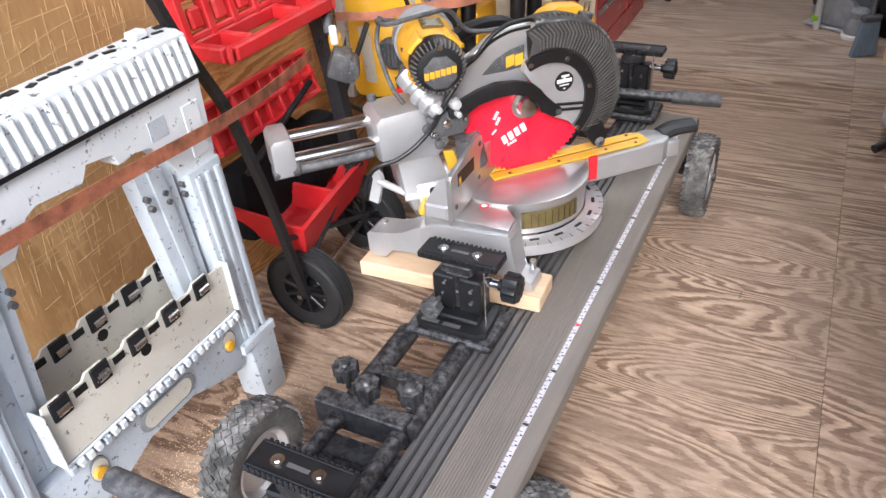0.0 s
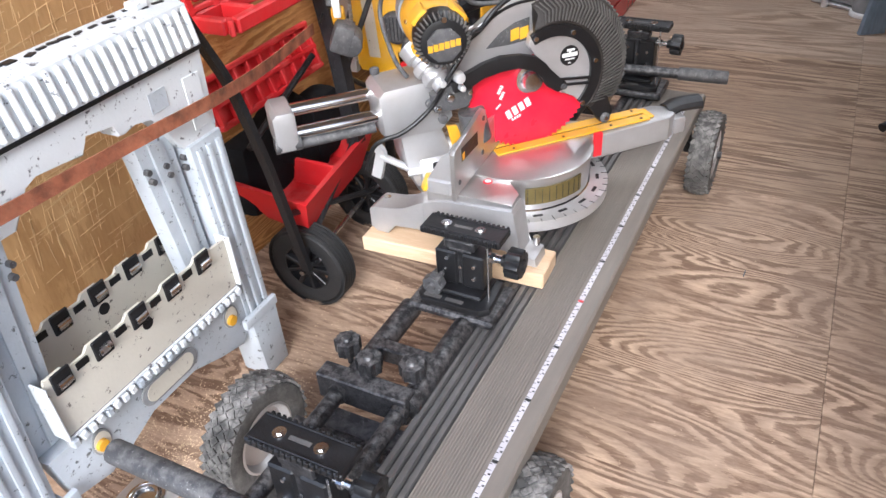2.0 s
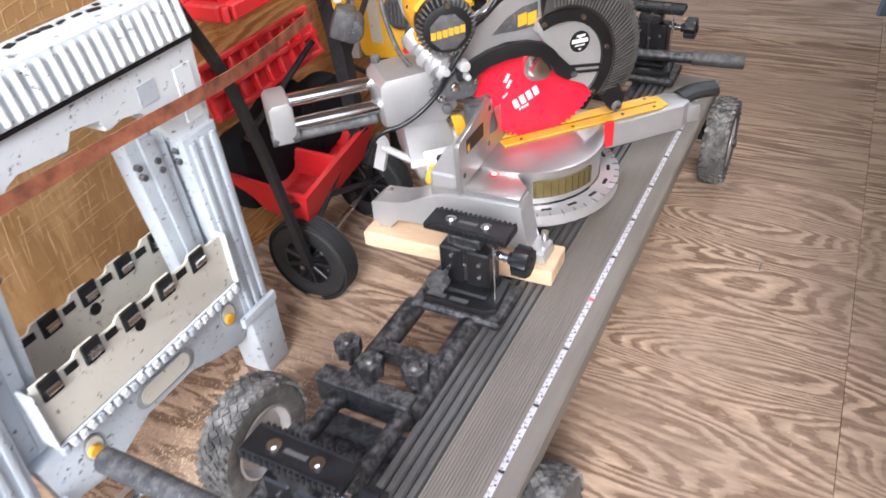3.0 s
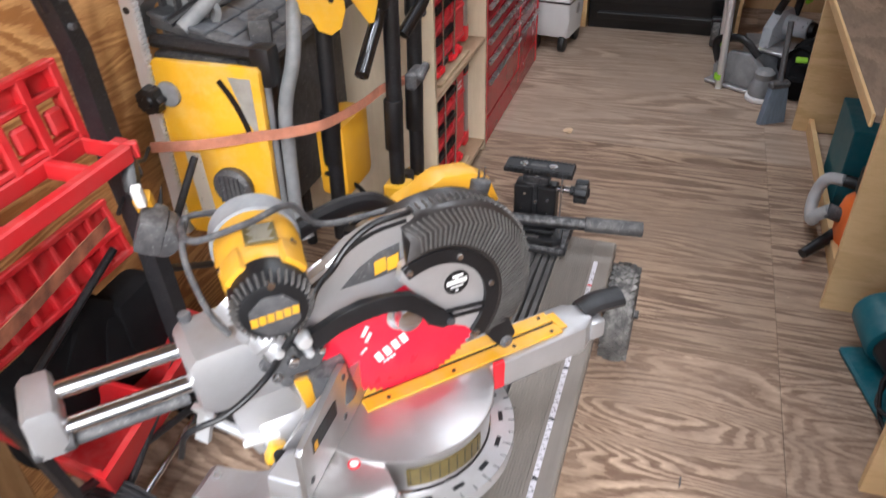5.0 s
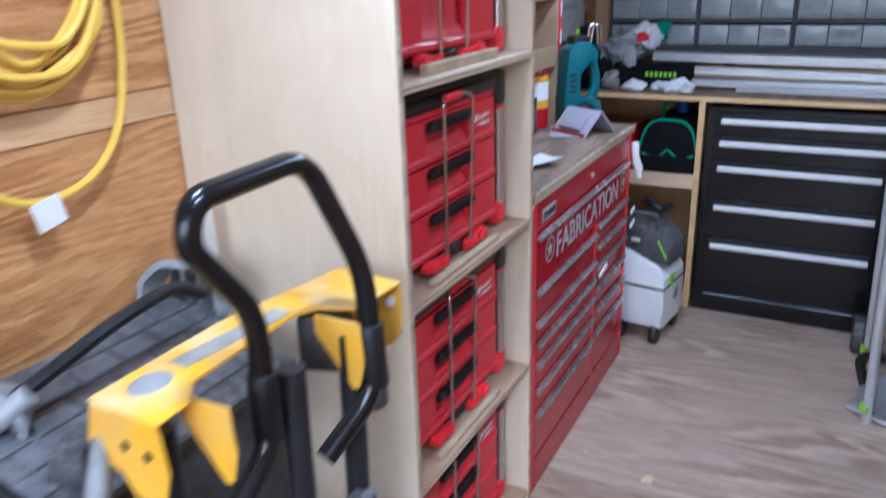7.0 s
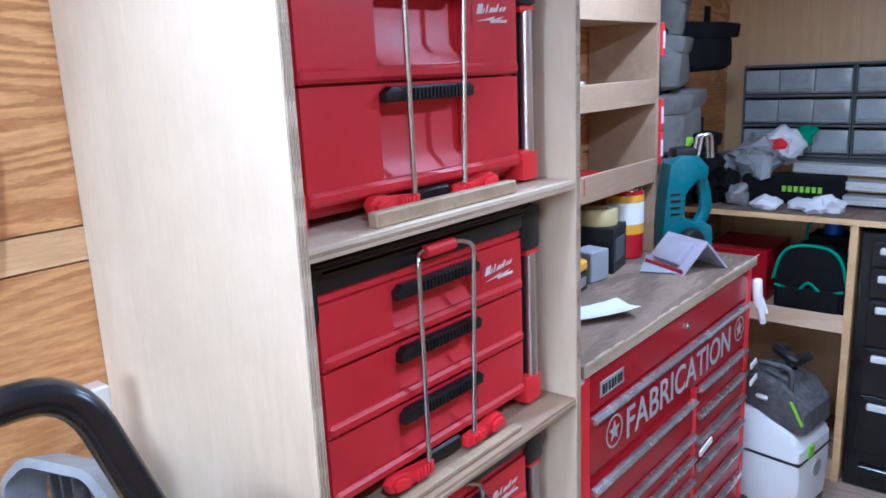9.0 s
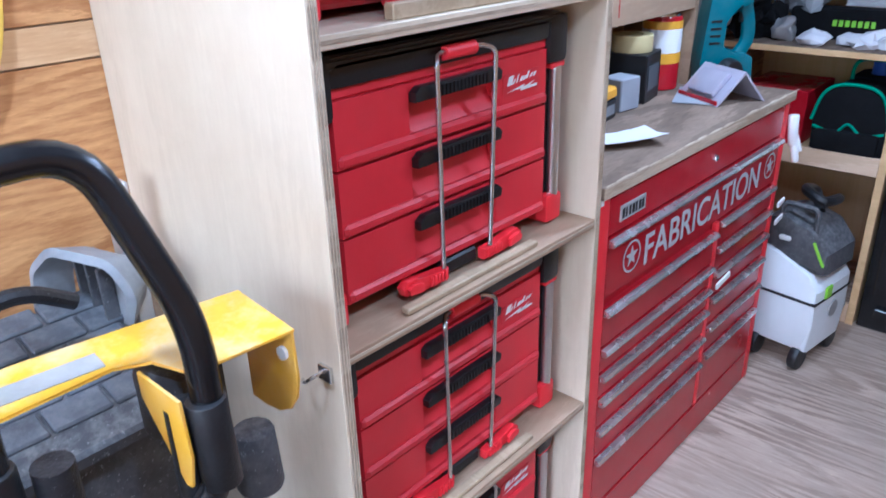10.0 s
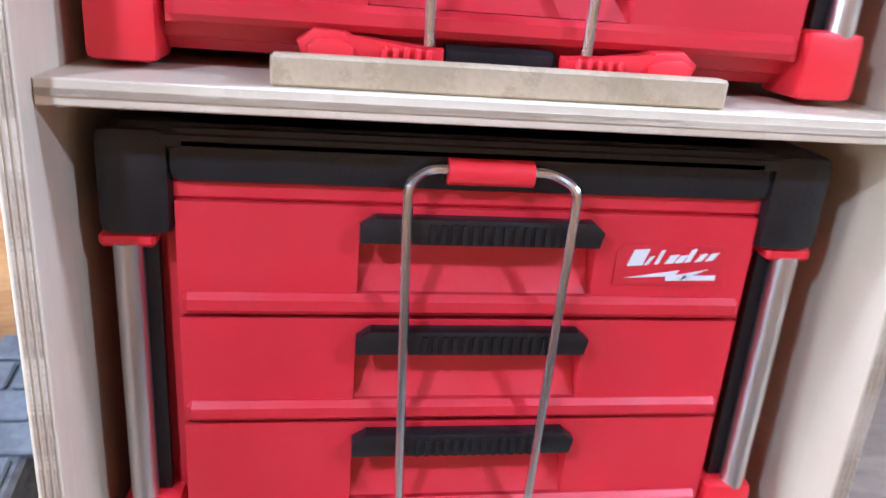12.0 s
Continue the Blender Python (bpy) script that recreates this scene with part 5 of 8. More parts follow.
# black ribbed lower guard swung up over the blade: a dished fan that falls back to a toothed rim
ga0, ga1, gn = -44, 112, 54
ou, oz = 0.066, 0.617
bm = bmesh.new()
rings = []
for k in range(gn + 1):
    a = radians(ga0 + (ga1 - ga0) * k / gn)
    c, n = math.cos(a), math.sin(a)
    row = [(gu + 0.119 * c, gz + 0.119 * n, 0.003), (gu + 0.126 * c, gz + 0.126 * n, 0.006), (ou + 0.158 * c, oz + 0.158 * n, -0.006), (ou + 0.176 * c, oz + 0.176 * n, -0.02), (ou + 0.183 * c, oz + 0.183 * n, -0.032), (ou + 0.185 * c, oz + 0.185 * n, -0.075), (ou + 0.178 * c, oz + 0.178 * n, -0.075), (ou + 0.17 * c, oz + 0.17 * n, -0.03), (gu + 0.119 * c, gz + 0.119 * n, -0.006)]
    rings.append([bm.verts.new(SIDE @ Vector(p)) for p in row])
for p, q in zip(rings, rings[1:]):
    for j in range(9):
        bm.faces.new((p[j], p[(j + 1) % 9], q[(j + 1) % 9], q[j]))
bm.faces.new(rings[0][::-1])
bm.faces.new(rings[-1])
lower = on_saw("swing_guard", bm, M_GUARD, None, "ribbed black plastic swing guard")
for k in range(44):
    a = radians(ga0 + 6 + k * (ga1 - ga0 - 9) / 43)
    b = a + 0.2
    p = hp(gu + 0.13 * math.cos(a), 0.0062, gz + 0.13 * math.sin(a))
    m = hp(ou + 0.156 * math.cos(a + 0.13), -0.003, oz + 0.156 * math.sin(a + 0.13))
    q = hp(ou + 0.176 * math.cos(b), -0.0185, oz + 0.176 * math.sin(b))
    if b < radians(ga1):
        on_saw("guard_rib", made(sweep, [p, m, q], rect(0.0022, 0.004), V), M_RIB, lower)
for k in range(40):
    a = radians(ga0 + 4 + k * (ga1 - ga0 - 6) / 39)
    bm = bmesh.new()
    box(bm, (0, 0, 0), (0.006, 0.0035, 0.018), 0.001)
    bm.transform(SIDE @ Matrix.Translation((ou, oz, -0.042)) @ Matrix.Rotation(a, 4, "Z") @ Matrix.Translation((0.1855, 0, 0)))
    on_saw("rim_tooth", bm, M_RIB, lower)
out = [(0.128, 0.535), (0.16, 0.5), (0.172, 0.478), (0.196, 0.478), (0.205, 0.5), (0.19, 0.54), (0.165, 0.56)]
on_saw("roller_lug", plate_uz(out, -0.02, 0.002, 0.004), M_BLACK, lower)
bm = bmesh.new()
lathe(bm, [(0.0235, 0.0002), (0.0235, 0.0012), (0.002, 0.0015)], SIDE @ Matrix.Translation((0.083, 0.661, 0)), 28)
decal = on_saw("round_decal", bm, M_BLACK, guard, "round black decal with white bars")
bm = bmesh.new()
for (x, y, w, h) in ((0, 0.002, 0.038, 0.009), (0.0, -0.008, 0.024, 0.003), (0.002, 0.013, 0.02, 0.005), (0, -0.0165, 0.006, 0.003), (0.0, 0.008, 0.005, 0.008)):
    prism(bm, [(x - w / 2, y - h / 2), (x + w / 2, y - h / 2), (x + w / 2, y + h / 2), (x - w / 2, y + h / 2)], 0.0006, SIDE @ Matrix.Translation((0.083, 0.661, 0.0016)))
on_saw("decal_print", bm, M_WHITE, decal)
# black link bar across the blade and the slotted arm under the plate
out = [(-0.205, 0.66), (-0.161, 0.677), (-0.13, 0.688), (-0.089, 0.696), (-0.04, 0.691), (-0.005, 0.68), (0.018, 0.66), (0.037, 0.632), (0.054, 0.615), (0.07, 0.606), (0.072, 0.59), (0.048, 0.586), (0.022, 0.604), (0.006, 0.636), (-0.017, 0.655), (-0.05, 0.662), (-0.091, 0.665), (-0.133, 0.658), (-0.16, 0.64), (-0.2, 0.635)]
on_saw("link_bar", plate_uz(out, 0.002, 0.016, 0.003), M_BLACK, None, "curved black guard link")
bm = bmesh.new()
sweep(bm, [hp(u, 0.006, z) for u, z in ((0.062, 0.611), (0.136, 0.601), (0.141, 0.594), (0.136, 0.588), (0.062, 0.597), (0.058, 0.604))], rect(0.005, 0.005), V, True)
on_saw("guard_slot", bm, M_BLACK, guard)
on_saw("link_bolt", made(rod, hp(0.062, 0.016, 0.598), hp(0.062, 0.021, 0.598), 0.007, 14), M_DARKGREY, guard)
bm = bmesh.new()
rod(bm, hp(0.184, -0.03, 0.487), hp(0.184, 0.006, 0.487), 0.013, 18, None, 0.002)
on_saw("guard_roller", bm, M_DARKGREY, lower)
on_saw("roller_bolt", made(rod, hp(0.184, 0.006, 0.487), hp(0.184, 0.01, 0.487), 0.006, 6), M_STEEL, lower)
# motor: housing, grey band, black vented cap with a bar plate
mu, mz = -0.222, 0.768
MOT = SIDE @ Matrix.Translation((mu, mz, 0)) @ Matrix.Rotation(radians(-9), 4, "Y") @ Matrix.Rotation(radians(3), 4, "X")
motor = on_saw("motor", made(lathe, [(0.03, -0.165), (0.055, -0.16), (0.063, -0.145), (0.065, -0.08), (0.061, -0.03), (0.055, 0.012), (0.03, 0.014)], MOT, 40), M_YELLOW, None, "yellow plastic motor housing")
on_saw("motor_band", made(lathe, [(0.063, -0.15), (0.0675, -0.147), (0.0685, -0.108), (0.0645, -0.105)], MOT, 40), M_MIDGREY, motor)
for k in range(4):
    a = radians(45 + 90 * k)
    bm = bmesh.new()
    box(bm, (0.055 * math.cos(a), 0.055 * math.sin(a), -0.01), (0.02, 0.04, 0.05), 0.006, Matrix.Rotation(a, 4, "Z"), 2)
    bm.transform(MOT)
    on_saw("housing_lobe", bm, M_YELLOW, motor)
cap = on_saw("motor_cap", made(lathe, [(0.057, 0.002), (0.0575, 0.014), (0.054, 0.04), (0.047, 0.052), (0.04, 0.054), (0.004, 0.055)], MOT, 40), M_BLACK, motor)
for k in range(34):
    a = 2 * math.pi * k / 34
    bm = bmesh.new()
    box(bm, (0.0515, 0, 0.042), (0.012, 0.003, 0.02), 0.001, Matrix.Rotation(radians(-25), 4, "Y"))
    bm.transform(MOT @ Matrix.Rotation(a, 4, "Z"))
    on_saw("vent_rib", bm, M_RIB, cap)
face = [(0.037 * math.cos(radians(22.5 + 45 * k)), 0.037 * math.sin(radians(22.5 + 45 * k))) for k in range(8)]
on_saw("cap_face", made(prism, face, 0.003, MOT @ Matrix.Translation((0, -0.004, 0.0545)), 0.001), M_DARKGREY, cap)
bm = bmesh.new()
for k in range(6):
    box(bm, (-0.029 + k * 0.0115, -0.004 + (k - 2.5) * 0.0018, 0.058), (0.0095, 0.0145, 0.001), 0)
bm.transform(MOT)
on_saw("logo_print", bm, M_YELLOW, cap, "yellow plain bars of a logo")
bm = bmesh.new()
box(bm, (0.0, 0.0635, -0.045), (0.046, 0.006, 0.045), 0.001)
bm.transform(MOT @ Matrix.Rotation(radians(-4), 4, "Z"))
rating = on_saw("rating_label", bm, M_LABELGOLD, motor)
bm = bmesh.new()
for k in range(7):
    box(bm, (-0.0, 0.0668, -0.062 + k * 0.006), (0.036 - 0.006 * (k % 3), 0.0006, 0.0016), 0)
bm.transform(MOT @ Matrix.Rotation(radians(-4), 4, "Z"))
on_saw("label_bars", bm, M_LABELGREY, rating)
for x, y, z in ((0.0, 0.046, 0.046), (-0.058, 0.012, -0.05), (0.046, 0.036, -0.05)):
    c = MOT @ Vector((x, y, z))
    on_saw("cap_screw", made(rod, c, c + V * 0.012 + Vector((0, 0, 0.002)), 0.0055, 12), M_STEEL, cap)
# gear neck under the motor: ribbed collars and adjusters
NECK = Matrix.Translation(hp(-0.268, -0.06, 0.728)) @ (hp(-0.215, 0.03, 0.642) - hp(-0.268, -0.06, 0.728)).to_track_quat("Z", "Y").to_matrix().to_4x4()
bm = bmesh.new()
lathe(bm, [(0.03, 0.0), (0.03, 0.03), (0.024, 0.034), (0.024, 0.044), (0.031, 0.048), (0.033, 0.056), (0.031, 0.066), (0.026, 0.07), (0.029, 0.076), (0.029, 0.09), (0.02, 0.096), (0.02, 0.112), (0.006, 0.114)], NECK, 26)
on_saw("gear_neck", bm, M_ALU)
for du, dv, dz, r in ((-0.252, 0.0, 0.694, 0.012), (-0.23, 0.02, 0.668, 0.01), (-0.19, 0.02, 0.672, 0.014), (-0.185, 0.02, 0.648, 0.008)):
    on_saw("adjuster", made(rod, hp(du, dv - 0.01, dz), hp(du, dv + 0.012, dz), r, 14, r * 0.8, 0.002), M_ALUBRIGHT)
on_saw("pivot_arm", plate_uz([(-0.24, 0.59), (-0.245, 0.63), (-0.2, 0.65), (-0.165, 0.655), (-0.15, 0.64), (-0.152, 0.61), (-0.165, 0.59), (-0.19, 0.59)], -0.03, 0.0, 0.005), M_DARKGREY)
for u, z, r in ((-0.206, 0.621, 0.012), (-0.16, 0.625, 0.008), (-0.235, 0.6, 0.009)):
    on_saw("pivot_bolt", made(rod, hp(u, 0.0, z), hp(u, 0.008, z), r, 14, r * 0.7, 0.001), M_STEEL)
# slide housing and rails
bm = bmesh.new()
prism(bm, [(-0.35, 0.535), (-0.355, 0.63), (-0.34, 0.645), (-0.22, 0.65), (-0.19, 0.63), (-0.18, 0.55), (-0.21, 0.52), (-0.33, 0.52)], 0.12, SIDE @ Matrix.Translation((0, 0, -0.165)), 0.02)
house = on_saw("slide_housing", bm, M_ALU)
for u, v, z in ((-0.33, -0.15, 0.645), (-0.24, -0.04, 0.6), (-0.215, -0.034, 0.56)):
    star = bmesh.new()
    rod(star, hp(u, v, z), hp(u, v + (0.012 if v > -0.1 else 0), z + (0.014 if v < -0.1 else 0)), 0.011, 14, None, 0.002)
    on_saw("housing_bolt", star, M_DARKGREY, house)
for v, z in ((-0.128, 0.61), (-0.083, 0.575)):
    on_saw("slide_rail", made(rod, hp(-0.56, v, z), hp(-0.34, v, z), 0.0145, 20), M_CHROME, None, "polished steel slide rail")
on_saw("rail_label", made(rod, hp(-0.555, -0.08, 0.549), hp(-0.36, -0.08, 0.549), 0.011, 12), M_DARKGREY)
bm = bmesh.new()
prism(bm, [(-0.585, 0.56), (-0.585, 0.625), (-0.575, 0.635), (-0.54, 0.635), (-0.535, 0.625), (-0.535, 0.56), (-0.545, 0.545), (-0.578, 0.545)], 0.1, SIDE @ Matrix.Translation((0, 0, -0.158)), 0.008)
on_saw("rail_end", bm, M_ALU)
on_saw("rail_end_cap", made(rod, hp(-0.588, -0.077, 0.557), hp(-0.53, -0.077, 0.557), 0.019, 20, None, 0.002), M_DARKGREY)
# bevel support down to the base, lock lever and yellow levers
bm = bmesh.new()
prism(bm, [(-0.31, 0.525), (-0.21, 0.53), (-0.19, 0.47), (-0.19, 0.4), (-0.22, 0.37), (-0.28, 0.38), (-0.3, 0.44)], 0.1, SIDE @ Matrix.Translation((0, 0, -0.16)), 0.012)
rod(bm, hp(-0.27, -0.1, 0.41), hp(-0.15, -0.1, 0.41), 0.058, 30, None, 0.006)
support = on_saw("bevel_support", bm, M_ALU)
bm = bmesh.new()
prism(bm, [(-0.2, 0.53), (-0.175, 0.525), (-0.155, 0.46), (-0.16, 0.445), (-0.185, 0.455)], 0.01, SIDE @ Matrix.Translation((0, 0, -0.058)), 0.002)
on_saw("yellow_stop", bm, M_YELLOW, support)
on_saw("rubber_bellows", made(rod, hp(-0.15, -0.02, 0.57), hp(-0.14, -0.02, 0.5), 0.03, 20, 0.036), M_DARKGREY)
bm = bmesh.new()
rod(bm, hp(-0.3, -0.06, 0.425), hp(-0.24, -0.05, 0.425), 0.009, 12)
sweep(bm, smooth([Vector((-0.838, 1.34, 0.475)), Vector((-0.83, 1.345, 0.455)), Vector((-0.836, 1.345, 0.43)), Vector((-0.845, 1.338, 0.39))]), rect(0.012, 0.026), (1, 0, 0))
rod(bm, (-0.83, 1.345, 0.445), hp(-0.28, -0.06, 0.425), 0.009, 12)
on_saw("bevel_lever", bm, M_ALUBRIGHT, support, "silver winged lock lever")
bm = bmesh.new()
box(bm, hp(-0.255, -0.04, 0.4), (0.03, 0.026, 0.045), 0.008, Matrix.Rotation(radians(AZ), 4, "Z") @ Matrix.Rotation(radians(20), 4, "Y"), 2)
on_saw("yellow_lever", bm, M_YELLOWSTEEL, support)
# D-handle, yellow grip housing and the folded plug behind the guard
bm = bmesh.new()
sweep(bm, smooth([hp(-0.19, -0.11, 0.735), hp(-0.14, -0.125, 0.762), hp(-0.06, -0.135, 0.776), hp(0.0, -0.14, 0.768), hp(0.04, -0.14, 0.735)]), [(0.015 * math.cos(a * 0.6283), 0.018 * math.sin(a * 0.6283)) for a in range(10)])
on_saw("handle", bm, M_BLACK, None, "black rubber carrying handle")
bm = bmesh.new()
prism(bm, [(0.0, 0.69), (-0.005, 0.73), (0.02, 0.748), (0.06, 0.752), (0.09, 0.785), (0.12, 0.797), (0.18, 0.79), (0.215, 0.765), (0.235, 0.715), (0.21, 0.71), (0.185, 0.75), (0.13, 0.752), (0.105, 0.725), (0.06, 0.705), (0.04, 0.68)], 0.05, SIDE @ Matrix.Translation((0, 0, -0.155)), 0.012)
on_saw("grip_housing", bm, M_YELLOW, None, "yellow trigger grip housing")
bm = bmesh.new()
tube(bm, smooth([hp(0.03, -0.06, 0.785), hp(0.008, -0.018, 0.81), hp(-0.046, -0.018, 0.808), hp(-0.089, -0.015, 0.788), hp(-0.125, -0.005, 0.76), hp(-0.16, 0.03, 0.766), hp(-0.183, 0.032, 0.727), hp(-0.218, 0.028, 0.679), hp(-0.244, 0.005, 0.618), hp(-0.284, 0.0, 0.581), hp(-0.326, 0.0, 0.561), hp(-0.361, -0.005, 0.553), hp(-0.385, -0.02, 0.53), hp(-0.4, -0.04, 0.47)], 6), 0.0052, 10)
on_saw("power_cord", bm, M_BLACK, None, "black rubber power cord")
bm = bmesh.new()
tube(bm, smooth([hp(-0.2, -0.19, 0.79), hp(-0.29, -0.16, 0.82), hp(-0.3, -0.06, 0.84), hp(-0.22, -0.05, 0.85), hp(-0.15, -0.09, 0.835), hp(-0.1, -0.1, 0.78), hp(0.02, -0.09, 0.775)], 8), 0.0052, 10)
tube(bm, smooth([hp(-0.29, -0.15, 0.83), hp(-0.31, -0.12, 0.78), hp(-0.3, -0.08, 0.7), hp(-0.28, -0.06, 0.66)], 8), 0.0052, 10)
on_saw("cord_wrap", bm, M_DARKGREY)
bm = bmesh.new()
rod(bm, hp(0.18, -0.1, 0.735), hp(0.19, -0.1, 0.775), 0.016, 18, 0.019, 0.003)
on_saw("plug", bm, M_DARKGREY, None, "grey two-pin power plug")
for s in (-1, 1):
    on_saw("plug_pin", made(rod, hp(0.19 + s * 0.006, -0.1, 0.775), hp(0.193 + s * 0.006, -0.1, 0.797), 0.0022, 6), M_STEEL)

# ---- folded grey work stand leaning at the scored wall ----
stand = thing("folding_work_stand", (-1.08, 0.75, FLOOR), "folded scuffed grey plastic work stand with chipped white top", "work stand")
RX = -1.03


def on_stand(name, bm, material, parent=None, label=""):
    return part(name, local(bm, stand), material, parent or stand, label)


def wall_plate(outline, x0, x1, bevel=0.003):
    """An outline in y, z drawn out from x0 to x1."""
    bm = bmesh.new()
    prism(bm, outline, x1 - x0, Matrix.Translation((x0, 0, 0)) @ FACE_X, bevel)
    return bm


SY0, SY1 = 0.22, 1.056
# ribbed top edge of the stand, leaning back a little
bm = bmesh.new()
prism(bm, [(-0.012, 0.806), (0.004, 0.808), (-0.012, 0.885), (-0.03, 0.892), (-0.09, 0.892), (-0.09, 0.8)], SY1 - SY0, Matrix(((1, 0, 0, RX), (0, 0, 1, SY0), (0, 1, 0, 0), (0, 0, 0, 1))), 0.002)
beam = on_stand("top_beam", bm, M_WHITEPAINT, None, "chipped white ribbed beam")
for k in range(36):
    y = SY1 - 0.012 - k * 0.0228
    bm = bmesh.new()
    box(bm, (RX + 0.0, y, 0.846), (0.012, 0.0135, 0.074), 0.005, Matrix.Rotation(radians(-11.5), 4, "Y"))
    on_stand("rib", bm, M_WHITEPAINT, beam)
on_stand("dark_seam", made(slab, RX - 0.01, RX + 0.006, SY0, SY1 - 0.004, 0.8, 0.8055), M_BLACK, beam)
for k in range(30):
    y = SY0 + 0.02 + k * 0.028 + random.uniform(-0.006, 0.006)
    bm = bmesh.new()
    box(bm, (RX - random.uniform(0.045, 0.075), y, 0.8925), (random.uniform(0.008, 0.02), random.uniform(0.01, 0.024), 0.004), 0.001, Matrix.Rotation(random.uniform(-0.4, 0.4), 4, "Z"))
    on_stand("black_chip", bm, M_BLACK, beam)
box_bm = bmesh.new()
box(box_bm, (RX - 0.06, 0.985, 0.9), (0.03, 0.035, 0.016), 0.004)
on_stand("corner_stop", box_bm, M_WHITEPAINT, beam)
# white apron with a hand notch
apron = [(SY0, 0.8), (SY1, 0.8), (1.05, 0.64), (1.04, 0.622), (0.965, 0.615), (0.945, 0.635), (0.915, 0.69), (0.895, 0.722), (0.855, 0.73), (0.83, 0.72), (0.815, 0.722), (0.812, 0.748), (0.75, 0.758), (0.742, 0.738), (0.735, 0.725), (0.64, 0.74), (0.615, 0.73), (0.575, 0.672), (SY0, 0.672)]
on_stand("apron", wall_plate(apron, RX - 0.05, RX - 0.004), M_WHITEPAINT, None, "chipped white apron with hand notch")
on_stand("apron_patch", made(slab, RX - 0.004, RX - 0.001, 0.99, 1.035, 0.65, 0.76, 0.001), M_WHITEPAINT)
on_stand("moulded_mark", made(slab, RX - 0.004, RX - 0.0025, 0.9, 0.945, 0.725, 0.765, 0.001), M_GREYPLASTIC)
# legs: outer channel with ridges, inner channel with bolts
for side, (yo, yi) in enumerate(((1.05, 0.955), (0.35, 0.455))):
    s = 1 if side == 0 else -1
    outer = [(yi, 0.63), (yo, 0.63), (yo + s * 0.016, 0.16), (yi + s * 0.03, 0.16)]
    leg = on_stand("leg", wall_plate(outer, RX - 0.055, RX + 0.005, 0.006), M_GREYPLASTIC, None, "scuffed pale grey plastic leg")
    for d in (0.2, 0.5, 0.8):
        y_hi, y_lo = yi + (yo - yi) * d, yi + s * 0.03 + (yo - yi - s * 0.014) * d
        on_stand("leg_ridge", wall_plate([(y_hi - 0.006, 0.615), (y_hi + 0.006, 0.615), (y_lo + 0.006, 0.17), (y_lo - 0.006, 0.17)], RX + 0.004, RX + 0.012, 0.003), M_GREYPLASTIC, leg)
    inner = [(yi - s * 0.105, 0.68), (yi - s * 0.012, 0.66), (yi + s * 0.012, 0.25), (yi - s * 0.06, 0.25)]
    brace = on_stand("inner_channel", wall_plate(inner, RX - 0.07, RX - 0.025, 0.005), M_GREYPLASTIC)
    on_stand("channel_groove", wall_plate([(yi - s * 0.075, 0.67), (yi - s * 0.04, 0.66), (yi - s * 0.016, 0.26), (yi - s * 0.036, 0.26)], RX - 0.025, RX - 0.018, 0.002), M_GREYPLASTIC, brace)
    for dy, z in ((0.095, 0.62), (0.09, 0.597), (0.05, 0.612), (0.046, 0.59), (0.0, 0.605), (0.002, 0.583)):
        c = Vector((RX - 0.024, yi - s * dy, z))
        on_stand("bolt", made(rod, c, c + Vector((0.012, 0, 0)), 0.0065, 12), M_DARKGREY, brace)
    foot = [(yi + s * 0.02, 0.165), (yo + s * 0.018, 0.165), (yo + s * 0.02, FLOOR), (yi + s * 0.035, FLOOR)]
    on_stand("foot", wall_plate(foot, RX - 0.06, RX + 0.012 + 0.01 * (1 - side), 0.008), M_GREYPLASTIC, leg)
    on_stand("foot_strap", wall_plate([(yi + s * 0.0, 0.175), (yo + s * 0.02, 0.175), (yo + s * 0.02, 0.15), (yi + s * 0.0, 0.15)], RX + 0.012, RX + 0.026, 0.003), M_GREYPLASTIC, leg)
# lower cross beam with oval openings
beam_out = [(0.44, 0.25), (0.985, 0.25), (0.985, 0.13), (0.955, 0.1), (0.88, 0.125), (0.8, 0.165), (0.67, 0.165), (0.59, 0.125), (0.54, 0.11), (0.46, 0.13)]
cross = on_stand("cross_beam", wall_plate(beam_out, RX - 0.045, RX + 0.002, 0.008), M_GREYPLASTIC)
for y, z, w, h, mat in ((0.935, 0.205, 0.038, 0.052, M_CREAM), (0.545, 0.2, 0.038, 0.052, M_CREAM), (0.735, 0.2, 0.135, 0.045, M_CREAM)):
    n = 24
    oval = [(y + (w - h if w > h else 0) / 2 * (1 if math.cos(6.2832 * i / n) > 0 else -1) + min(w, h) / 2 * math.cos(6.2832 * i / n), z + h / 2 * math.sin(6.2832 * i / n)) for i in range(n)]
    rim = [((p - y) * 1.2 + y, (q - z) * 1.2 + z) for p, q in oval]
    # mid-grey plate paints the shaded edge of each hollow
    o = on_stand("oval_rim", wall_plate(rim, RX + 0.001, RX + 0.006, 0.002), M_MIDGREY, cross)
    on_stand("oval_well", wall_plate(oval, RX + 0.0055, RX + 0.007, 0), mat, o)
for y in (0.545, 0.935):
    on_stand("amber_peg", made(lathe, [(0.013, 0), (0.012, 0.008), (0.003, 0.009)], Matrix.Translation((RX + 0.007, y - 0.004, 0.198)) @ Matrix.Rotation(radians(90), 4, "Y"), 18), M_YELLOW, cross)
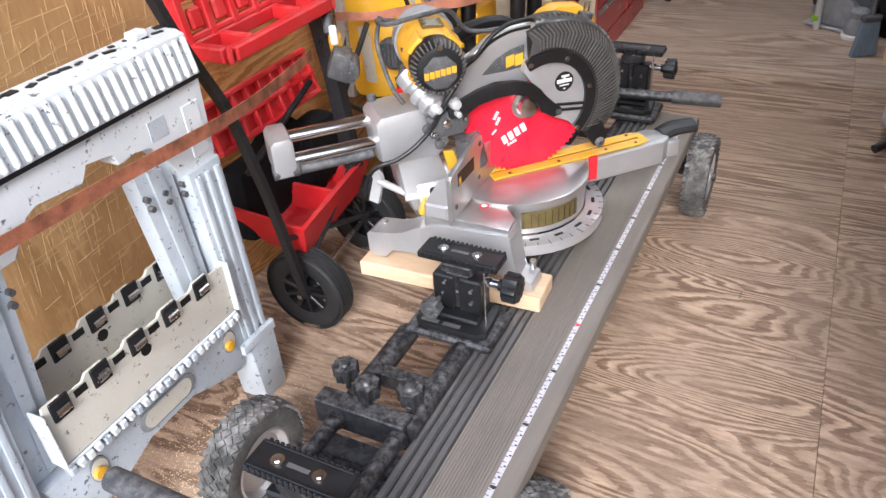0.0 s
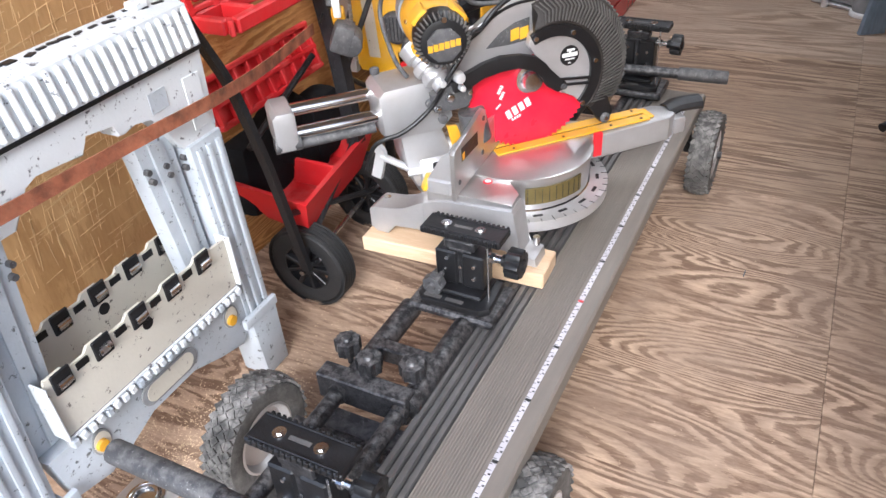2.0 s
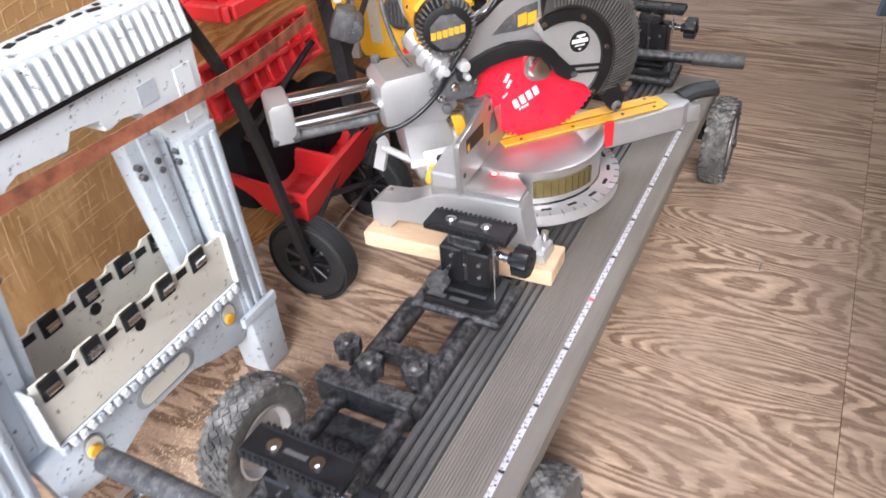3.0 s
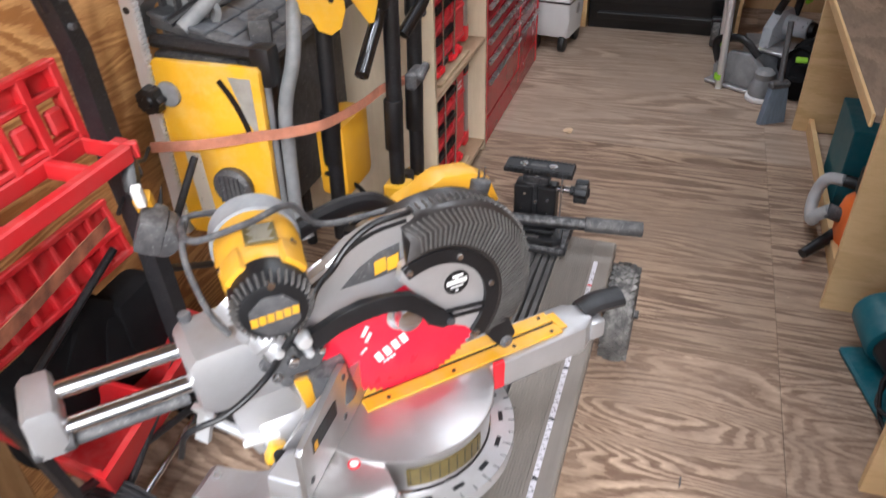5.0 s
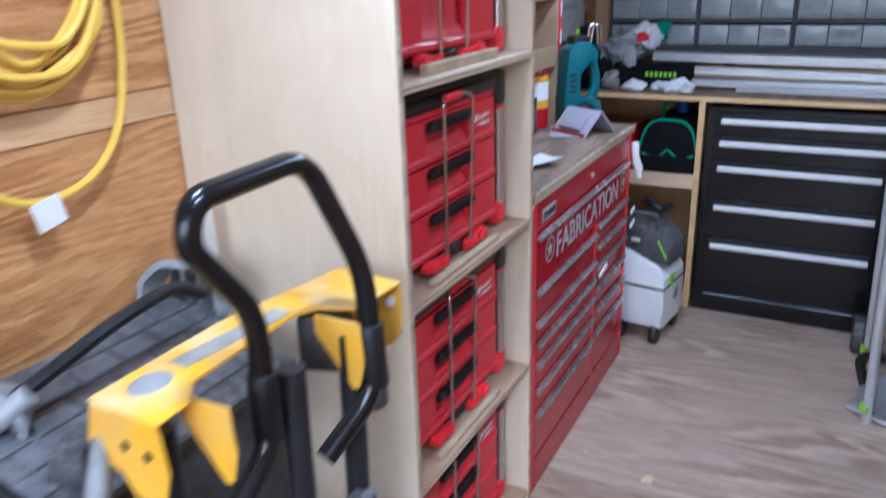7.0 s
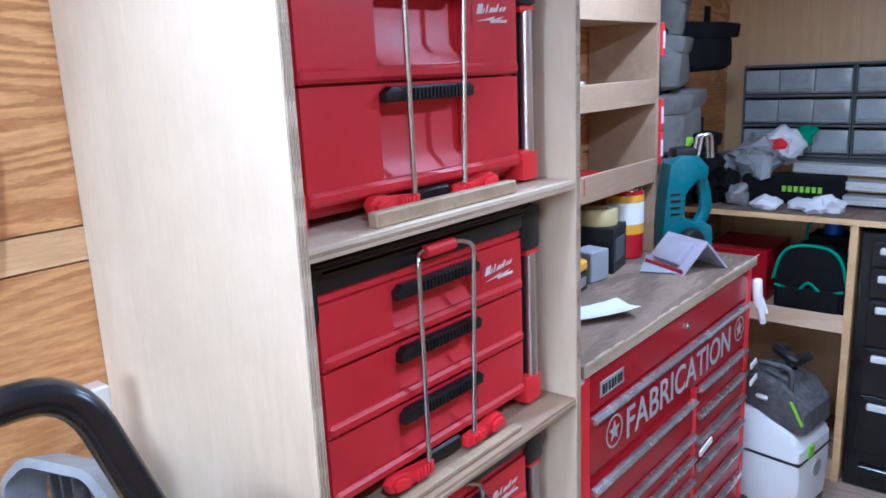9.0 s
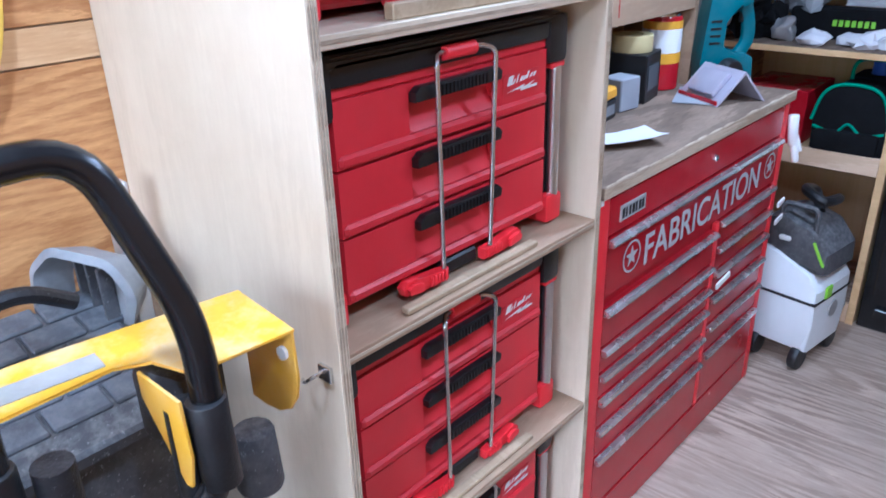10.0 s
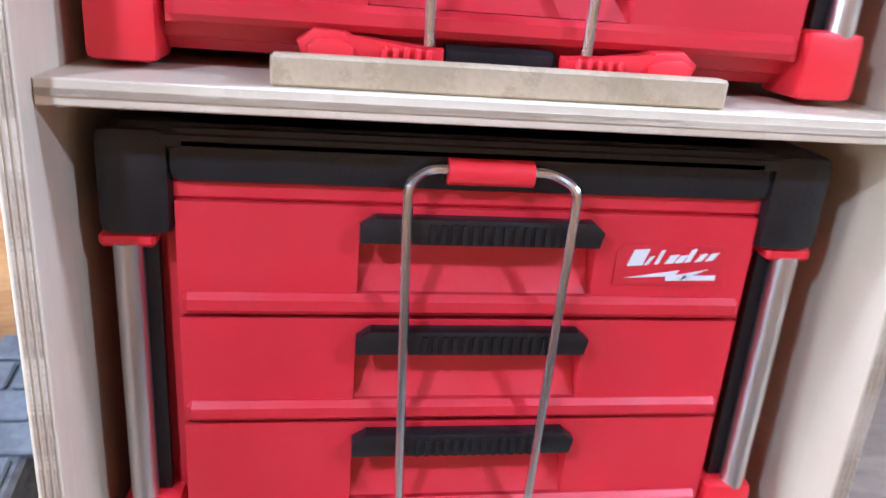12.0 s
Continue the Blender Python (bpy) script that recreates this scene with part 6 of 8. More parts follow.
# hinge bar full of chipped lugs
for k in range(24):
    y = 0.492 + k * 0.0203
    bm = bmesh.new()
    box(bm, (RX + 0.021, y, 0.264 + 0.002 * (k % 2)), (0.016, 0.0155, 0.019), 0.003, Matrix.Rotation(0.25 * (k % 2), 4, "X"))
    on_stand("hinge_lug", bm, M_WHITEPAINT if k % 4 else M_GREYPLASTIC, cross)
# grey bar stands for the shadow between the lugs
on_stand("hinge_shadow_bar", made(slab, RX + 0.004, RX + 0.018, 0.485, 0.97, 0.252, 0.274, 0.002), M_MIDGREY, cross)
# two cream clip panels, one behind the other
for x, y0, y1, z0, z1 in ((RX + 0.018, 0.487, 0.965, 0.28, 0.4), (RX - 0.1, 0.5, 0.955, 0.28, 0.41)):
    wavy = [(y0, z0), (y1, z0), (y1, z1)]
    n = 10
    for k in range(n):
        b = y1 - (k + 0.1) * (y1 - y0) / n
        c = y1 - (k + 0.9) * (y1 - y0) / n
        wavy += [(b, z1 + (0.018 if k % 2 else 0.006)), (c, z1 + (0.018 if k % 2 else 0.006))]
    wavy += [(y0, z1)]
    pan = on_stand("clip_panel", wall_plate(wavy, x - 0.006, x, 0.001), M_CREAM, None, "chipped cream panel edged with steel clips")
    on_stand("end_flange", made(slab, x - 0.03, x + 0.012, y1 + 0.001, y1 + 0.007, z0, z1 + 0.01, 0.002), M_WHITEPAINT, pan)
    on_stand("end_flange", made(slab, x - 0.03, x + 0.012, y0 - 0.007, y0 - 0.001, z0, z1 + 0.01, 0.002), M_WHITEPAINT, pan)
    on_stand("lower_flange", made(slab, x - 0.0, x + 0.006, y0, y1, z0 - 0.005, z0 - 0.0005, 0.001), M_WHITEPAINT, pan)
    on_stand("hole", made(rod, (x - 0.0002, 0.72, z0 + 0.085), (x + 0.001, 0.72, z0 + 0.085), 0.013, 20), M_BLACK, pan)
    for k in range(5):
        y = y0 + 0.035 + k * 0.092
        bm = bmesh.new()
        box(bm, (x + 0.003, y, z1 - 0.003), (0.006, 0.042, 0.046), 0.004)
        clip = on_stand("clip", bm, M_BLACK, pan, "dark spring clip with steel pin")
        bm = bmesh.new()
        rod(bm, (x + 0.008, y - 0.014, z1 - 0.006), (x + 0.008, y + 0.014, z1 - 0.006), 0.0075, 12)
        box(bm, (x + 0.007, y, z1 - 0.014), (0.003, 0.02, 0.008), 0.001)
        on_stand("clip_pin", bm, M_STEEL, clip)
        if k < 4:
            bm = bmesh.new()
            slab(bm, x, x + 0.002, y + 0.032, y + 0.06, z1 - 0.012, z1 + 0.004, 0.0005)
            on_stand("slot", bm, M_BLACK, pan)

# scored lines and nail holes on the near wall sheet
score = bmesh.new()
for k in range(900):
    y, z, n = random.uniform(0.25, 1.33), random.triangular(0.22, 1.35, 0.5), random.uniform(0.02, 0.22) ** 1.25
    a = random.choice((0.12, 0.05, 1.45, 1.52)) + random.uniform(-0.1, 0.1)
    box(score, (LEFT + 0.0006, y, z), (0.0008, n, random.uniform(0.0005, 0.0014)), 0, Matrix.Rotation(a, 4, "X"))
lines = part("score_lines", score, M_SCORE, west, "pale knife scores across the plywood", False)
lines["kind"] = "stuff"
for y, z in ((0.72, 0.52), (0.86, 0.62), (0.6, 0.47), (1.15, 0.95), (0.95, 1.02), (0.5, 0.63)):
    part("knot_hole", made(rod, (LEFT + 0.0002, y, z), (LEFT + 0.001, y, z), 0.006, 10), M_BLACK, west)

# ---- anchor ring in the floor ----
anchor = thing("tie_down_anchor", (-1.035, 0.58, FLOOR), "dull steel tie-down plate screwed to the floor", "anchor")
bm = bmesh.new()
prism(bm, [(-0.055, -0.06), (0.055, -0.06), (0.062, -0.053), (0.062, 0.053), (0.055, 0.06), (-0.055, 0.06), (-0.062, 0.053), (-0.062, -0.053)], 0.004, None, 0.001)
part("plate", bm, M_ALU, anchor)
part("cup", made(lathe, [(0.04, 0.004), (0.042, 0.008), (0.036, 0.009), (0.03, 0.0045), (0.003, 0.0045)], None, 28), M_STEEL, anchor)
part("ring", made(sweep, [(0.026 * math.cos(a * 0.2618), 0.026 * math.sin(a * 0.2618), 0.01) for a in range(24)], ring(0.004, 8), (0, 0, 1), True), M_STEEL, anchor)
for sx in (-1, 1):
    for sy in (-1, 1):
        part("screw", made(rod, (sx * 0.047, sy * 0.046, 0.004), (sx * 0.047, sy * 0.046, 0.007), 0.007, 12), M_STEEL, anchor)

# ---- red tray cart leaning at the wall ----
rc = thing("red_tray_cart", (-1.15, 1.45, FLOOR), "folded black hand cart with dusty red plastic trays", "hand cart")


def on_rc(name, bm, material, parent=None, label=""):
    return part(name, local(bm, rc), material, parent or rc, label)


# upper tray: flat rim with openings and a ribbed back board
ty0, ty1, tz = 1.235, 1.672, 0.775
bm = bmesh.new()
for x0, x1, y0, y1 in ((-1.255, -1.22, ty0, ty1), (-1.13, -1.105, ty0 + 0.025, ty1 - 0.025), (-1.2205, -1.1295, ty0, ty0 + 0.028), (-1.2205, -1.1295, ty1 - 0.028, ty1), (-1.2205, -1.1295, ty0 + 0.1, ty0 + 0.12), (-1.2205, -1.1295, ty1 - 0.13, ty1 - 0.11)):
    slab(bm, x0, x1, y0, y1, tz - 0.03, tz + 0.006, 0.004)
for y in (ty0 + 0.016, ty1 - 0.016):
    box(bm, (-1.122, y, tz - 0.012), (0.035, 0.014, 0.036), 0.003, Matrix.Rotation(radians(40 if y > 1.4 else -40), 4, "Z"))
upper = on_rc("upper_tray", bm, M_TRAY, None, "dusty red tray rim")
back = bmesh.new()
LEANB = Matrix.Translation((-1.235, 0, tz)) @ Matrix.Rotation(radians(-9), 4, "Y")
for k in range(6):
    y = ty0 + 0.012 + k * (ty1 - ty0 - 0.024) / 5
    box(back, (0, y, 0.075), (0.03, 0.022, 0.15), 0.003)
for z in (0.012, 0.1, 0.148):
    box(back, (0, (ty0 + ty1) / 2, z), (0.028, ty1 - ty0, 0.014), 0.003)
for k in range(5):
    y = ty0 + 0.055 + k * (ty1 - ty0 - 0.024) / 5
    box(back, (-0.008, y, 0.125), (0.006, 0.07, 0.045), 0.002)
    box(back, (0.004, y, 0.05), (0.018, 0.04, 0.05), 0.006)
back.transform(LEANB)
on_rc("back_board", back, M_TRAY, upper, "ribbed red back board")
# second tray board, leaning
bm = bmesh.new()
for z in (0.0, 0.055, 0.12):
    box(bm, (0, 1.46, z), (0.02, 0.44, 0.014), 0.003)
for k in range(9):
    box(bm, (0, 1.25 + k * 0.0525, 0.06), (0.018, 0.012, 0.12), 0.002)
box(bm, (-0.012, 1.46, 0.06), (0.004, 0.44, 0.12), 0.001)
bm.transform(Matrix.Translation((-1.215, 0, 0.5)) @ Matrix.Rotation(radians(-17), 4, "Y"))
on_rc("middle_board", bm, M_TRAY, None, "ribbed red middle board")
# lower bin with sloping sides
bm = bmesh.new()
lo = [(-1.2, 1.34), (-1.08, 1.32), (-1.13, 1.64), (-1.22, 1.66)]
hi = [(-1.3, 1.3), (-1.035, 1.275), (-1.1, 1.7), (-1.3, 1.73)]
vl = [bm.verts.new((x, y, 0.215)) for x, y in lo]
vh = [bm.verts.new((x, y, 0.31)) for x, y in hi]
vo = [bm.verts.new((x + (0.018 if x > -1.2 else -0.01), y + (0.016 if y > 1.5 else -0.016), 0.312)) for x, y in hi]
vb = [bm.verts.new((x + (0.018 if x > -1.2 else -0.01), y + (0.016 if y > 1.5 else -0.016), 0.19)) for x, y in lo]
bm.faces.new(vl)
bm.faces.new(vb[::-1])
for i in range(4):
    j = (i + 1) % 4
    bm.faces.new((vl[i], vl[j], vh[j], vh[i]))
    bm.faces.new((vh[i], vh[j], vo[j], vo[i]))
    bm.faces.new((vo[i], vo[j], vb[j], vb[i]))
low_bin = on_rc("lower_bin", bm, M_TRAY, None, "dusty red sloping bin")
on_rc("bin_divider", made(box, (-1.165, 1.48, 0.26), (0.17, 0.012, 0.08), 0.003), M_TRAY, low_bin)
# black frame
bm = bmesh.new()
sweep(bm, rounded([(-1.16, 1.02, 1.18), (-1.09, 1.08, 0.86), (-1.055, 1.135, 0.69), (-1.05, 1.19, 0.457), (-1.045, 1.25, 0.11)], 0.05), rect(0.018, 0.022), (1, 0, 0))
on_rc("front_leg", bm, M_BLACKMETAL)
bm = bmesh.new()
tube(bm, rounded([(-1.19, 1.18, 1.255), (-1.19, 1.62, 1.24), (-1.195, 1.69, 1.19), (-1.19, 1.635, 1.09), (-1.19, 1.645, 1.03)], 0.06, 6), 0.0165, 12)
on_rc("handle", bm, M_BLACK, None, "black foam-covered handle bar")
bm = bmesh.new()
sweep(bm, [(-1.19, 1.64, 1.075), (-1.185, 1.665, 0.95), (-1.175, 1.665, 0.75), (-1.13, 1.645, 0.56), (-1.09, 1.62, 0.3)], rect(0.036, 0.042), (1, 0, 0))
on_rc("rear_bar", bm, M_BLACKMETAL)
for z in (1.0, 1.05):
    on_rc("bar_bolt", made(rod, (-1.168, 1.65, z), (-1.156, 1.65, z), 0.006, 10), M_DARKGREY)
for p, q in (((-1.055, 1.22, 0.3), (-1.1, 1.68, 0.1)), ((-1.09, 1.62, 0.32), (-1.05, 1.24, 0.14)), ((-1.045, 1.25, 0.13), (-1.03, 1.31, 0.09)), ((-1.12, 1.66, 0.5), (-1.14, 1.86, 0.64)), ((-1.12, 1.66, 0.48), (-1.15, 1.84, 0.36)), ((-1.2, 1.3, 0.42), (-1.18, 1.6, 0.56))):
    on_rc("strut", made(rod, p, q, 0.0085, 10), M_BLACKMETAL)
on_rc("axle", made(rod, (-1.07, 1.25, 0.09), (-1.115, 1.7, 0.09), 0.0075, 10), M_STEEL)
wheel(rc, Vector((-1.07, 1.3, 0.09)) - rc.location, 0.122, 0.058, "y", 9, M_BLACK, "ring")
wheel(rc, Vector((-1.115, 1.69, 0.09)) - rc.location, 0.122, 0.058, "y", 9, M_BLACK, "ring")
# near-black heap that stands for dark clutter and shade behind the bin
heap = bmesh.new()
for k in range(5):
    box(heap, (-1.27 + 0.01 * k, 1.4 + 0.06 * k, 0.3 + 0.03 * (k % 3)), (0.09, 0.2, 0.22 - 0.02 * k), 0.03, Matrix.Rotation(0.4 * k, 4, "X"), 2)
tagged(part("folded_tarp", heap, M_FABRIC), "near-black heap standing for dark clutter and shade behind the red bin", "tarpaulin")

# ---- straps ----
s1 = bmesh.new()
sweep(s1, smooth([(-1.015, 0.22, 0.735), (-1.008, 0.541, 0.724), (-1.006, 0.8, 0.715), (-1.01, 1.04, 0.7), (-1.06, 1.25, 0.672), (-1.12, 1.47, 0.652), (-1.14, 1.57, 0.648)]), rect(0.0025, 0.028), (0, 0, 1))
tagged(part("load_strap", s1, M_STRAPDARK), "mottled brown webbing strap pulled across the stand", "strap")
s2 = bmesh.new()
sweep(s2, smooth([(-1.235, 1.84, 0.661), (-1.14, 1.905, 0.65), (-1.02, 1.932, 0.672), (-0.95, 1.945, 0.684), (-0.9, 2.03, 0.672), (-0.87, 2.17, 0.662), (-0.85, 2.28, 0.665), (-0.805, 2.345, 0.668)]), rect(0.002, 0.025), (0, 0, 1))
tagged(part("load_strap", s2, M_STRAP), "faded orange webbing strap round the table saw", "strap")
hook = bmesh.new()
tube(hook, smooth([(-1.14, 1.6, 0.65), (-1.17, 1.68, 0.67), (-1.18, 1.73, 0.66), (-1.2, 1.75, 0.675), (-1.215, 1.79, 0.66), (-1.235, 1.835, 0.663)]), 0.0045, 8)
tagged(part("strap_hook", hook, M_BLACKMETAL), "twisted black wire hook joining the straps", "hook")
rat = thing("ratchet_buckle", (-1.08, 1.61, 0.62), "dark ratchet buckle with yellow lever on the strap", "buckle", turn=30)
part("body", made(box, (0, 0, 0), (0.055, 0.09, 0.075), 0.014, Matrix.Rotation(0.4, 4, "Y"), 2), M_DARKGREY, rat)
part("drum", made(rod, (0.02, -0.04, -0.015), (0.02, 0.045, -0.015), 0.032, 20, None, 0.006), M_DARKGREY, rat)
part("lever", made(box, (-0.006, 0.03, 0.045), (0.035, 0.03, 0.05), 0.008, Matrix.Rotation(0.5, 4, "X"), 2), M_YELLOW, rat)
part("grip", made(box, (-0.02, 0.045, 0.1), (0.03, 0.035, 0.075), 0.01, Matrix.Rotation(-0.5, 4, "X"), 2), M_BLACK, rat)
part("tag", made(box, (-0.006, 0.0, 0.075), (0.02, 0.022, 0.05), 0.005, Matrix.Rotation(0.35, 4, "X"), 2), M_WHITE, rat)
part("spike", made(rod, (0.01, 0.06, 0.0), (0.015, 0.115, 0.03), 0.008, 10, 0.001), M_BLACK, rat)
buck = thing("cam_buckle", (-0.795, 2.35, 0.67), "dull steel cam buckle on the orange strap", "buckle")
part("frame", made(box, (0, 0, 0), (0.03, 0.075, 0.045), 0.006), M_DARKGREY, buck)
part("lever", made(box, (0.02, 0.01, 0.014), (0.02, 0.06, 0.02), 0.004, Matrix.Rotation(0.3, 4, "X")), M_DARKGREY, buck)

# ---- folded table saw on its wheeled stand ----
ts = thing("folded_table_saw", (-1.08, 2.25, FLOOR), "yellow and black jobsite table saw folded upright", "table saw")


def on_ts(name, bm, material, parent=None, label=""):
    return part(name, local(bm, ts), material, parent or ts, label)


PY = 1.965
FY = Matrix.Translation((0, PY, 0)) @ FACE_Y  # outline in x, z; drawn out towards the camera
panel = [(-1.262, 0.822), (-1.005, 0.825), (-0.998, 0.815), (-1.005, 0.42), (-1.02, 0.395), (-1.2, 0.37), (-1.255, 0.37), (-1.268, 0.39), (-1.27, 0.815)]
yp = on_ts("side_panel", made(prism, panel, 0.02, FY, 0.006), M_YELLOWSTEEL, None, "yellow plastic side panel")
slot = [*arc(0.3, 8, 38, 10, -1.33, 0.61), *arc(0.285, 38, 8, 10, -1.33, 0.61)]
on_ts("curved_slot", made(prism, slot, 0.003, FY @ Matrix.Translation((0, 0, 0.0185))), M_BLACK, yp)
bulge = [*arc(0.33, 0, 42, 10, -1.33, 0.6), *arc(0.255, 42, 0, 10, -1.33, 0.6)]
on_ts("raised_rib", made(prism, bulge, 0.008, FY @ Matrix.Translation((0, 0, 0.0095)), 0.003), M_YELLOWSTEEL, yp)
on_ts("label", made(prism, [(-1.075, 0.8), (-1.02, 0.8), (-1.02, 0.66), (-1.045, 0.7)], 0.002, FY @ Matrix.Translation((0, 0, 0.019))), M_LABELGREY, yp)
on_ts("white_label", made(prism, [(-1.23, 0.6), (-1.19, 0.6), (-1.18, 0.42), (-1.22, 0.42)], 0.002, FY @ Matrix.Translation((0, 0, 0.019))), M_CREAM, yp)
crank = bmesh.new()
lathe(crank, [(0.045, 0.02), (0.05, 0.03), (0.05, 0.042), (0.04, 0.05), (0.012, 0.05)], FY @ Matrix.Translation((-1.105, 0.53, 0)), 28)
for k in range(5):
    box(crank, FY @ Vector((-1.13 + 0.0125 * k, 0.53, 0.052)), (0.004, 0.006, 0.07), 0.001)
on_ts("height_wheel", crank, M_DARKGREY, None, "ribbed dark hand wheel")
on_ts("wheel_grip", made(rod, FY @ Vector((-1.06, 0.5, 0.05)), FY @ Vector((-1.045, 0.48, 0.1)), 0.014, 14, None, 0.004), M_DARKGREY)
on_ts("paddle_switch", made(prism, [(-1.1, 0.42), (-1.06, 0.435), (-1.035, 0.41), (-1.05, 0.38), (-1.09, 0.39)], 0.03, FY @ Matrix.Translation((0, 0, 0.02)), 0.006), M_REDBRIGHT, None, "red paddle switch")
on_ts("switch_box", made(prism, [(-1.12, 0.45), (-1.04, 0.46), (-1.02, 0.37), (-1.11, 0.36)], 0.02, FY @ Matrix.Translation((0, 0, 0.0)), 0.004), M_BLACK)
# front rack rail with its teeth, and the second rail at the birch panel
rail = on_ts("rack_rail", made(slab, -1.305, -1.272, 1.938, 1.962, 0.36, 1.053, 0.003), M_ALUBRIGHT, None, "bright toothed fence rail")
for k in range(56):
    on_ts("tooth", made(slab, -1.2718, -1.266, 1.94, 1.955, 0.4 + k * 0.0115, 0.406 + k * 0.0115), M_ALUBRIGHT, rail)
bm = bmesh.new()
star_knob(bm, (-1.27, 1.938, 0.735), 0.03, 0.03, Matrix.Rotation(radians(90), 4, "X"))
on_ts("rail_knob", bm, M_BLACK)
on_ts("knob_boss", made(rod, (-1.235, 1.95, 0.745), (-1.235, 1.935, 0.745), 0.03, 20, None, 0.004), M_MIDGREY)
on_ts("rail_hole", made(rod, (-1.288, 1.938, 0.93), (-1.288, 1.9365, 0.93), 0.008, 14), M_BLACK, rail)
rail2 = on_ts("rack_rail", made(slab, -1.285, -1.25, 2.56, 2.59, 0.4, 1.07, 0.003), M_ALUBRIGHT)
# grey body with ribbed plates
on_ts("body", made(slab, -1.3, -1.07, 1.99, 2.52, 0.36, 0.82, 0.02, 2), M_DARKGREY, None, "dusty dark grey saw body")
for dy, dz, dx in ((0.0, 0.0, 0.0), (0.44, 0.035, 0.0)):
    bm = bmesh.new()
    rib = rounded([(-1.33 + dx, 2.03 + dy, 0.84 + dz), (-1.322 + dx, 2.035 + dy, 0.91 + dz), (-1.285 + dx, 2.05 + dy, 0.945 + dz), (-1.2 + dx, 2.09 + dy, 0.935 + dz), (-1.175 + dx, 2.1 + dy, 0.9 + dz), (-1.205 + dx, 2.1 + dy, 0.85 + dz)], 0.012)
    sweep(bm, rib, rect(0.014, 0.06), (0, 1, 0))
    cast = on_ts("bracket_casting", bm, M_MIDGREY, None, "dusty grey angular casting")
    web = [(-1.325 + dx, 0.82 + dz), (-1.318 + dx, 0.905 + dz), (-1.282 + dx, 0.938 + dz), (-1.205 + dx, 0.93 + dz), (-1.182 + dx, 0.9 + dz), (-1.2 + dx, 0.82 + dz)]
    on_ts("casting_web", made(prism, web, 0.008, Matrix.Translation((0, 2.09 + dy, 0)) @ FACE_Y, 0.001), M_MIDGREY, cast)
    for k in range(3):
        on_ts("casting_rib", made(slab, -1.3 + dx + k * 0.04, -1.292 + dx + k * 0.04, 2.06 + dy, 2.081 + dy, 0.84 + dz, 0.93 + dz, 0.001), M_DARKGREY, cast)
on_ts("round_bar", made(rod, (-1.22, 2.02, 0.87), (-1.16, 2.1, 0.935), 0.017, 14), M_MIDGREY)
tile = on_ts("ribbed_plate", made(box, (-1.16, 2.27, 0.845), (0.3, 0.5, 0.03), 0.006, Matrix.Rotation(radians(14), 4, "Y")), M_DARKGREY)
for i in range(5):
    for k in range(6):
        bm = bmesh.new()
        box(bm, (-1.283 + i * 0.05, 2.055 + k * 0.083 + 0.04 * (i % 2), 0.892 - i * 0.0125), (0.046, 0.078, 0.012), 0.003, Matrix.Rotation(radians(14), 4, "Y"))
        on_ts("plate_rib", bm, M_CASTGREY, tile)
bm = bmesh.new()
tube(bm, rounded([(-1.29, 2.0, 0.845), (-1.0, 1.995, 0.835)], 0.02), 0.016, 10)
on_ts("top_bar", bm, M_BLACKMETAL)
bm = bmesh.new()
box(bm, (-1.0, 1.985, 0.82), (0.05, 0.05, 0.09), 0.012, None, 2)
on_ts("corner_joint", bm, M_BLACK)
bm = bmesh.new()
tube(bm, rounded([(-1.25, 2.02, 0.88), (-1.18, 2.1, 0.93), (-1.15, 2.25, 0.985), (-1.15, 2.38, 1.0), (-1.15, 2.44, 0.96)], 0.04), 0.012, 10)
on_ts("bent_bar", bm, M_BLACKMETAL)
bm = bmesh.new()
box(bm, (-1.07, 2.1, 0.86), (0.05, 0.09, 0.06), 0.01, Matrix.Rotation(0.5, 4, "Z"), 2)
for k in range(5):
    box(bm, (-1.045, 2.075 + 0.01 * k, 0.885), (0.03, 0.004, 0.016), 0.001, Matrix.Rotation(0.5, 4, "Z"))
on_ts("vent_grille", bm, M_DARKGREY)
bm = bmesh.new()
tube(bm, rounded([(-0.955, 2.09, 0.985), (-0.955, 2.06, 0.93), (-0.945, 2.015, 0.83), (-0.98, 2.0, 0.72), (-0.99, 2.0, 0.44), (-0.955, 1.98, 0.38)], 0.05), 0.0165, 12)
on_ts("frame_tube", bm, M_MIDGREY, None, "scuffed grey frame tube")
on_ts("frame_tube", made(rod, (-1.015, 1.985, 0.82), (-1.02, 1.98, 0.36), 0.018, 12), M_MIDGREY)
# yellow stand channel
bm = bmesh.new()
prism(bm, [(-0.965, 2.06), (-0.835, 2.05), (-0.84, 2.11), (-0.875, 2.15), (-0.88, 2.37), (-0.86, 2.405), (-0.805, 2.42), (-0.795, 2.545), (-0.93, 2.56), (-0.97, 2.3)], 0.004, Matrix.Translation((0, 0, 0.998)), 0.001)
chan = on_ts("yellow_channel", bm, M_YELLOWSTEEL, None, "folded yellow sheet-steel channel")
bm = bmesh.new()
prism(bm, [(-0.955, 1.0), (-0.84, 1.0), (-0.832, 0.93), (-0.845, 0.89), (-0.87, 0.873), (-0.9, 0.88), (-0.915, 0.91), (-0.965, 0.925), (-0.97, 0.95)], 0.004, Matrix.Translation((0, 2.058, 0)) @ FACE_Y, 0.001)
on_ts("end_tab", bm, M_YELLOWSTEEL, chan)
for x, z in ((-0.9, 0.955), (-0.862, 0.95)):
    on_ts("tab_hole", made(rod, (x, 2.053, z), (x, 2.0515, z), 0.007, 12), M_BLACK, chan)
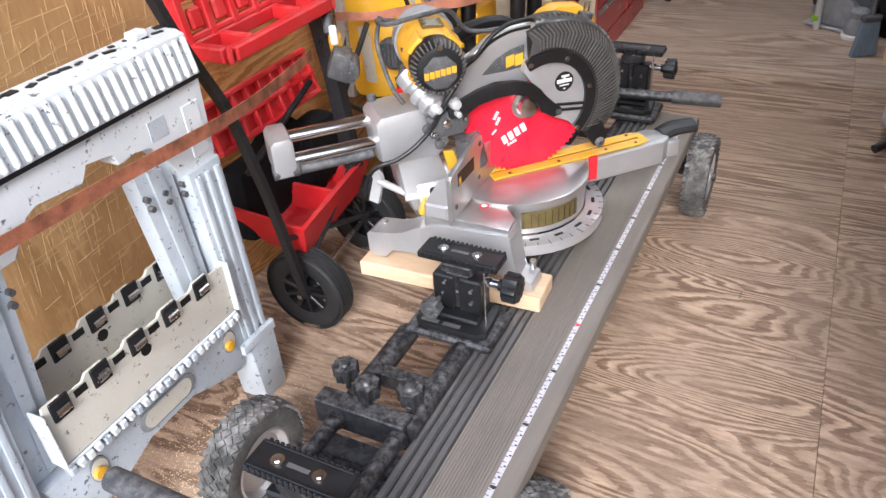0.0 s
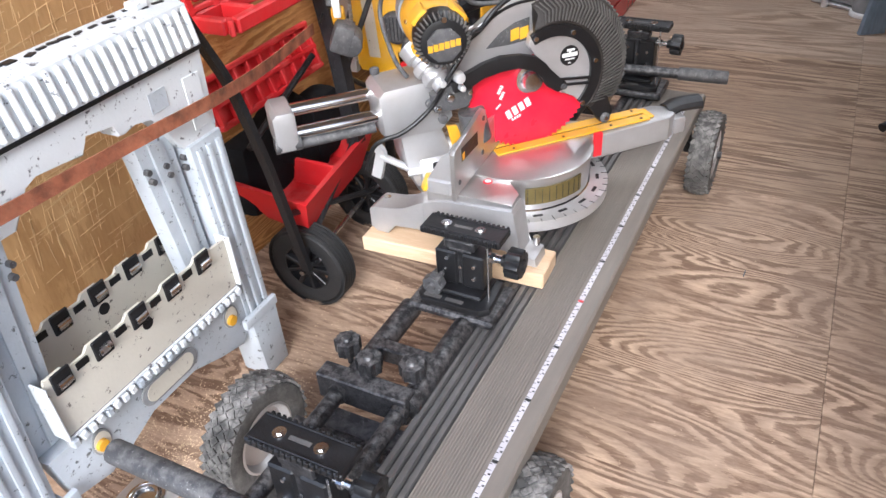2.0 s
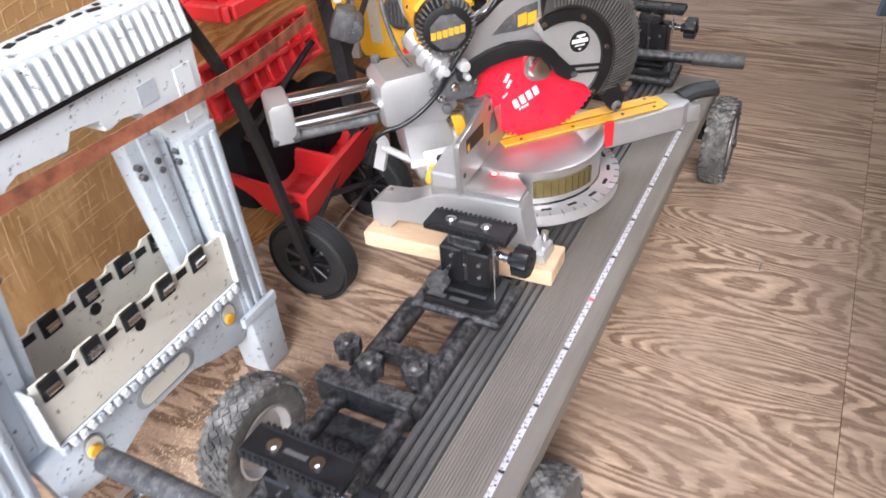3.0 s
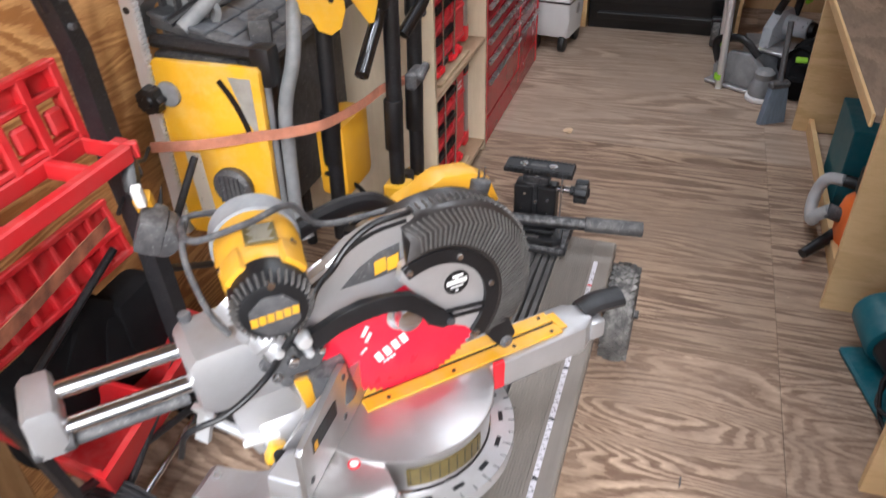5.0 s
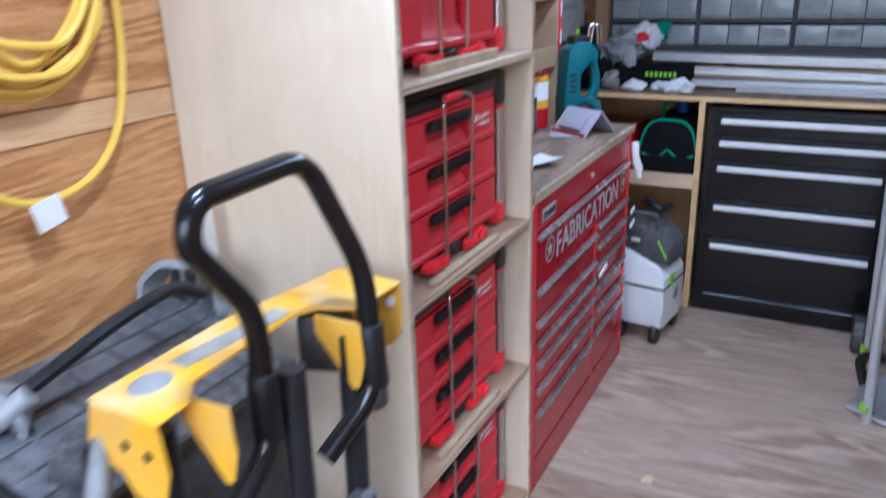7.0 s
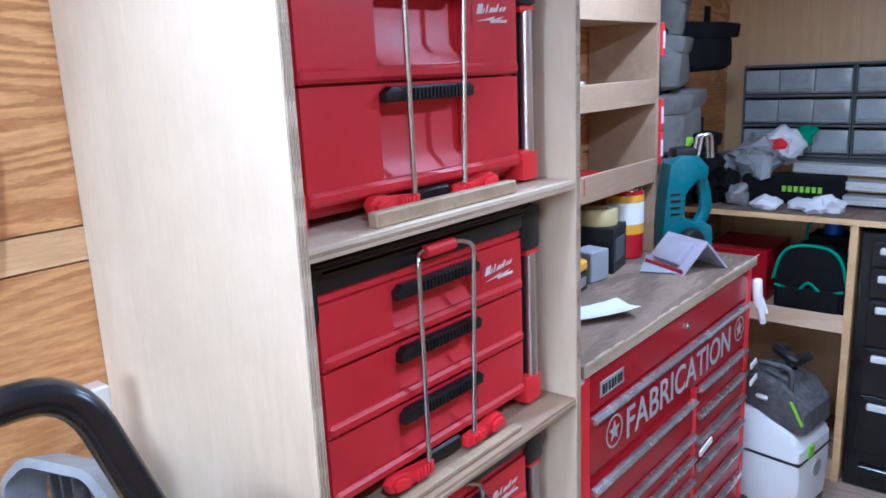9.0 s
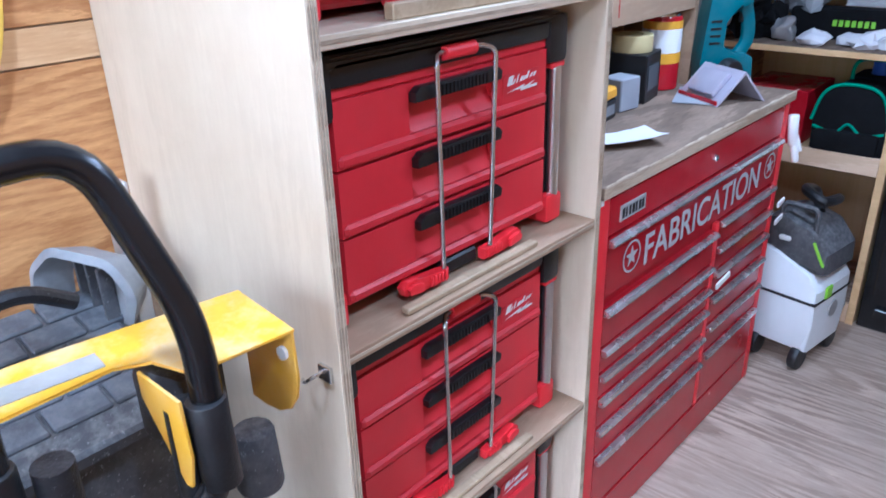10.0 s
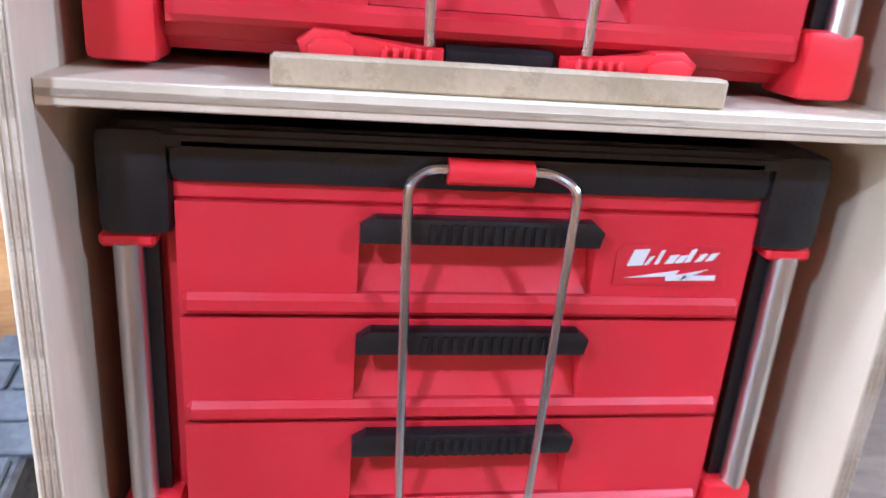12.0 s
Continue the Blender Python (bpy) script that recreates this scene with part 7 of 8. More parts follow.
for y, x in ((2.125, -0.79), (2.39, -0.775)):
    bm = bmesh.new()
    prism(bm, [(x - 0.085, 0.997), (x, 0.997), (x + 0.004, 0.93), (x - 0.008, 0.885), (x - 0.02, 0.882), (x - 0.085, 0.965)], 0.004, Matrix.Translation((0, y, 0)) @ FACE_Y, 0.001)
    on_ts("side_lobe", bm, M_YELLOWSTEEL, chan)
bm = bmesh.new()
prism(bm, [(-0.9, 1.0), (-0.797, 1.0), (-0.795, 0.935), (-0.802, 0.905), (-0.818, 0.882), (-0.842, 0.868), (-0.87, 0.864), (-0.9, 0.866)], 0.004, Matrix.Translation((0, 2.545, 0)) @ FACE_Y, 0.001)
on_ts("far_tab", bm, M_YELLOWSTEEL, chan)
on_ts("tab_screw", made(rod, (-0.815, 2.5405, 0.965), (-0.815, 2.536, 0.965), 0.009, 14), M_WHITE, chan)
on_ts("worn_patch", made(box, (-0.915, 2.27, 1.0028), (0.035, 0.2, 0.001), 0, Matrix.Rotation(radians(-6), 4, "Z")), M_LABELGREY, chan)
on_ts("oval_badge", made(lathe, [(0.03, 0.0), (0.028, 0.002), (0.003, 0.002)], Matrix.Translation((-0.92, 2.12, 1.0025)) @ Matrix.Diagonal((0.8, 1.1, 1, 1)), 24), M_MIDGREY, chan)
# black upright posts and the U handle
for x, y, z0, z1 in ((-0.935, 2.12, 0.3, 0.93), (-0.83, 2.27, 0.28, 0.97), (-0.82, 2.4, 0.28, 0.97)):
    on_ts("post", made(rod, (x, y, z0), (x + 0.012, y + 0.005, z1), 0.02, 14), M_BLACKMETAL)
    on_ts("post_sleeve", made(rod, (x, y, z0 + 0.22), (x + 0.004, y, z0 + 0.36), 0.0245, 14, None, 0.003), M_BLACK)
bm = bmesh.new()
tube(bm, rounded([(-0.822, 2.085, 0.775), (-0.826, 2.15, 0.82), (-0.828, 2.225, 0.87), (-0.83, 2.23, 1.075), (-0.828, 2.13, 1.2), (-0.828, 2.15, 1.25), (-0.835, 2.37, 1.252), (-0.785, 2.422, 1.07), (-0.772, 2.415, 0.87), (-0.81, 2.32, 0.79)], 0.05, 6), 0.0168, 14)
on_ts("u_handle", bm, M_BLACKGLOSS, None, "gloss black bent-tube handle")
for y in (2.227, 2.416):
    on_ts("handle_clamp", made(rod, (-0.828 if y < 2.3 else -0.772, y, 0.88), (-0.829 if y < 2.3 else -0.778, y, 0.985), 0.022, 14, None, 0.003), M_BLACK)
bm = bmesh.new()
rod(bm, (-0.84, 2.498, 0.78), (-0.84, 2.498, 0.868), 0.03, 20, 0.026, 0.006)
on_ts("post_cap", bm, M_DARKGREY)
bm = bmesh.new()
box(bm, (-0.88, 2.44, 0.93), (0.08, 0.07, 0.1), 0.014, Matrix.Rotation(0.3, 4, "Z"), 2)
on_ts("latch_block", bm, M_DARKGREY)
# yellow feet and wheels
on_ts("yellow_foot", made(slab, -0.86, -0.79, 2.24, 2.3, 0.2, 0.4, 0.006), M_YELLOWSTEEL)
on_ts("yellow_foot", made(slab, -0.86, -0.78, 2.36, 2.43, 0.18, 0.36, 0.006), M_YELLOWSTEEL)
wheel(ts, Vector((-0.83, 2.48, 0.085)) - ts.location, 0.11, 0.05, "y", 5, M_YELLOW, "ring")
wheel(ts, Vector((-0.86, 2.12, 0.085)) - ts.location, 0.11, 0.05, "y", 5, M_YELLOW, "ring")
for x, y in ((-1.25, 2.05), (-1.25, 2.5), (-0.86, 2.02), (-0.82, 2.33)):
    on_ts("foot_tube", made(rod, (x, y, FLOOR), (x, y, 0.4), 0.017, 12), M_BLACKMETAL)
bm = bmesh.new()
tube(bm, smooth([(-0.95, 2.1, 0.5), (-0.9, 2.16, 0.44), (-0.88, 2.2, 0.36), (-0.92, 2.22, 0.3), (-0.98, 2.2, 0.25)]), 0.006, 8)
on_ts("cord", bm, M_BLACK)
on_ts("yellow_lower_panel", made(slab, -0.98, -0.9, 2.12, 2.28, 0.42, 0.62, 0.02, 2), M_YELLOW)

# hasp on the birch panel
hasp = thing("gate_hasp", (-0.875, 2.637, 0.86), "small zinc hasp screwed to the birch panel", "hasp")
part("plate", made(slab, -0.008, 0.018, -0.003, 0.0035, -0.01, 0.014, 0.001), M_STEEL, hasp)
part("hook", made(tube, rounded([(0.004, -0.004, 0.006), (0.004, -0.02, 0.006), (-0.014, -0.024, -0.01), (-0.03, -0.014, -0.016)], 0.008), 0.0026, 8), M_STEEL, hasp)

# ---- cord coils on the wall ----
def coil(label, mat, cy, cz, ry, rz, turns, r, seed, name="extension_cord", loop=()):
    rnd = random.Random(seed)
    pts = []
    for i in range(turns * 14):
        a = 2 * math.pi * i / 14
        k = 1 - 0.04 * (i // 14) + rnd.uniform(-0.05, 0.03)
        pts.append((LEFT + 0.02 + 0.012 * (i / 14 % 4) + rnd.uniform(0, 0.008), cy + ry * k * math.sin(a), cz + rz * k * math.cos(a)))
    bm = bmesh.new()
    tube(bm, smooth(pts, 4), r, 8)
    if loop:
        # one slack turn that hangs below the coil
        tube(bm, smooth([(LEFT + 0.035, y, z) for y, z in loop], 6), r, 8)
    return tagged(part(name, bm, mat), label, "extension cord", "cords hung on the wall")


coil("yellow extension cord coiled on the plywood wall", M_CORDY, 2.31, 1.57, 0.19, 0.25, 8, 0.0075, 3, loop=[(2.17, 1.72), (2.14, 1.45), (2.16, 1.27), (2.23, 1.175), (2.31, 1.15), (2.4, 1.17), (2.47, 1.24), (2.505, 1.36), (2.51, 1.52), (2.47, 1.7)])
coil("orange extension cord coiled on the plywood wall", M_CORDO, 2.12, 1.48, 0.16, 0.22, 5, 0.007, 5)
coil("green extension cord coiled on the plywood wall", M_CORDG, 1.93, 1.47, 0.12, 0.16, 4, 0.007, 7)
coil("thin dark cord coiled among brighter cords", M_BLACK, 2.1, 1.45, 0.13, 0.18, 2, 0.005, 9)
tag = bmesh.new()
box(tag, (LEFT + 0.045, 2.3, 1.132), (0.003, 0.055, 0.05), 0.0005, Matrix.Rotation(0.2, 4, "X"))
tagged(part("paper_tag", tag, M_WHITE), "white paper tag hanging from yellow cord", "tag")
for y, z in ((2.31, 1.8), (2.12, 1.71), (1.93, 1.64)):
    hk = bmesh.new()
    tube(hk, rounded([(LEFT, y, z - 0.02), (LEFT + 0.09, y, z - 0.02), (LEFT + 0.09, y, z + 0.03)], 0.02), 0.005, 8)
    tagged(part("wall_hook", hk, M_BLACKMETAL), "black steel hook screwed to the wall", "hook", "hooks for the cords")

# ---- cubby shelf over the red cabinet ----
cub = thing("cubby_shelf", (-1.18, 3.65, 0.931), "open plywood cubby shelf with lipped fronts above the cabinet", "shelf")


def on_cub(name, bm, material, parent=None, label=""):
    return part(name, local(bm, cub), material, parent or cub, label)


QX, QY = -1.14, 4.265
on_cub("end_panel", made(slab, LEFT + 0.003, QX, QY, QY + 0.018, 0.931, ROOF - 0.02, 0.001), M_TANSHADE)
on_cub("end_panel", made(slab, LEFT + 0.003, QX, 3.34, 3.358, 0.931, ROOF - 0.02, 0.001), M_TANSHADE)
on_cub("inner_post", made(slab, LEFT + 0.003, QX - 0.02, 3.7, 3.718, 0.931, 1.154, 0.001), M_TANSHADE)
for z in (1.155, 1.39, 1.62):
    on_cub("shelf", made(slab, LEFT + 0.003, QX - 0.013, 3.3585, QY - 0.0005, z, z + 0.014, 0.001), M_TANSHADE)
    on_cub("front_lip", made(slab, QX - 0.0125, QX - 0.0005, 3.3585, QY - 0.0005, z - 0.004, z + 0.068, 0.002), M_TANSHADE)


def bottle(name, at, r, h, body_mat, cap_mat, label, category="bottle", band=None):
    t = thing(name, at, label, category)
    b = part("body", made(lathe, [(r * 0.9, 0), (r, 0.006), (r, h * 0.72), (r * 0.6, h * 0.82), (r * 0.42, h * 0.86)], None, 24), body_mat, t)
    part("cap", made(lathe, [(r * 0.48, h * 0.86), (r * 0.48, h * 0.98), (r * 0.4, h)], None, 20), cap_mat, t)
    if band:
        part("label", made(lathe, [(r * 1.005, h * 0.15), (r * 1.015, h * 0.16), (r * 1.015, h * 0.55), (r * 1.005, h * 0.56)], None, 24), band, t)
    return t


def carton(name, at, size, mat, label, category="box", turn=0.0, band=None):
    t = thing(name, at, label, category, turn=turn)
    part("body", made(box, (0, 0, size[2] / 2), size, 0.003), mat, t)
    if band:
        part("label", made(box, (size[0] / 2 + 0.0006, 0, size[2] * 0.5), (0.0012, size[1] * 0.7, size[2] * 0.5), 0), band, t)
    return t


# things on the cubby shelves
bottle("spray_bottle", (-1.19, 3.5, 1.17), 0.024, 0.14, M_BLACK, M_BLACK, "small black bottle with white label on shelf", band=M_WHITE)
bottle("spray_bottle", (-1.19, 3.5, 1.405), 0.024, 0.14, M_BLACK, M_BLACK, "small black bottle with white label on shelf", band=M_WHITE)
bottle("glue_bottle", (-1.2, 3.62, 1.405), 0.026, 0.15, M_YELLOW, M_WHITE, "yellow glue bottle standing on plywood shelf")
carton("parts_box", (-1.22, 3.9, 1.17), (0.14, 0.16, 0.05), M_REDDARK, "flat dark red case lying on shelf", turn=8)
carton("parts_box", (-1.26, 3.7, 1.17), (0.12, 0.2, 0.09), M_BLACK, "black plastic case lying on plywood shelf", turn=-6)
carton("parts_box", (-1.23, 3.85, 1.405), (0.12, 0.1, 0.06), M_CREAM, "pale cardboard box on plywood shelf", turn=12)
# things on the worktop below
t = thing("paint_can", (-1.2, 4.19, 0.931), "paint can with yellow and white label on worktop", "can")
part("body", made(lathe, [(0.052, 0), (0.055, 0.004), (0.055, 0.2), (0.052, 0.206), (0.003, 0.204)], None, 32), M_REDDARK, t)
part("white_band", made(lathe, [(0.0552, 0.105), (0.0562, 0.106), (0.0562, 0.17), (0.0552, 0.171)], None, 32), M_WHITE, t)
part("yellow_band", made(lathe, [(0.0552, 0.075), (0.0562, 0.076), (0.0562, 0.1045), (0.0552, 0.1048)], None, 32), M_YELLOW, t)
part("yellow_rim", made(lathe, [(0.0552, 0.1715), (0.0562, 0.172), (0.0562, 0.192), (0.0552, 0.193)], None, 32), M_YELLOW, t)
part("lid", made(lathe, [(0.05, 0.206), (0.05, 0.212), (0.04, 0.209), (0.003, 0.209)], None, 32), M_STEEL, t)
t = thing("tape_roll", (-1.2, 4.02, 1.062), "roll of yellowish masking tape on a box", "tape")
part("roll", made(lathe, [(0.03, 0), (0.055, 0), (0.056, 0.004), (0.056, 0.04), (0.055, 0.044), (0.03, 0.044), (0.03, 0.002)], None, 32), paint("old_tape", (0.55, 0.46, 0.22), 0.5), t)
carton("hardware_box", (-1.2, 4.02, 0.931), (0.13, 0.12, 0.13), M_BLACK, "dark grey and black hardware box on worktop", turn=10, band=M_BINFRAME)
carton("card_box", (-1.16, 3.9, 0.931), (0.07, 0.08, 0.085), M_CORRUGATED, "plain grey cardboard box on worktop", turn=-8)
t = carton("battery_pack", (-1.15, 3.77, 0.931), (0.07, 0.08, 0.05), M_BLACK, "yellow-topped battery pack on the worktop", "battery", 6, M_MIDGREY)
part("top", made(box, (0, 0, 0.0655), (0.072, 0.084, 0.03), 0.006), M_YELLOW, t)
bottle("oil_bottle", (-1.08, 3.62, 0.931), 0.028, 0.11, M_BLACK, M_BLACK, "short black bottle with pale label on worktop", band=M_CREAM)
bm = bmesh.new()
rnd = random.Random(8)
n = 9
m = Matrix.Translation((-0.99, 3.64, 0.9315)) @ Matrix.Rotation(radians(-35), 4, "Z")
sheet = [[bm.verts.new(m @ Vector((-0.06 + 0.12 * a / n, -0.075 + 0.15 * b / n, 0.002 + 0.012 * (b / n) ** 3 + 0.03 * max(0, a / n - 0.55) + 0.002 * rnd.random()))) for b in range(n + 1)] for a in range(n + 1)]
for a in range(n):
    for b in range(n):
        bm.faces.new((sheet[a][b], sheet[a + 1][b], sheet[a + 1][b + 1], sheet[a][b + 1]))
bmesh.ops.delete(bm, geom=[v for v in bm.verts if not v.link_faces], context="VERTS")
bmesh.ops.solidify(bm, geom=bm.faces[:], thickness=0.0008)
tagged(part("paper_sheet", bm, M_PAPER), "crumpled white paper sheet lying on worktop", "paper")
bm = bmesh.new()
TENT = Matrix.Translation((-0.92, 4.13, 0.931)) @ Matrix.Rotation(radians(62), 4, "Z")
YZ = Matrix(((1, 0, 0, 0), (0, 0, 1, 0), (0, 1, 0, 0), (0, 0, 0, 1)))
prism(bm, [(-0.085, 0), (0.0, 0.085), (0.075, 0.0), (0.068, 0.0), (0.0, 0.077), (-0.078, 0)], 0.17, TENT @ YZ)
pk = tagged(part("blister_package", bm, M_PACK), "silvery violet opened blister package standing like a tent", "package")
part("bubble", made(box, TENT @ Vector((-0.048, 0.085, 0.048)), (0.075, 0.11, 0.016), 0.007, TENT.to_3x3().to_4x4() @ Matrix.Rotation(radians(-45), 4, "Y"), 2), M_PACK, pk)
part("red_edge", made(box, TENT @ Vector((-0.082, 0.085, 0.008)), (0.004, 0.165, 0.012), 0.001, TENT.to_3x3().to_4x4()), M_REDDARK, pk)
part("card", made(box, (-1.06, 4.14, 0.9335), (0.1, 0.2, 0.002), 0, Matrix.Rotation(radians(20), 4, "Z")), M_CORRUGATED, pk)

# teal saw standing on its nose
t = thing("teal_power_saw", (-1.06, 4.3, 0.931), "dusty teal power saw standing upright on worktop", "power saw", turn=-42)
bm = bmesh.new()
m = Matrix.Translation((-0.035, 0, 0)) @ FACE_X
prism(bm, [(-0.075, 0.0), (0.07, 0.0), (0.082, 0.03), (0.078, 0.085), (0.05, 0.1), (-0.02, 0.1), (-0.03, 0.12), (-0.028, 0.19), (-0.012, 0.215), (0.03, 0.22), (0.06, 0.235), (0.062, 0.265), (0.03, 0.3), (-0.03, 0.305), (-0.062, 0.28), (-0.07, 0.2), (-0.08, 0.08)], 0.07, m, 0.014)
part("housing", bm, M_TEAL, t)
bm = bmesh.new()
sweep(bm, smooth([(-0.0, 0.045, 0.09), (0.0, 0.066, 0.13), (0.0, 0.064, 0.18), (0.0, 0.05, 0.23)], 5), [(0.02 * math.cos(k * 0.6283), 0.016 * math.sin(k * 0.6283)) for k in range(10)], (1, 0, 0))
part("grip", bm, M_TEAL, t)
part("trigger", made(box, (0.0, 0.044, 0.2), (0.018, 0.014, 0.04), 0.004), M_BLACK, t)
part("motor", made(rod, (0.03, 0.0, 0.05), (0.066, 0.01, 0.05), 0.04, 24, 0.034, 0.008), M_BLACK, t)
for k in range(4):
    part("vent", made(box, (0.036, -0.045, 0.13 + k * 0.02), (0.002, 0.03, 0.006), 0), M_BLACK, t)
part("front_guide", made(box, (-0.01, -0.005, 0.3), (0.06, 0.07, 0.05), 0.012, None, 2), M_BLACK, t)
for dy in (0.02, 0.035):
    part("guide_wire", made(tube, rounded([(0.01, dy, 0.3), (0.01, dy + 0.01, 0.36), (0.01, dy + 0.04, 0.36), (0.01, dy + 0.045, 0.29)], 0.02), 0.006, 8), M_STEEL, t)

# grey pouches hung in the corner, red packets on the shelf end
def pouch(at, size, mat, turn, label):
    t = thing("tool_pouch", at, label, "tool pouch", "pouches hung in the corner", turn)
    bm = bmesh.new()
    box(bm, (0, 0, 0), size, min(size) * 0.3, None, 3)
    for v in bm.verts:
        v.co += noise.noise_vector(v.co * 14 + Vector(at)) * 0.014
    part("pocket", bm, mat, t)
    bm = bmesh.new()
    box(bm, (size[0] * 0.3, 0, size[2] * 0.36), (size[0] * 0.6, size[1] * 1.02, size[2] * 0.3), 0.008, Matrix.Rotation(0.15, 4, "Y"), 2)
    part("flap", bm, mat, t)
    part("strap", made(box, (0, size[1] * 0.2, size[2] * 0.62), (0.012, 0.03, size[2] * 0.5), 0.003), M_FABRIC, t)


for i, (x, y, z, s, mat) in enumerate(((-1.24, 4.5, 1.3, (0.12, 0.17, 0.2), M_GREYFABRIC), (-1.25, 4.68, 1.32, (0.12, 0.16, 0.18), M_GREYFABRIC), (-1.24, 4.56, 1.5, (0.12, 0.2, 0.17), M_GREYFABRIC), (-1.22, 4.78, 1.55, (0.14, 0.26, 0.16), M_FABRIC), (-1.26, 4.44, 1.48, (0.09, 0.12, 0.26), M_FABRIC), (-1.24, 4.55, 1.12, (0.13, 0.15, 0.15), M_GREYFABRIC), (-1.2, 4.75, 1.18, (0.11, 0.13, 0.15), M_FABRIC), (-1.27, 4.66, 1.66, (0.1, 0.2, 0.15), M_GREYFABRIC))):
    pouch((x, y, z), s, mat, i * 17 % 40 - 20, "dusty grey work pouch hanging in the corner" if mat is M_GREYFABRIC else "black work pouch hanging in the corner")
for z in (1.56, 1.34, 1.24):
    carton("hanging_packet", (-1.17, 4.31, z - 0.04), (0.06, 0.02, 0.1), M_RED, "red and white blister packet hanging at shelf end", "packet", 0, M_WHITE)
bm = bmesh.new()
box(bm, (-1.19, 4.62, 1.23), (0.03, 0.07, 0.02), 0.006, Matrix.Rotation(0.4, 4, "X"), 2)
tagged(part("lime_clip", bm, M_GREEN), "lime green clip among grey pouches", "clip")

# ---- front bench: bins, rails and clutter ----
BX0, BW, BZ0, BH = -1.252, 0.412, 1.115, 0.118
for k in range(4):
    x0 = BX0 + k * (BW + 0.004)
    t = thing("parts_organiser", (x0 + BW / 2, 5.42, BZ0), "grey three-row organiser with translucent bins on wall", "organiser", "organisers along the front wall")
    bm = bmesh.new()
    for i in range(4):
        slab(bm, -BW / 2, BW / 2, -0.06, 0.075, i * BH - 0.004, i * BH + 0.005, 0.001)
    for x in (-BW / 2, BW / 2 - 0.006):
        slab(bm, x, x + 0.006, -0.058, 0.075, 0, 3 * BH, 0.001)
    slab(bm, -BW / 2, BW / 2, 0.068, 0.075, 0, 3 * BH)
    part("frame", bm, M_BINFRAME, t)
    for r in range(3):
        for c in range(3):
            w = (BW - 0.02) / 3
            xa = -BW / 2 + 0.008 + c * (w + 0.002)
            bm = bmesh.new()
            slab(bm, xa, xa + w, -0.055, 0.06, r * BH + 0.008, r * BH + BH - 0.016, 0.005, 2)
            b = part("bin", bm, M_BIN, t, "translucent grey bin")
            part("bin_lip", made(slab, xa + 0.004, xa + w - 0.004, -0.066, -0.0555, r * BH + 0.014, r * BH + 0.028, 0.003), M_MIDGREY, b)
            if (r + c + k) % 3 == 0:
                part("bin_label", made(slab, xa + 0.02, xa + w - 0.02, -0.0562, -0.0555, r * BH + 0.05, r * BH + 0.085), M_MIDGREY, b)
tagged(part("organiser_rail", made(slab, LEFT + 0.01, RIGHT - 0.01, 5.38, FRONT - 0.002, BZ0 - 0.03, BZ0 - 0.006, 0.002), M_BINFRAME), "dark strip that carries the organisers", "rail")


def straight(name, p, q, w, h, mat, label, category):
    bm = bmesh.new()
    sweep(bm, [p, q], [(-w / 2, -h / 2), (w / 2, -h / 2), (w / 2, -h / 4), (w / 2 - 0.006, -h / 8), (w / 2 - 0.006, h / 8), (w / 2, h / 4), (w / 2, h / 2), (-w / 2, h / 2)])
    return tagged(part(name, bm, mat), label, category, "rails lying on the bench")


straight("guide_rail", (-1.0, 5.25, 1.085), (0.55, 5.22, 1.07), 0.07, 0.036, M_ALUBRIGHT, "long silver guide rail lying on bench", "guide rail")
straight("guide_rail", (-0.95, 5.17, 0.985), (0.5, 5.12, 0.982), 0.08, 0.03, M_ALUBRIGHT, "long silver guide rail lying on bench", "guide rail")
straight("guide_rail", (-0.9, 5.19, 1.035), (0.6, 5.2, 1.012), 0.06, 0.03, M_ALUBRIGHT, "long silver guide rail lying on bench", "guide rail")
straight("guide_rail", (-0.6, 5.08, 0.972), (0.6, 5.03, 0.972), 0.05, 0.022, M_ALU, "thin dull guide rail lying on bench", "guide rail")
tagged(part("rail_block", made(slab, -0.6, -0.55, 5.1, 5.3, 0.9575, 0.968, 0.002), M_PINE), "wooden packing strip under the rails", "block")
tagged(part("rail_block", made(slab, 0.3, 0.36, 5.08, 5.3, 0.9575, 1.05, 0.002), M_PINE), "wooden packing block under the rails", "block")
t = thing("rail_bag", (-0.98, 5.16, 0.9575), "black rail bag with plain green bars on bench", "bag")
part("bag", made(box, (0, 0, 0.055), (0.36, 0.1, 0.11), 0.02, None, 3), M_FABRIC, t)
for k in range(7):
    part("green_bar", made(box, (-0.02 + k * 0.021, -0.0515, 0.06), (0.014, 0.002, 0.022), 0), M_GREEN, t)
for i, (x, y, s) in enumerate(((-1.02, 4.98, 0.05), (-0.86, 4.99, 0.05), (-0.82, 5.03, 0.06), (-0.92, 5.02, 0.04))):
    bm = bmesh.new()
    bmesh.ops.create_icosphere(bm, subdivisions=2, radius=s)
    for v in bm.verts:
        v.co += noise.noise_vector(v.co * 40 + Vector((i, 0, 0))) * s * 0.6
        v.co.z = max(v.co.z * 0.6, -0.02)
    bm.transform(Matrix.Translation((x, y, 0.9775)))
    tagged(part("crumpled_wrapper", bm, M_PAPER, soft=False), "crumpled white wrapper lying on the bench", "wrapper", "wrappers on the bench")
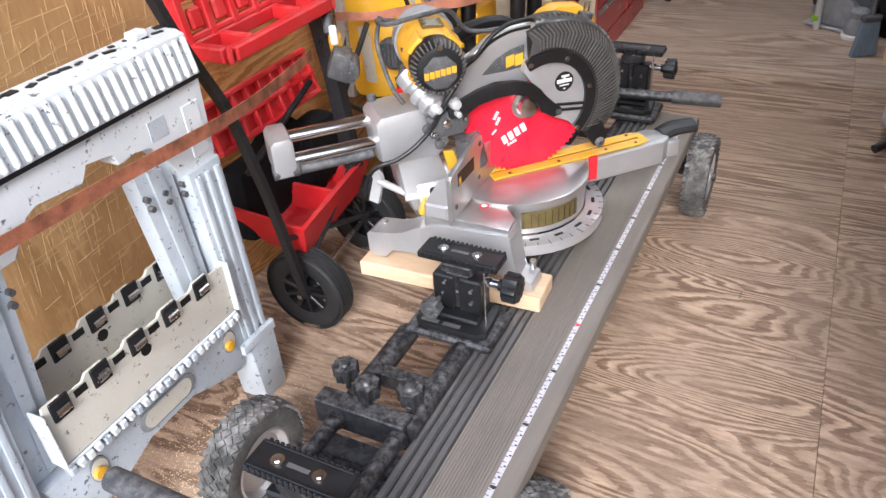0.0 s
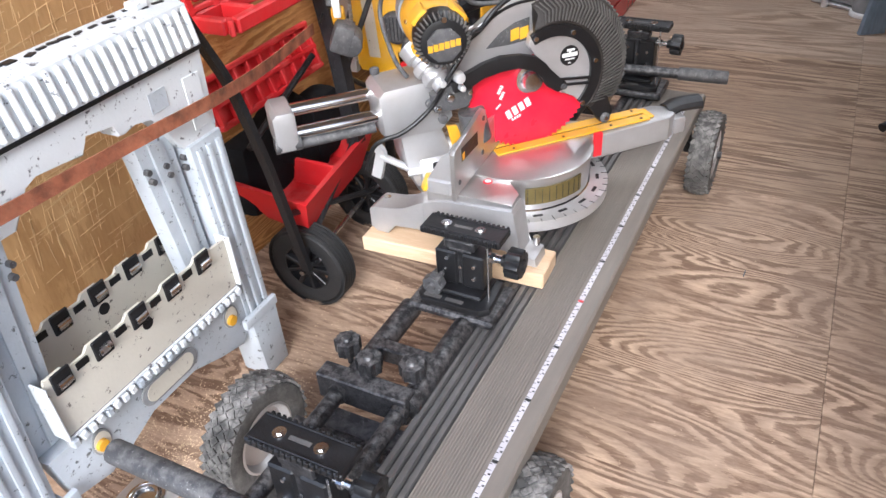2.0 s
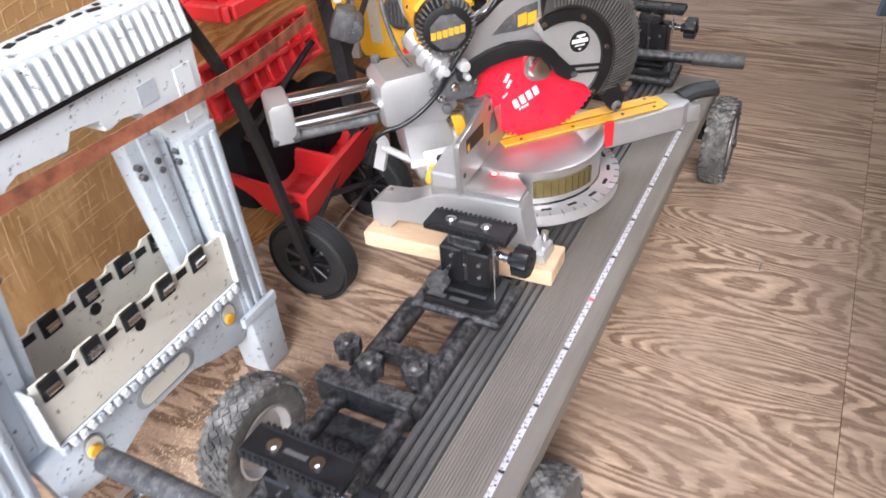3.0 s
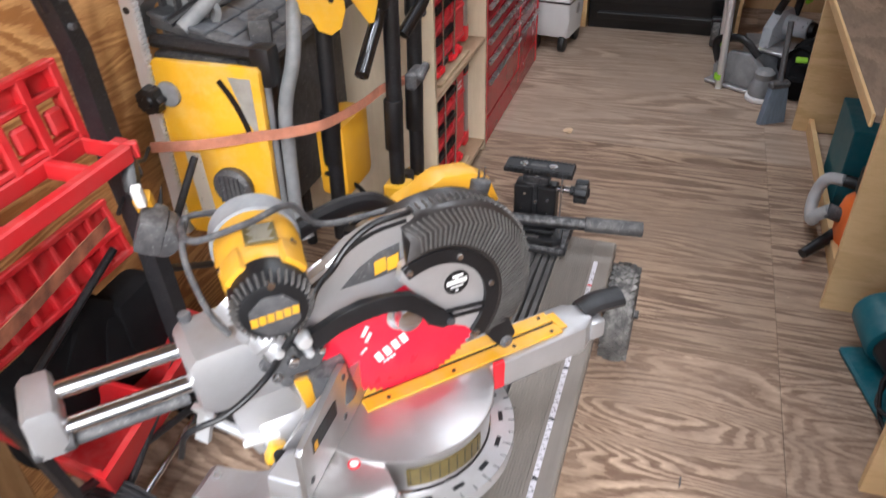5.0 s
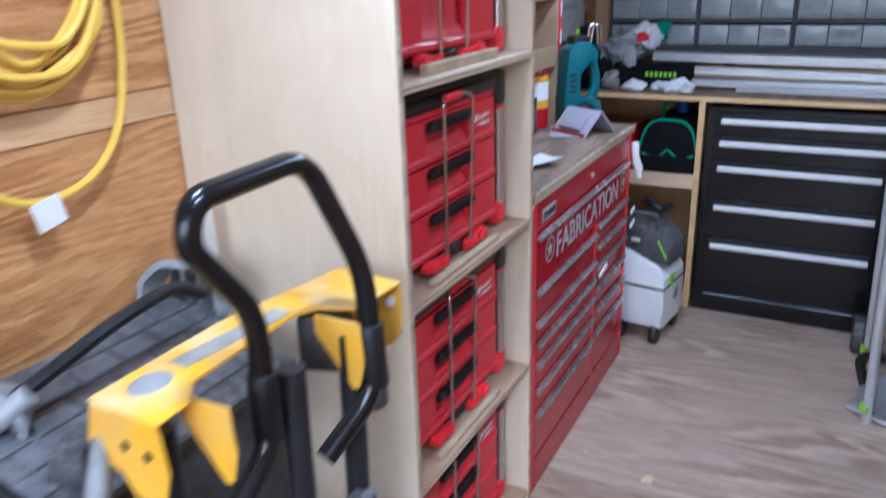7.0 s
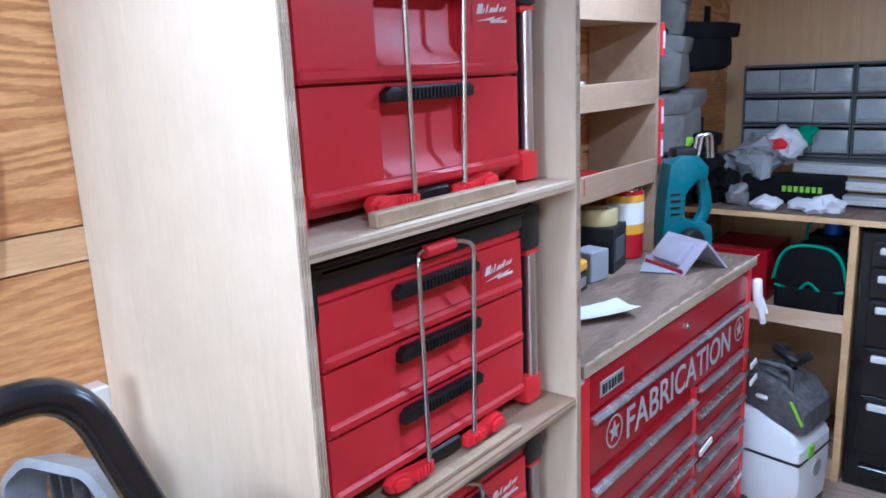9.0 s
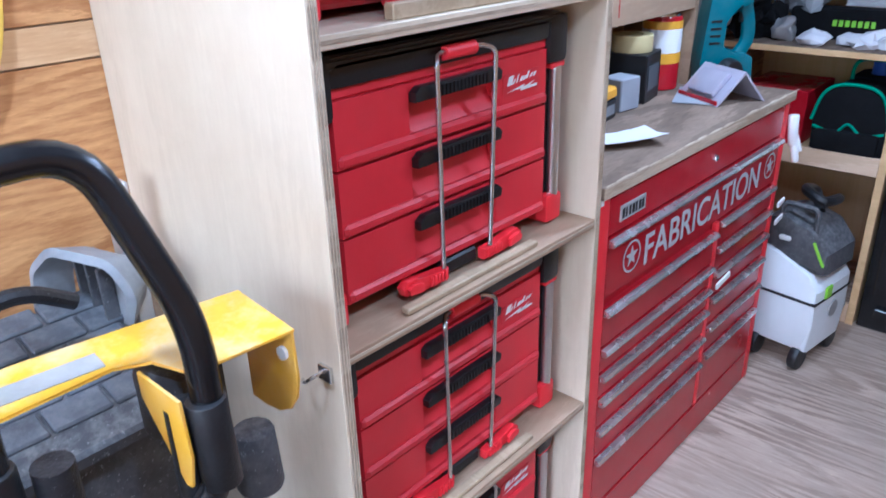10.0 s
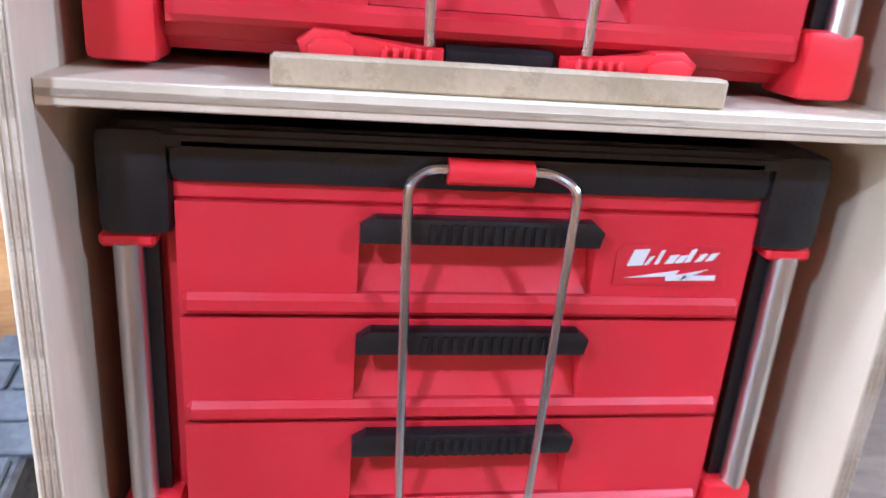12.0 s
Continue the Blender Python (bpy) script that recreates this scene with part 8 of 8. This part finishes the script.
for i, (x, y, z, s, mat) in enumerate(((-1.13, 5.2, 1.1, 0.09, M_MIDGREY), (-1.2, 5.05, 1.02, 0.06, M_FABRIC), (-1.05, 5.25, 1.16, 0.07, M_PAPER), (-1.28, 5.0, 1.06, 0.09, M_FABRIC), (-0.98, 5.3, 1.2, 0.04, M_BAGGREEN), (-1.06, 5.2, 1.17, 0.035, M_REDBRIGHT), (-1.14, 5.02, 1.0, 0.04, M_ALU))):
    bm = bmesh.new()
    bmesh.ops.create_icosphere(bm, subdivisions=3, radius=s)
    for v in bm.verts:
        v.co += noise.noise_vector(v.co * 22 + Vector((i * 3, 0, 0))) * s * 0.7
    bm.transform(Matrix.Translation((x, y, z)))
    tagged(part("plastic_bag", bm, mat, soft=False), "crumpled bag of small parts heaped on bench", "bag", "bags heaped on the bench")
# red wall rack with small books high on the wall
t = thing("red_wall_rack", (-0.45, 5.43, 1.6), "red wire-edged wall rack with small boxes", "wall rack")
part("tray", made(box, (0, 0, 0.004), (0.5, 0.1, 0.008), 0.002), M_RED, t)
part("front", made(box, (0, -0.05, 0.03), (0.5, 0.006, 0.012), 0.002), M_REDBRIGHT, t)
for x in (-0.25, 0, 0.25):
    part("upright", made(box, (x, -0.05, 0.015), (0.008, 0.006, 0.035), 0.001), M_REDBRIGHT, t)
for i, x in enumerate((-0.2, -0.15, -0.12)):
    carton("small_book", (-0.45 + x, 5.42, 1.609), (0.03, 0.07, 0.1), (M_CREAM, M_REDDARK, M_LABELGREY)[i], "small worn book standing in the rack", "book")

# bag with green piping on the low shelf
t = thing("tool_bag", (-0.85, 5.03, 0.589), "black fabric tool bag with green piping on shelf", "tool bag")
out = [(-0.12, 0), (0.12, 0), (0.125, 0.12), (0.1, 0.21), (0.05, 0.25), (-0.05, 0.25), (-0.1, 0.21), (-0.125, 0.12)]
part("body", made(prism, out, 0.14, Matrix.Translation((0, 0.05, 0)) @ FACE_Y, 0.02), M_FABRIC, t)
part("piping", made(tube, smooth([(x, -0.088, z) for x, z in out[2:]], 4), 0.006, 8), M_BAGGREEN, t)
part("piping", made(tube, smooth([(-0.115, -0.092, 0.1), (-0.04, -0.095, 0.085), (0.0, -0.095, 0.12), (0.05, -0.095, 0.085), (0.115, -0.092, 0.1)], 4), 0.005, 8), M_BAGGREEN, t)
part("front_pocket", made(box, (0, -0.095, 0.05), (0.21, 0.03, 0.09), 0.012, None, 2), M_FABRIC, t)
t = thing("tool_bag", (-0.83, 5.28, 0.589), "black tool bag with green straps and blue bottle", "tool bag")
part("body", made(box, (0, 0, 0.12), (0.22, 0.16, 0.24), 0.03, None, 3), M_FABRIC, t)
part("strap", made(tube, rounded([(-0.1, -0.085, 0.05), (-0.1, -0.085, 0.3), (0.1, -0.085, 0.3), (0.1, -0.085, 0.05)], 0.05), 0.007, 8), M_BAGGREEN, t)
part("blue_bottle", made(rod, (-0.02, -0.02, 0.22), (-0.02, -0.02, 0.31), 0.035, 18, 0.03, 0.006), M_BLUE, t)
carton("dark_case", (-1.14, 5.15, 0.589), (0.25, 0.3, 0.2), M_REDDARK, "dark red case in the shelf corner", "case")
bm = bmesh.new()
for p, q, r in (((-0.858, 4.372, 0.86), (-0.85, 4.374, 0.77), 0.016), ((-0.85, 4.376, 0.79), (-0.835, 4.38, 0.72), 0.012), ((-0.848, 4.385, 0.8), (-0.83, 4.39, 0.75), 0.008)):
    rod(bm, p, q, r, 12, r * 0.8, r * 0.3)
tagged(part("work_glove", bm, M_WHITE), "white cotton glove hanging at the cabinet corner", "glove")

# ---- dust extractor ----
t = thing("dust_extractor", (-0.82, 4.62, FLOOR), "pale blue-grey dust extractor with dark top on wheels", "dust extractor", turn=-8)
bm = bmesh.new()
prism(bm, [(-0.125, 0.085), (0.125, 0.085), (0.13, 0.2), (0.13, 0.35), (0.09, 0.41), (-0.06, 0.475), (-0.13, 0.48), (-0.13, 0.2)], 0.3, Matrix.Translation((0, 0.15, 0)) @ FACE_Y, 0.022)
part("tank", bm, M_VACGREY, t)
bm = bmesh.new()
prism(bm, [(-0.12, 0.482), (-0.05, 0.477), (0.1, 0.412), (0.135, 0.42), (0.13, 0.5), (0.06, 0.58), (-0.06, 0.62), (-0.12, 0.6)], 0.26, Matrix.Translation((0, 0.13, 0)) @ FACE_Y, 0.02)
part("head", bm, M_DARKGREY, t)
part("lime_strip", made(box, (0.1, -0.132, 0.5), (0.012, 0.006, 0.1), 0.002, Matrix.Rotation(radians(-30), 4, "Y")), M_GREEN, t)
part("seam_band", made(box, (0, 0, 0.3), (0.266, 0.306, 0.012), 0.003), M_BLACK, t)
part("latch", made(box, (0.132, -0.05, 0.33), (0.012, 0.05, 0.05), 0.004), M_GREEN, t)
part("latch", made(box, (-0.04, -0.13, 0.53), (0.05, 0.02, 0.02), 0.006), M_WHITE, t)
part("dial_plate", made(rod, (0.129, 0.02, 0.235), (0.136, 0.02, 0.235), 0.035, 20), M_ALU, t)
for x, y in ((0.09, -0.13), (-0.09, -0.13), (0.09, 0.13), (-0.09, 0.13)):
    part("caster", made(rod, (x - 0.02, y, 0.05), (x + 0.02, y, 0.05), 0.05, 22, None, 0.008), M_BLACK, t)
part("hose", made(tube, smooth([(0.0, 0.05, 0.6), (-0.05, 0.1, 0.66), (-0.04, -0.02, 0.7), (0.05, -0.05, 0.68), (0.05, 0.08, 0.66), (-0.03, 0.1, 0.61)]), 0.02, 10), M_BLACK, t)
part("handle", made(tube, rounded([(-0.08, -0.1, 0.56), (-0.08, -0.1, 0.66), (0.06, -0.1, 0.66), (0.06, -0.1, 0.54)], 0.03), 0.011, 8), M_DARKGREY, t)

t.scale = (0.82, 0.82, 0.85)

# ---- aluminium-legged table with tools under it ----
t = thing("leg_table", (0.32, 4.4, FLOOR), "small plywood table on round aluminium legs", "table")
part("top", made(box, (0.0, 0.05, 0.77), (0.62, 0.5, 0.02), 0.002), M_BENCHPLY, t)
part("shelf", made(box, (0.06, 0.1, 0.55), (0.5, 0.36, 0.016), 0.002), M_BENCHPLY, t)
for x, y in ((-0.29, -0.19), (0.29, -0.19), (-0.29, 0.28), (0.29, 0.28)):
    part("leg", made(rod, (x + (0.01 if x < 0 else 0), y, 0), (x - (0.015 if x < 0 else 0), y, 0.76), 0.0165, 16), M_ALUBRIGHT, t)
    part("leg_joint", made(rod, (x, y, 0.045), (x, y, 0.07), 0.0195, 16), M_GREEN, t)
for i, (x, y, z, s) in enumerate(((0.2, 4.4, 0.529, (0.12, 0.2, 0.07)), (0.42, 4.42, 0.529, (0.14, 0.2, 0.12)))):
    carton("power_tool_box", (x, y, z), s, (M_MIDGREY, M_BLACK)[i], "small tool case on the table's shelf", "case", 10 * i)
for i, x in enumerate((0.12, 0.24, 0.36)):
    bottle("spray_can", (x, 4.3, 0.751), 0.028, 0.17, (M_WHITE, M_REDDARK, M_MIDGREY)[i], M_WHITE, "spray can standing on the small table", "can")


def track_saw(at, turn, label, mat=M_MIDGREY):
    t = thing("plunge_saw", at, label, "power saw", "tools under the table", turn)
    part("base", made(box, (0, 0, 0.012), (0.16, 0.3, 0.016), 0.004), M_ALU, t)
    bm = bmesh.new()
    prism(bm, [(-0.13, 0.022), (0.12, 0.022), (0.13, 0.09), (0.06, 0.17), (-0.04, 0.18), (-0.12, 0.11)], 0.05, Matrix.Translation((-0.06, 0, 0)) @ FACE_X, 0.012)
    part("housing", bm, mat, t)
    part("motor", made(rod, (-0.02, 0.02, 0.1), (0.1, 0.02, 0.1), 0.048, 24, 0.044, 0.008), mat, t)
    part("motor_cap", made(rod, (0.1, 0.02, 0.1), (0.125, 0.02, 0.1), 0.04, 24, 0.034, 0.006), M_BLACK, t)
    part("handle", made(tube, rounded([(-0.03, 0.12, 0.1), (-0.03, 0.16, 0.2), (-0.03, 0.02, 0.24), (-0.03, -0.07, 0.17)], 0.05), 0.018, 10), M_BLACK, t)
    part("lever", made(box, (0.03, 0.1, 0.2), (0.02, 0.05, 0.02), 0.006), M_GREEN, t)
    return t


track_saw((0.14, 4.26, FLOOR), 60, "grey and black plunge saw with lime lever on floor", M_MIDGREY)
track_saw((0.3, 4.42, 0.12), -30, "grey plunge saw with lime lever on a case", M_GREYPLASTIC)
carton("system_case", (0.32, 4.46, FLOOR), (0.34, 0.28, 0.148), M_MIDGREY, "grey stacking tool case under the table", "case", 4)
t = thing("random_sander", (0.22, 4.12, FLOOR), "grey palm sander with white pad on the floor", "sander", turn=25)
part("pad", made(lathe, [(0.06, 0), (0.065, 0.006), (0.065, 0.02), (0.05, 0.026)], None, 28), M_WHITE, t)
part("body", made(lathe, [(0.055, 0.026), (0.058, 0.06), (0.04, 0.1), (0.045, 0.13), (0.03, 0.145), (0.004, 0.147)], None, 28), M_MIDGREY, t)
part("dust_port", made(rod, (0.03, 0, 0.05), (0.13, 0, 0.07), 0.02, 16), M_BLACK, t)
t = thing("work_jacket", (0.46, 4.25, 0.06), "black and lime work jacket heaped under the table", "jacket")
bm = bmesh.new()
bmesh.ops.create_icosphere(bm, subdivisions=4, radius=0.17)
for v in bm.verts:
    v.co += noise.noise_vector(v.co * 9) * 0.09 + noise.noise_vector(v.co * 26) * 0.02
    v.co.z = max(v.co.z, -0.09)
part("cloth", bm, M_FABRIC, t)
part("lime_strip", made(box, (-0.1, -0.1, 0.1), (0.05, 0.03, 0.012), 0.004, Matrix.Rotation(0.5, 4, "X")), M_GREEN, t)
t = thing("bench_brush", (0.26, 3.88, FLOOR), "blue-grey bench brush standing on the floor", "brush", turn=30)
bm = bmesh.new()
prism(bm, [(-0.06, 0), (0.06, 0), (0.04, 0.16), (-0.04, 0.16)], 0.03, Matrix.Translation((0, 0.015, 0)) @ FACE_Y, 0.006)
part("bristles", bm, M_BLUEGREY, t)
part("head", made(box, (0, 0, 0.175), (0.09, 0.036, 0.03), 0.008), M_DARKGREY, t)
part("handle", made(rod, (0, 0, 0.19), (0.03, 0.06, 0.42), 0.012, 12), M_DARKGREY, t)
t = thing("trolley_wheel", (0.0, 4.78, FLOOR), "black trolley wheel beside the black cabinet", "wheel")
part("tyre", made(rod, (-0.02, 0, 0.07), (0.02, 0, 0.07), 0.07, 26, None, 0.008), M_RUBBER, t)
part("fork", made(box, (0, 0, 0.13), (0.055, 0.05, 0.05), 0.006), M_BLACKMETAL, t)

# ---- side bench of yellow plywood ----
sb = thing("side_bench", (0.54, 3.0, FLOOR), "yellow plywood side bench with open bays", "bench")


def on_sb(name, bm, material, parent=None, label=""):
    return part(name, local(bm, sb), material, parent or sb, label)


for y, z1, x0 in ((3.83, 0.9, 0.345), (2.6, 0.62, 0.36), (1.93, 0.62, 0.39)):
    on_sb("upright_panel", made(slab, x0, RIGHT - 0.003, y, y + 0.02, FLOOR, z1, 0.001), M_BENCHPLY)
on_sb("bench_top", made(slab, 0.345, RIGHT - 0.003, 2.62, 3.829, 0.56, 0.58, 0.001), M_TOP)
on_sb("top_edge", made(slab, 0.335, 0.3445, 2.622, 3.829, 0.545, 0.582, 0.002), M_BENCHPLY)
on_sb("bench_top", made(slab, 0.39, RIGHT - 0.003, REAR + 0.6, 2.599, 0.6, 0.62, 0.001), M_TOP)
on_sb("sill", made(slab, 0.4, 0.42, 2.621, 3.829, FLOOR, 0.03, 0.001), M_BENCHPLY)
# orange shop vacuum with its hose
t = thing("shop_vacuum", (0.5, 2.92, FLOOR), "small orange shop vacuum with grey hose under bench", "vacuum", turn=20)
part("tank", made(lathe, [(0.075, 0.02), (0.095, 0.03), (0.1, 0.15), (0.09, 0.19), (0.06, 0.22), (0.004, 0.222)], None, 32), M_ORANGE, t)
part("motor_head", made(lathe, [(0.06, 0.222), (0.07, 0.23), (0.07, 0.3), (0.05, 0.32), (0.004, 0.322)], None, 28), M_BLACK, t)
part("inlet", made(rod, (-0.08, 0.02, 0.14), (-0.13, 0.03, 0.16), 0.024, 18, None, 0.003), M_DARKGREY, t)
part("foot", made(rod, (-0.07, -0.05, 0.0), (-0.07, -0.05, 0.04), 0.02, 14), M_BLACK, t)
part("foot", made(rod, (0.06, -0.05, 0.0), (0.06, -0.05, 0.04), 0.02, 14), M_BLACK, t)
part("foot", made(rod, (0.0, 0.07, 0.0), (0.0, 0.07, 0.04), 0.02, 14), M_BLACK, t)
bm = bmesh.new()
pts = smooth([(-0.12, 0.03, 0.16), (-0.13, 0.08, 0.11), (-0.11, 0.13, 0.06), (-0.08, 0.2, 0.05), (-0.05, 0.25, 0.09), (-0.03, 0.24, 0.15), (0.0, 0.19, 0.17)], 10)
for i in range(len(pts) - 1):
    rod(bm, pts[i], pts[i] + (pts[i + 1] - pts[i]) * 0.62, 0.0205, 12)
tube(bm, pts, 0.018, 10)
part("hose", bm, M_HOSE, t, "ribbed pale grey hose")
part("nozzle", made(rod, (0.0, 0.19, 0.17), (0.1, 0.1, 0.17), 0.02, 14, 0.026), M_BLACK, t)
part("crevice_tool", made(rod, (-0.2, -0.02, 0.03), (-0.05, 0.05, 0.07), 0.016, 12, 0.022), M_BLACK, t)
carton("teal_case", (0.56, 3.35, FLOOR), (0.24, 0.3, 0.3), M_TEAL, "teal plastic tool case in the bench bay", "case")
# teal corded tool in the near bay
t = thing("teal_grinder", (0.5, 2.35, FLOOR), "teal corded power tool standing in the bay", "power tool", turn=15)
part("body", made(rod, (0, 0.0, 0.1), (0, 0.14, 0.12), 0.075, 30, 0.065, 0.015), M_TEAL, t)
part("neck", made(rod, (0, -0.1, 0.08), (0, 0.0, 0.1), 0.045, 22, 0.06, 0.008), M_BLACK, t)
part("base_plate", made(box, (0, -0.05, 0.012), (0.18, 0.28, 0.02), 0.006), M_TEAL, t)
part("front_body", made(box, (0.02, -0.24, 0.06), (0.12, 0.2, 0.11), 0.025, None, 2), M_TEAL, t)
part("cord", made(tube, smooth([(-0.06, -0.1, 0.09), (-0.1, -0.16, 0.05), (-0.08, -0.24, 0.08), (-0.04, -0.2, 0.13), (-0.08, -0.12, 0.11), (-0.1, -0.2, 0.03), (-0.05, -0.3, 0.02)]), 0.006, 8), M_BLACK, t)
part("foot_pad", made(rod, (-0.09, -0.3, 0.0), (-0.09, -0.3, 0.06), 0.02, 14), M_BLACK, t)

# ---- litter on the floor ----
bm = bmesh.new()
bmesh.ops.create_icosphere(bm, subdivisions=2, radius=0.02)
for v in bm.verts:
    v.co += noise.noise_vector(v.co * 60) * 0.01
    v.co.z *= 0.4
bm.transform(Matrix.Translation((-0.562, 3.56, FLOOR + 0.009)))
tagged(part("wood_chip", bm, M_PINE), "pale wood chip lying on the floor", "chip")
bm = bmesh.new()
tube(bm, rounded([(0.003, 1.826, FLOOR), (0.003, 1.826, FLOOR + 0.003), (0.004, 1.852, FLOOR + 0.003), (0.004, 1.852, FLOOR)], 0.001), 0.0018, 6)
tagged(part("staple", bm, M_DARKGREY), "bent steel staple stuck in the floor", "staple")
rnd = random.Random(11)
verts, faces = [], []


def grain(x, y, s):
    a = rnd.uniform(0, 6.28)
    i = len(verts)
    for k in range(3):
        b = a + k * 2.1
        verts.append((x + s * math.cos(b), y + s * math.sin(b), FLOOR + 0.0006))
    verts.append((x, y, FLOOR + 0.0006 + s * 0.6))
    faces.extend([(i, i + 1, i + 3), (i + 1, i + 2, i + 3), (i + 2, i, i + 3)])


for k in range(5200):
    grain(min(max(rnd.gauss(-1.02, 0.13), LEFT + 0.01), -0.5), abs(rnd.gauss(0.62, 0.2)) + REAR * 0.3, rnd.uniform(0.0008, 0.0026))
for k in range(2600):
    grain(rnd.uniform(LEFT + 0.02, 0.7), rnd.uniform(REAR + 0.02, 4.8), rnd.uniform(0.0006, 0.0018))
for k in range(900):
    grain(rnd.gauss(-0.75, 0.16), rnd.gauss(1.15, 0.2), rnd.uniform(0.0008, 0.0024))
me = bpy.data.meshes.new("sawdust")
me.from_pydata(verts, [], faces)
me.materials.append(M_SAWDUST)
tagged(new("sawdust", me), "pale sawdust scattered over the floor", "sawdust", kind="stuff")
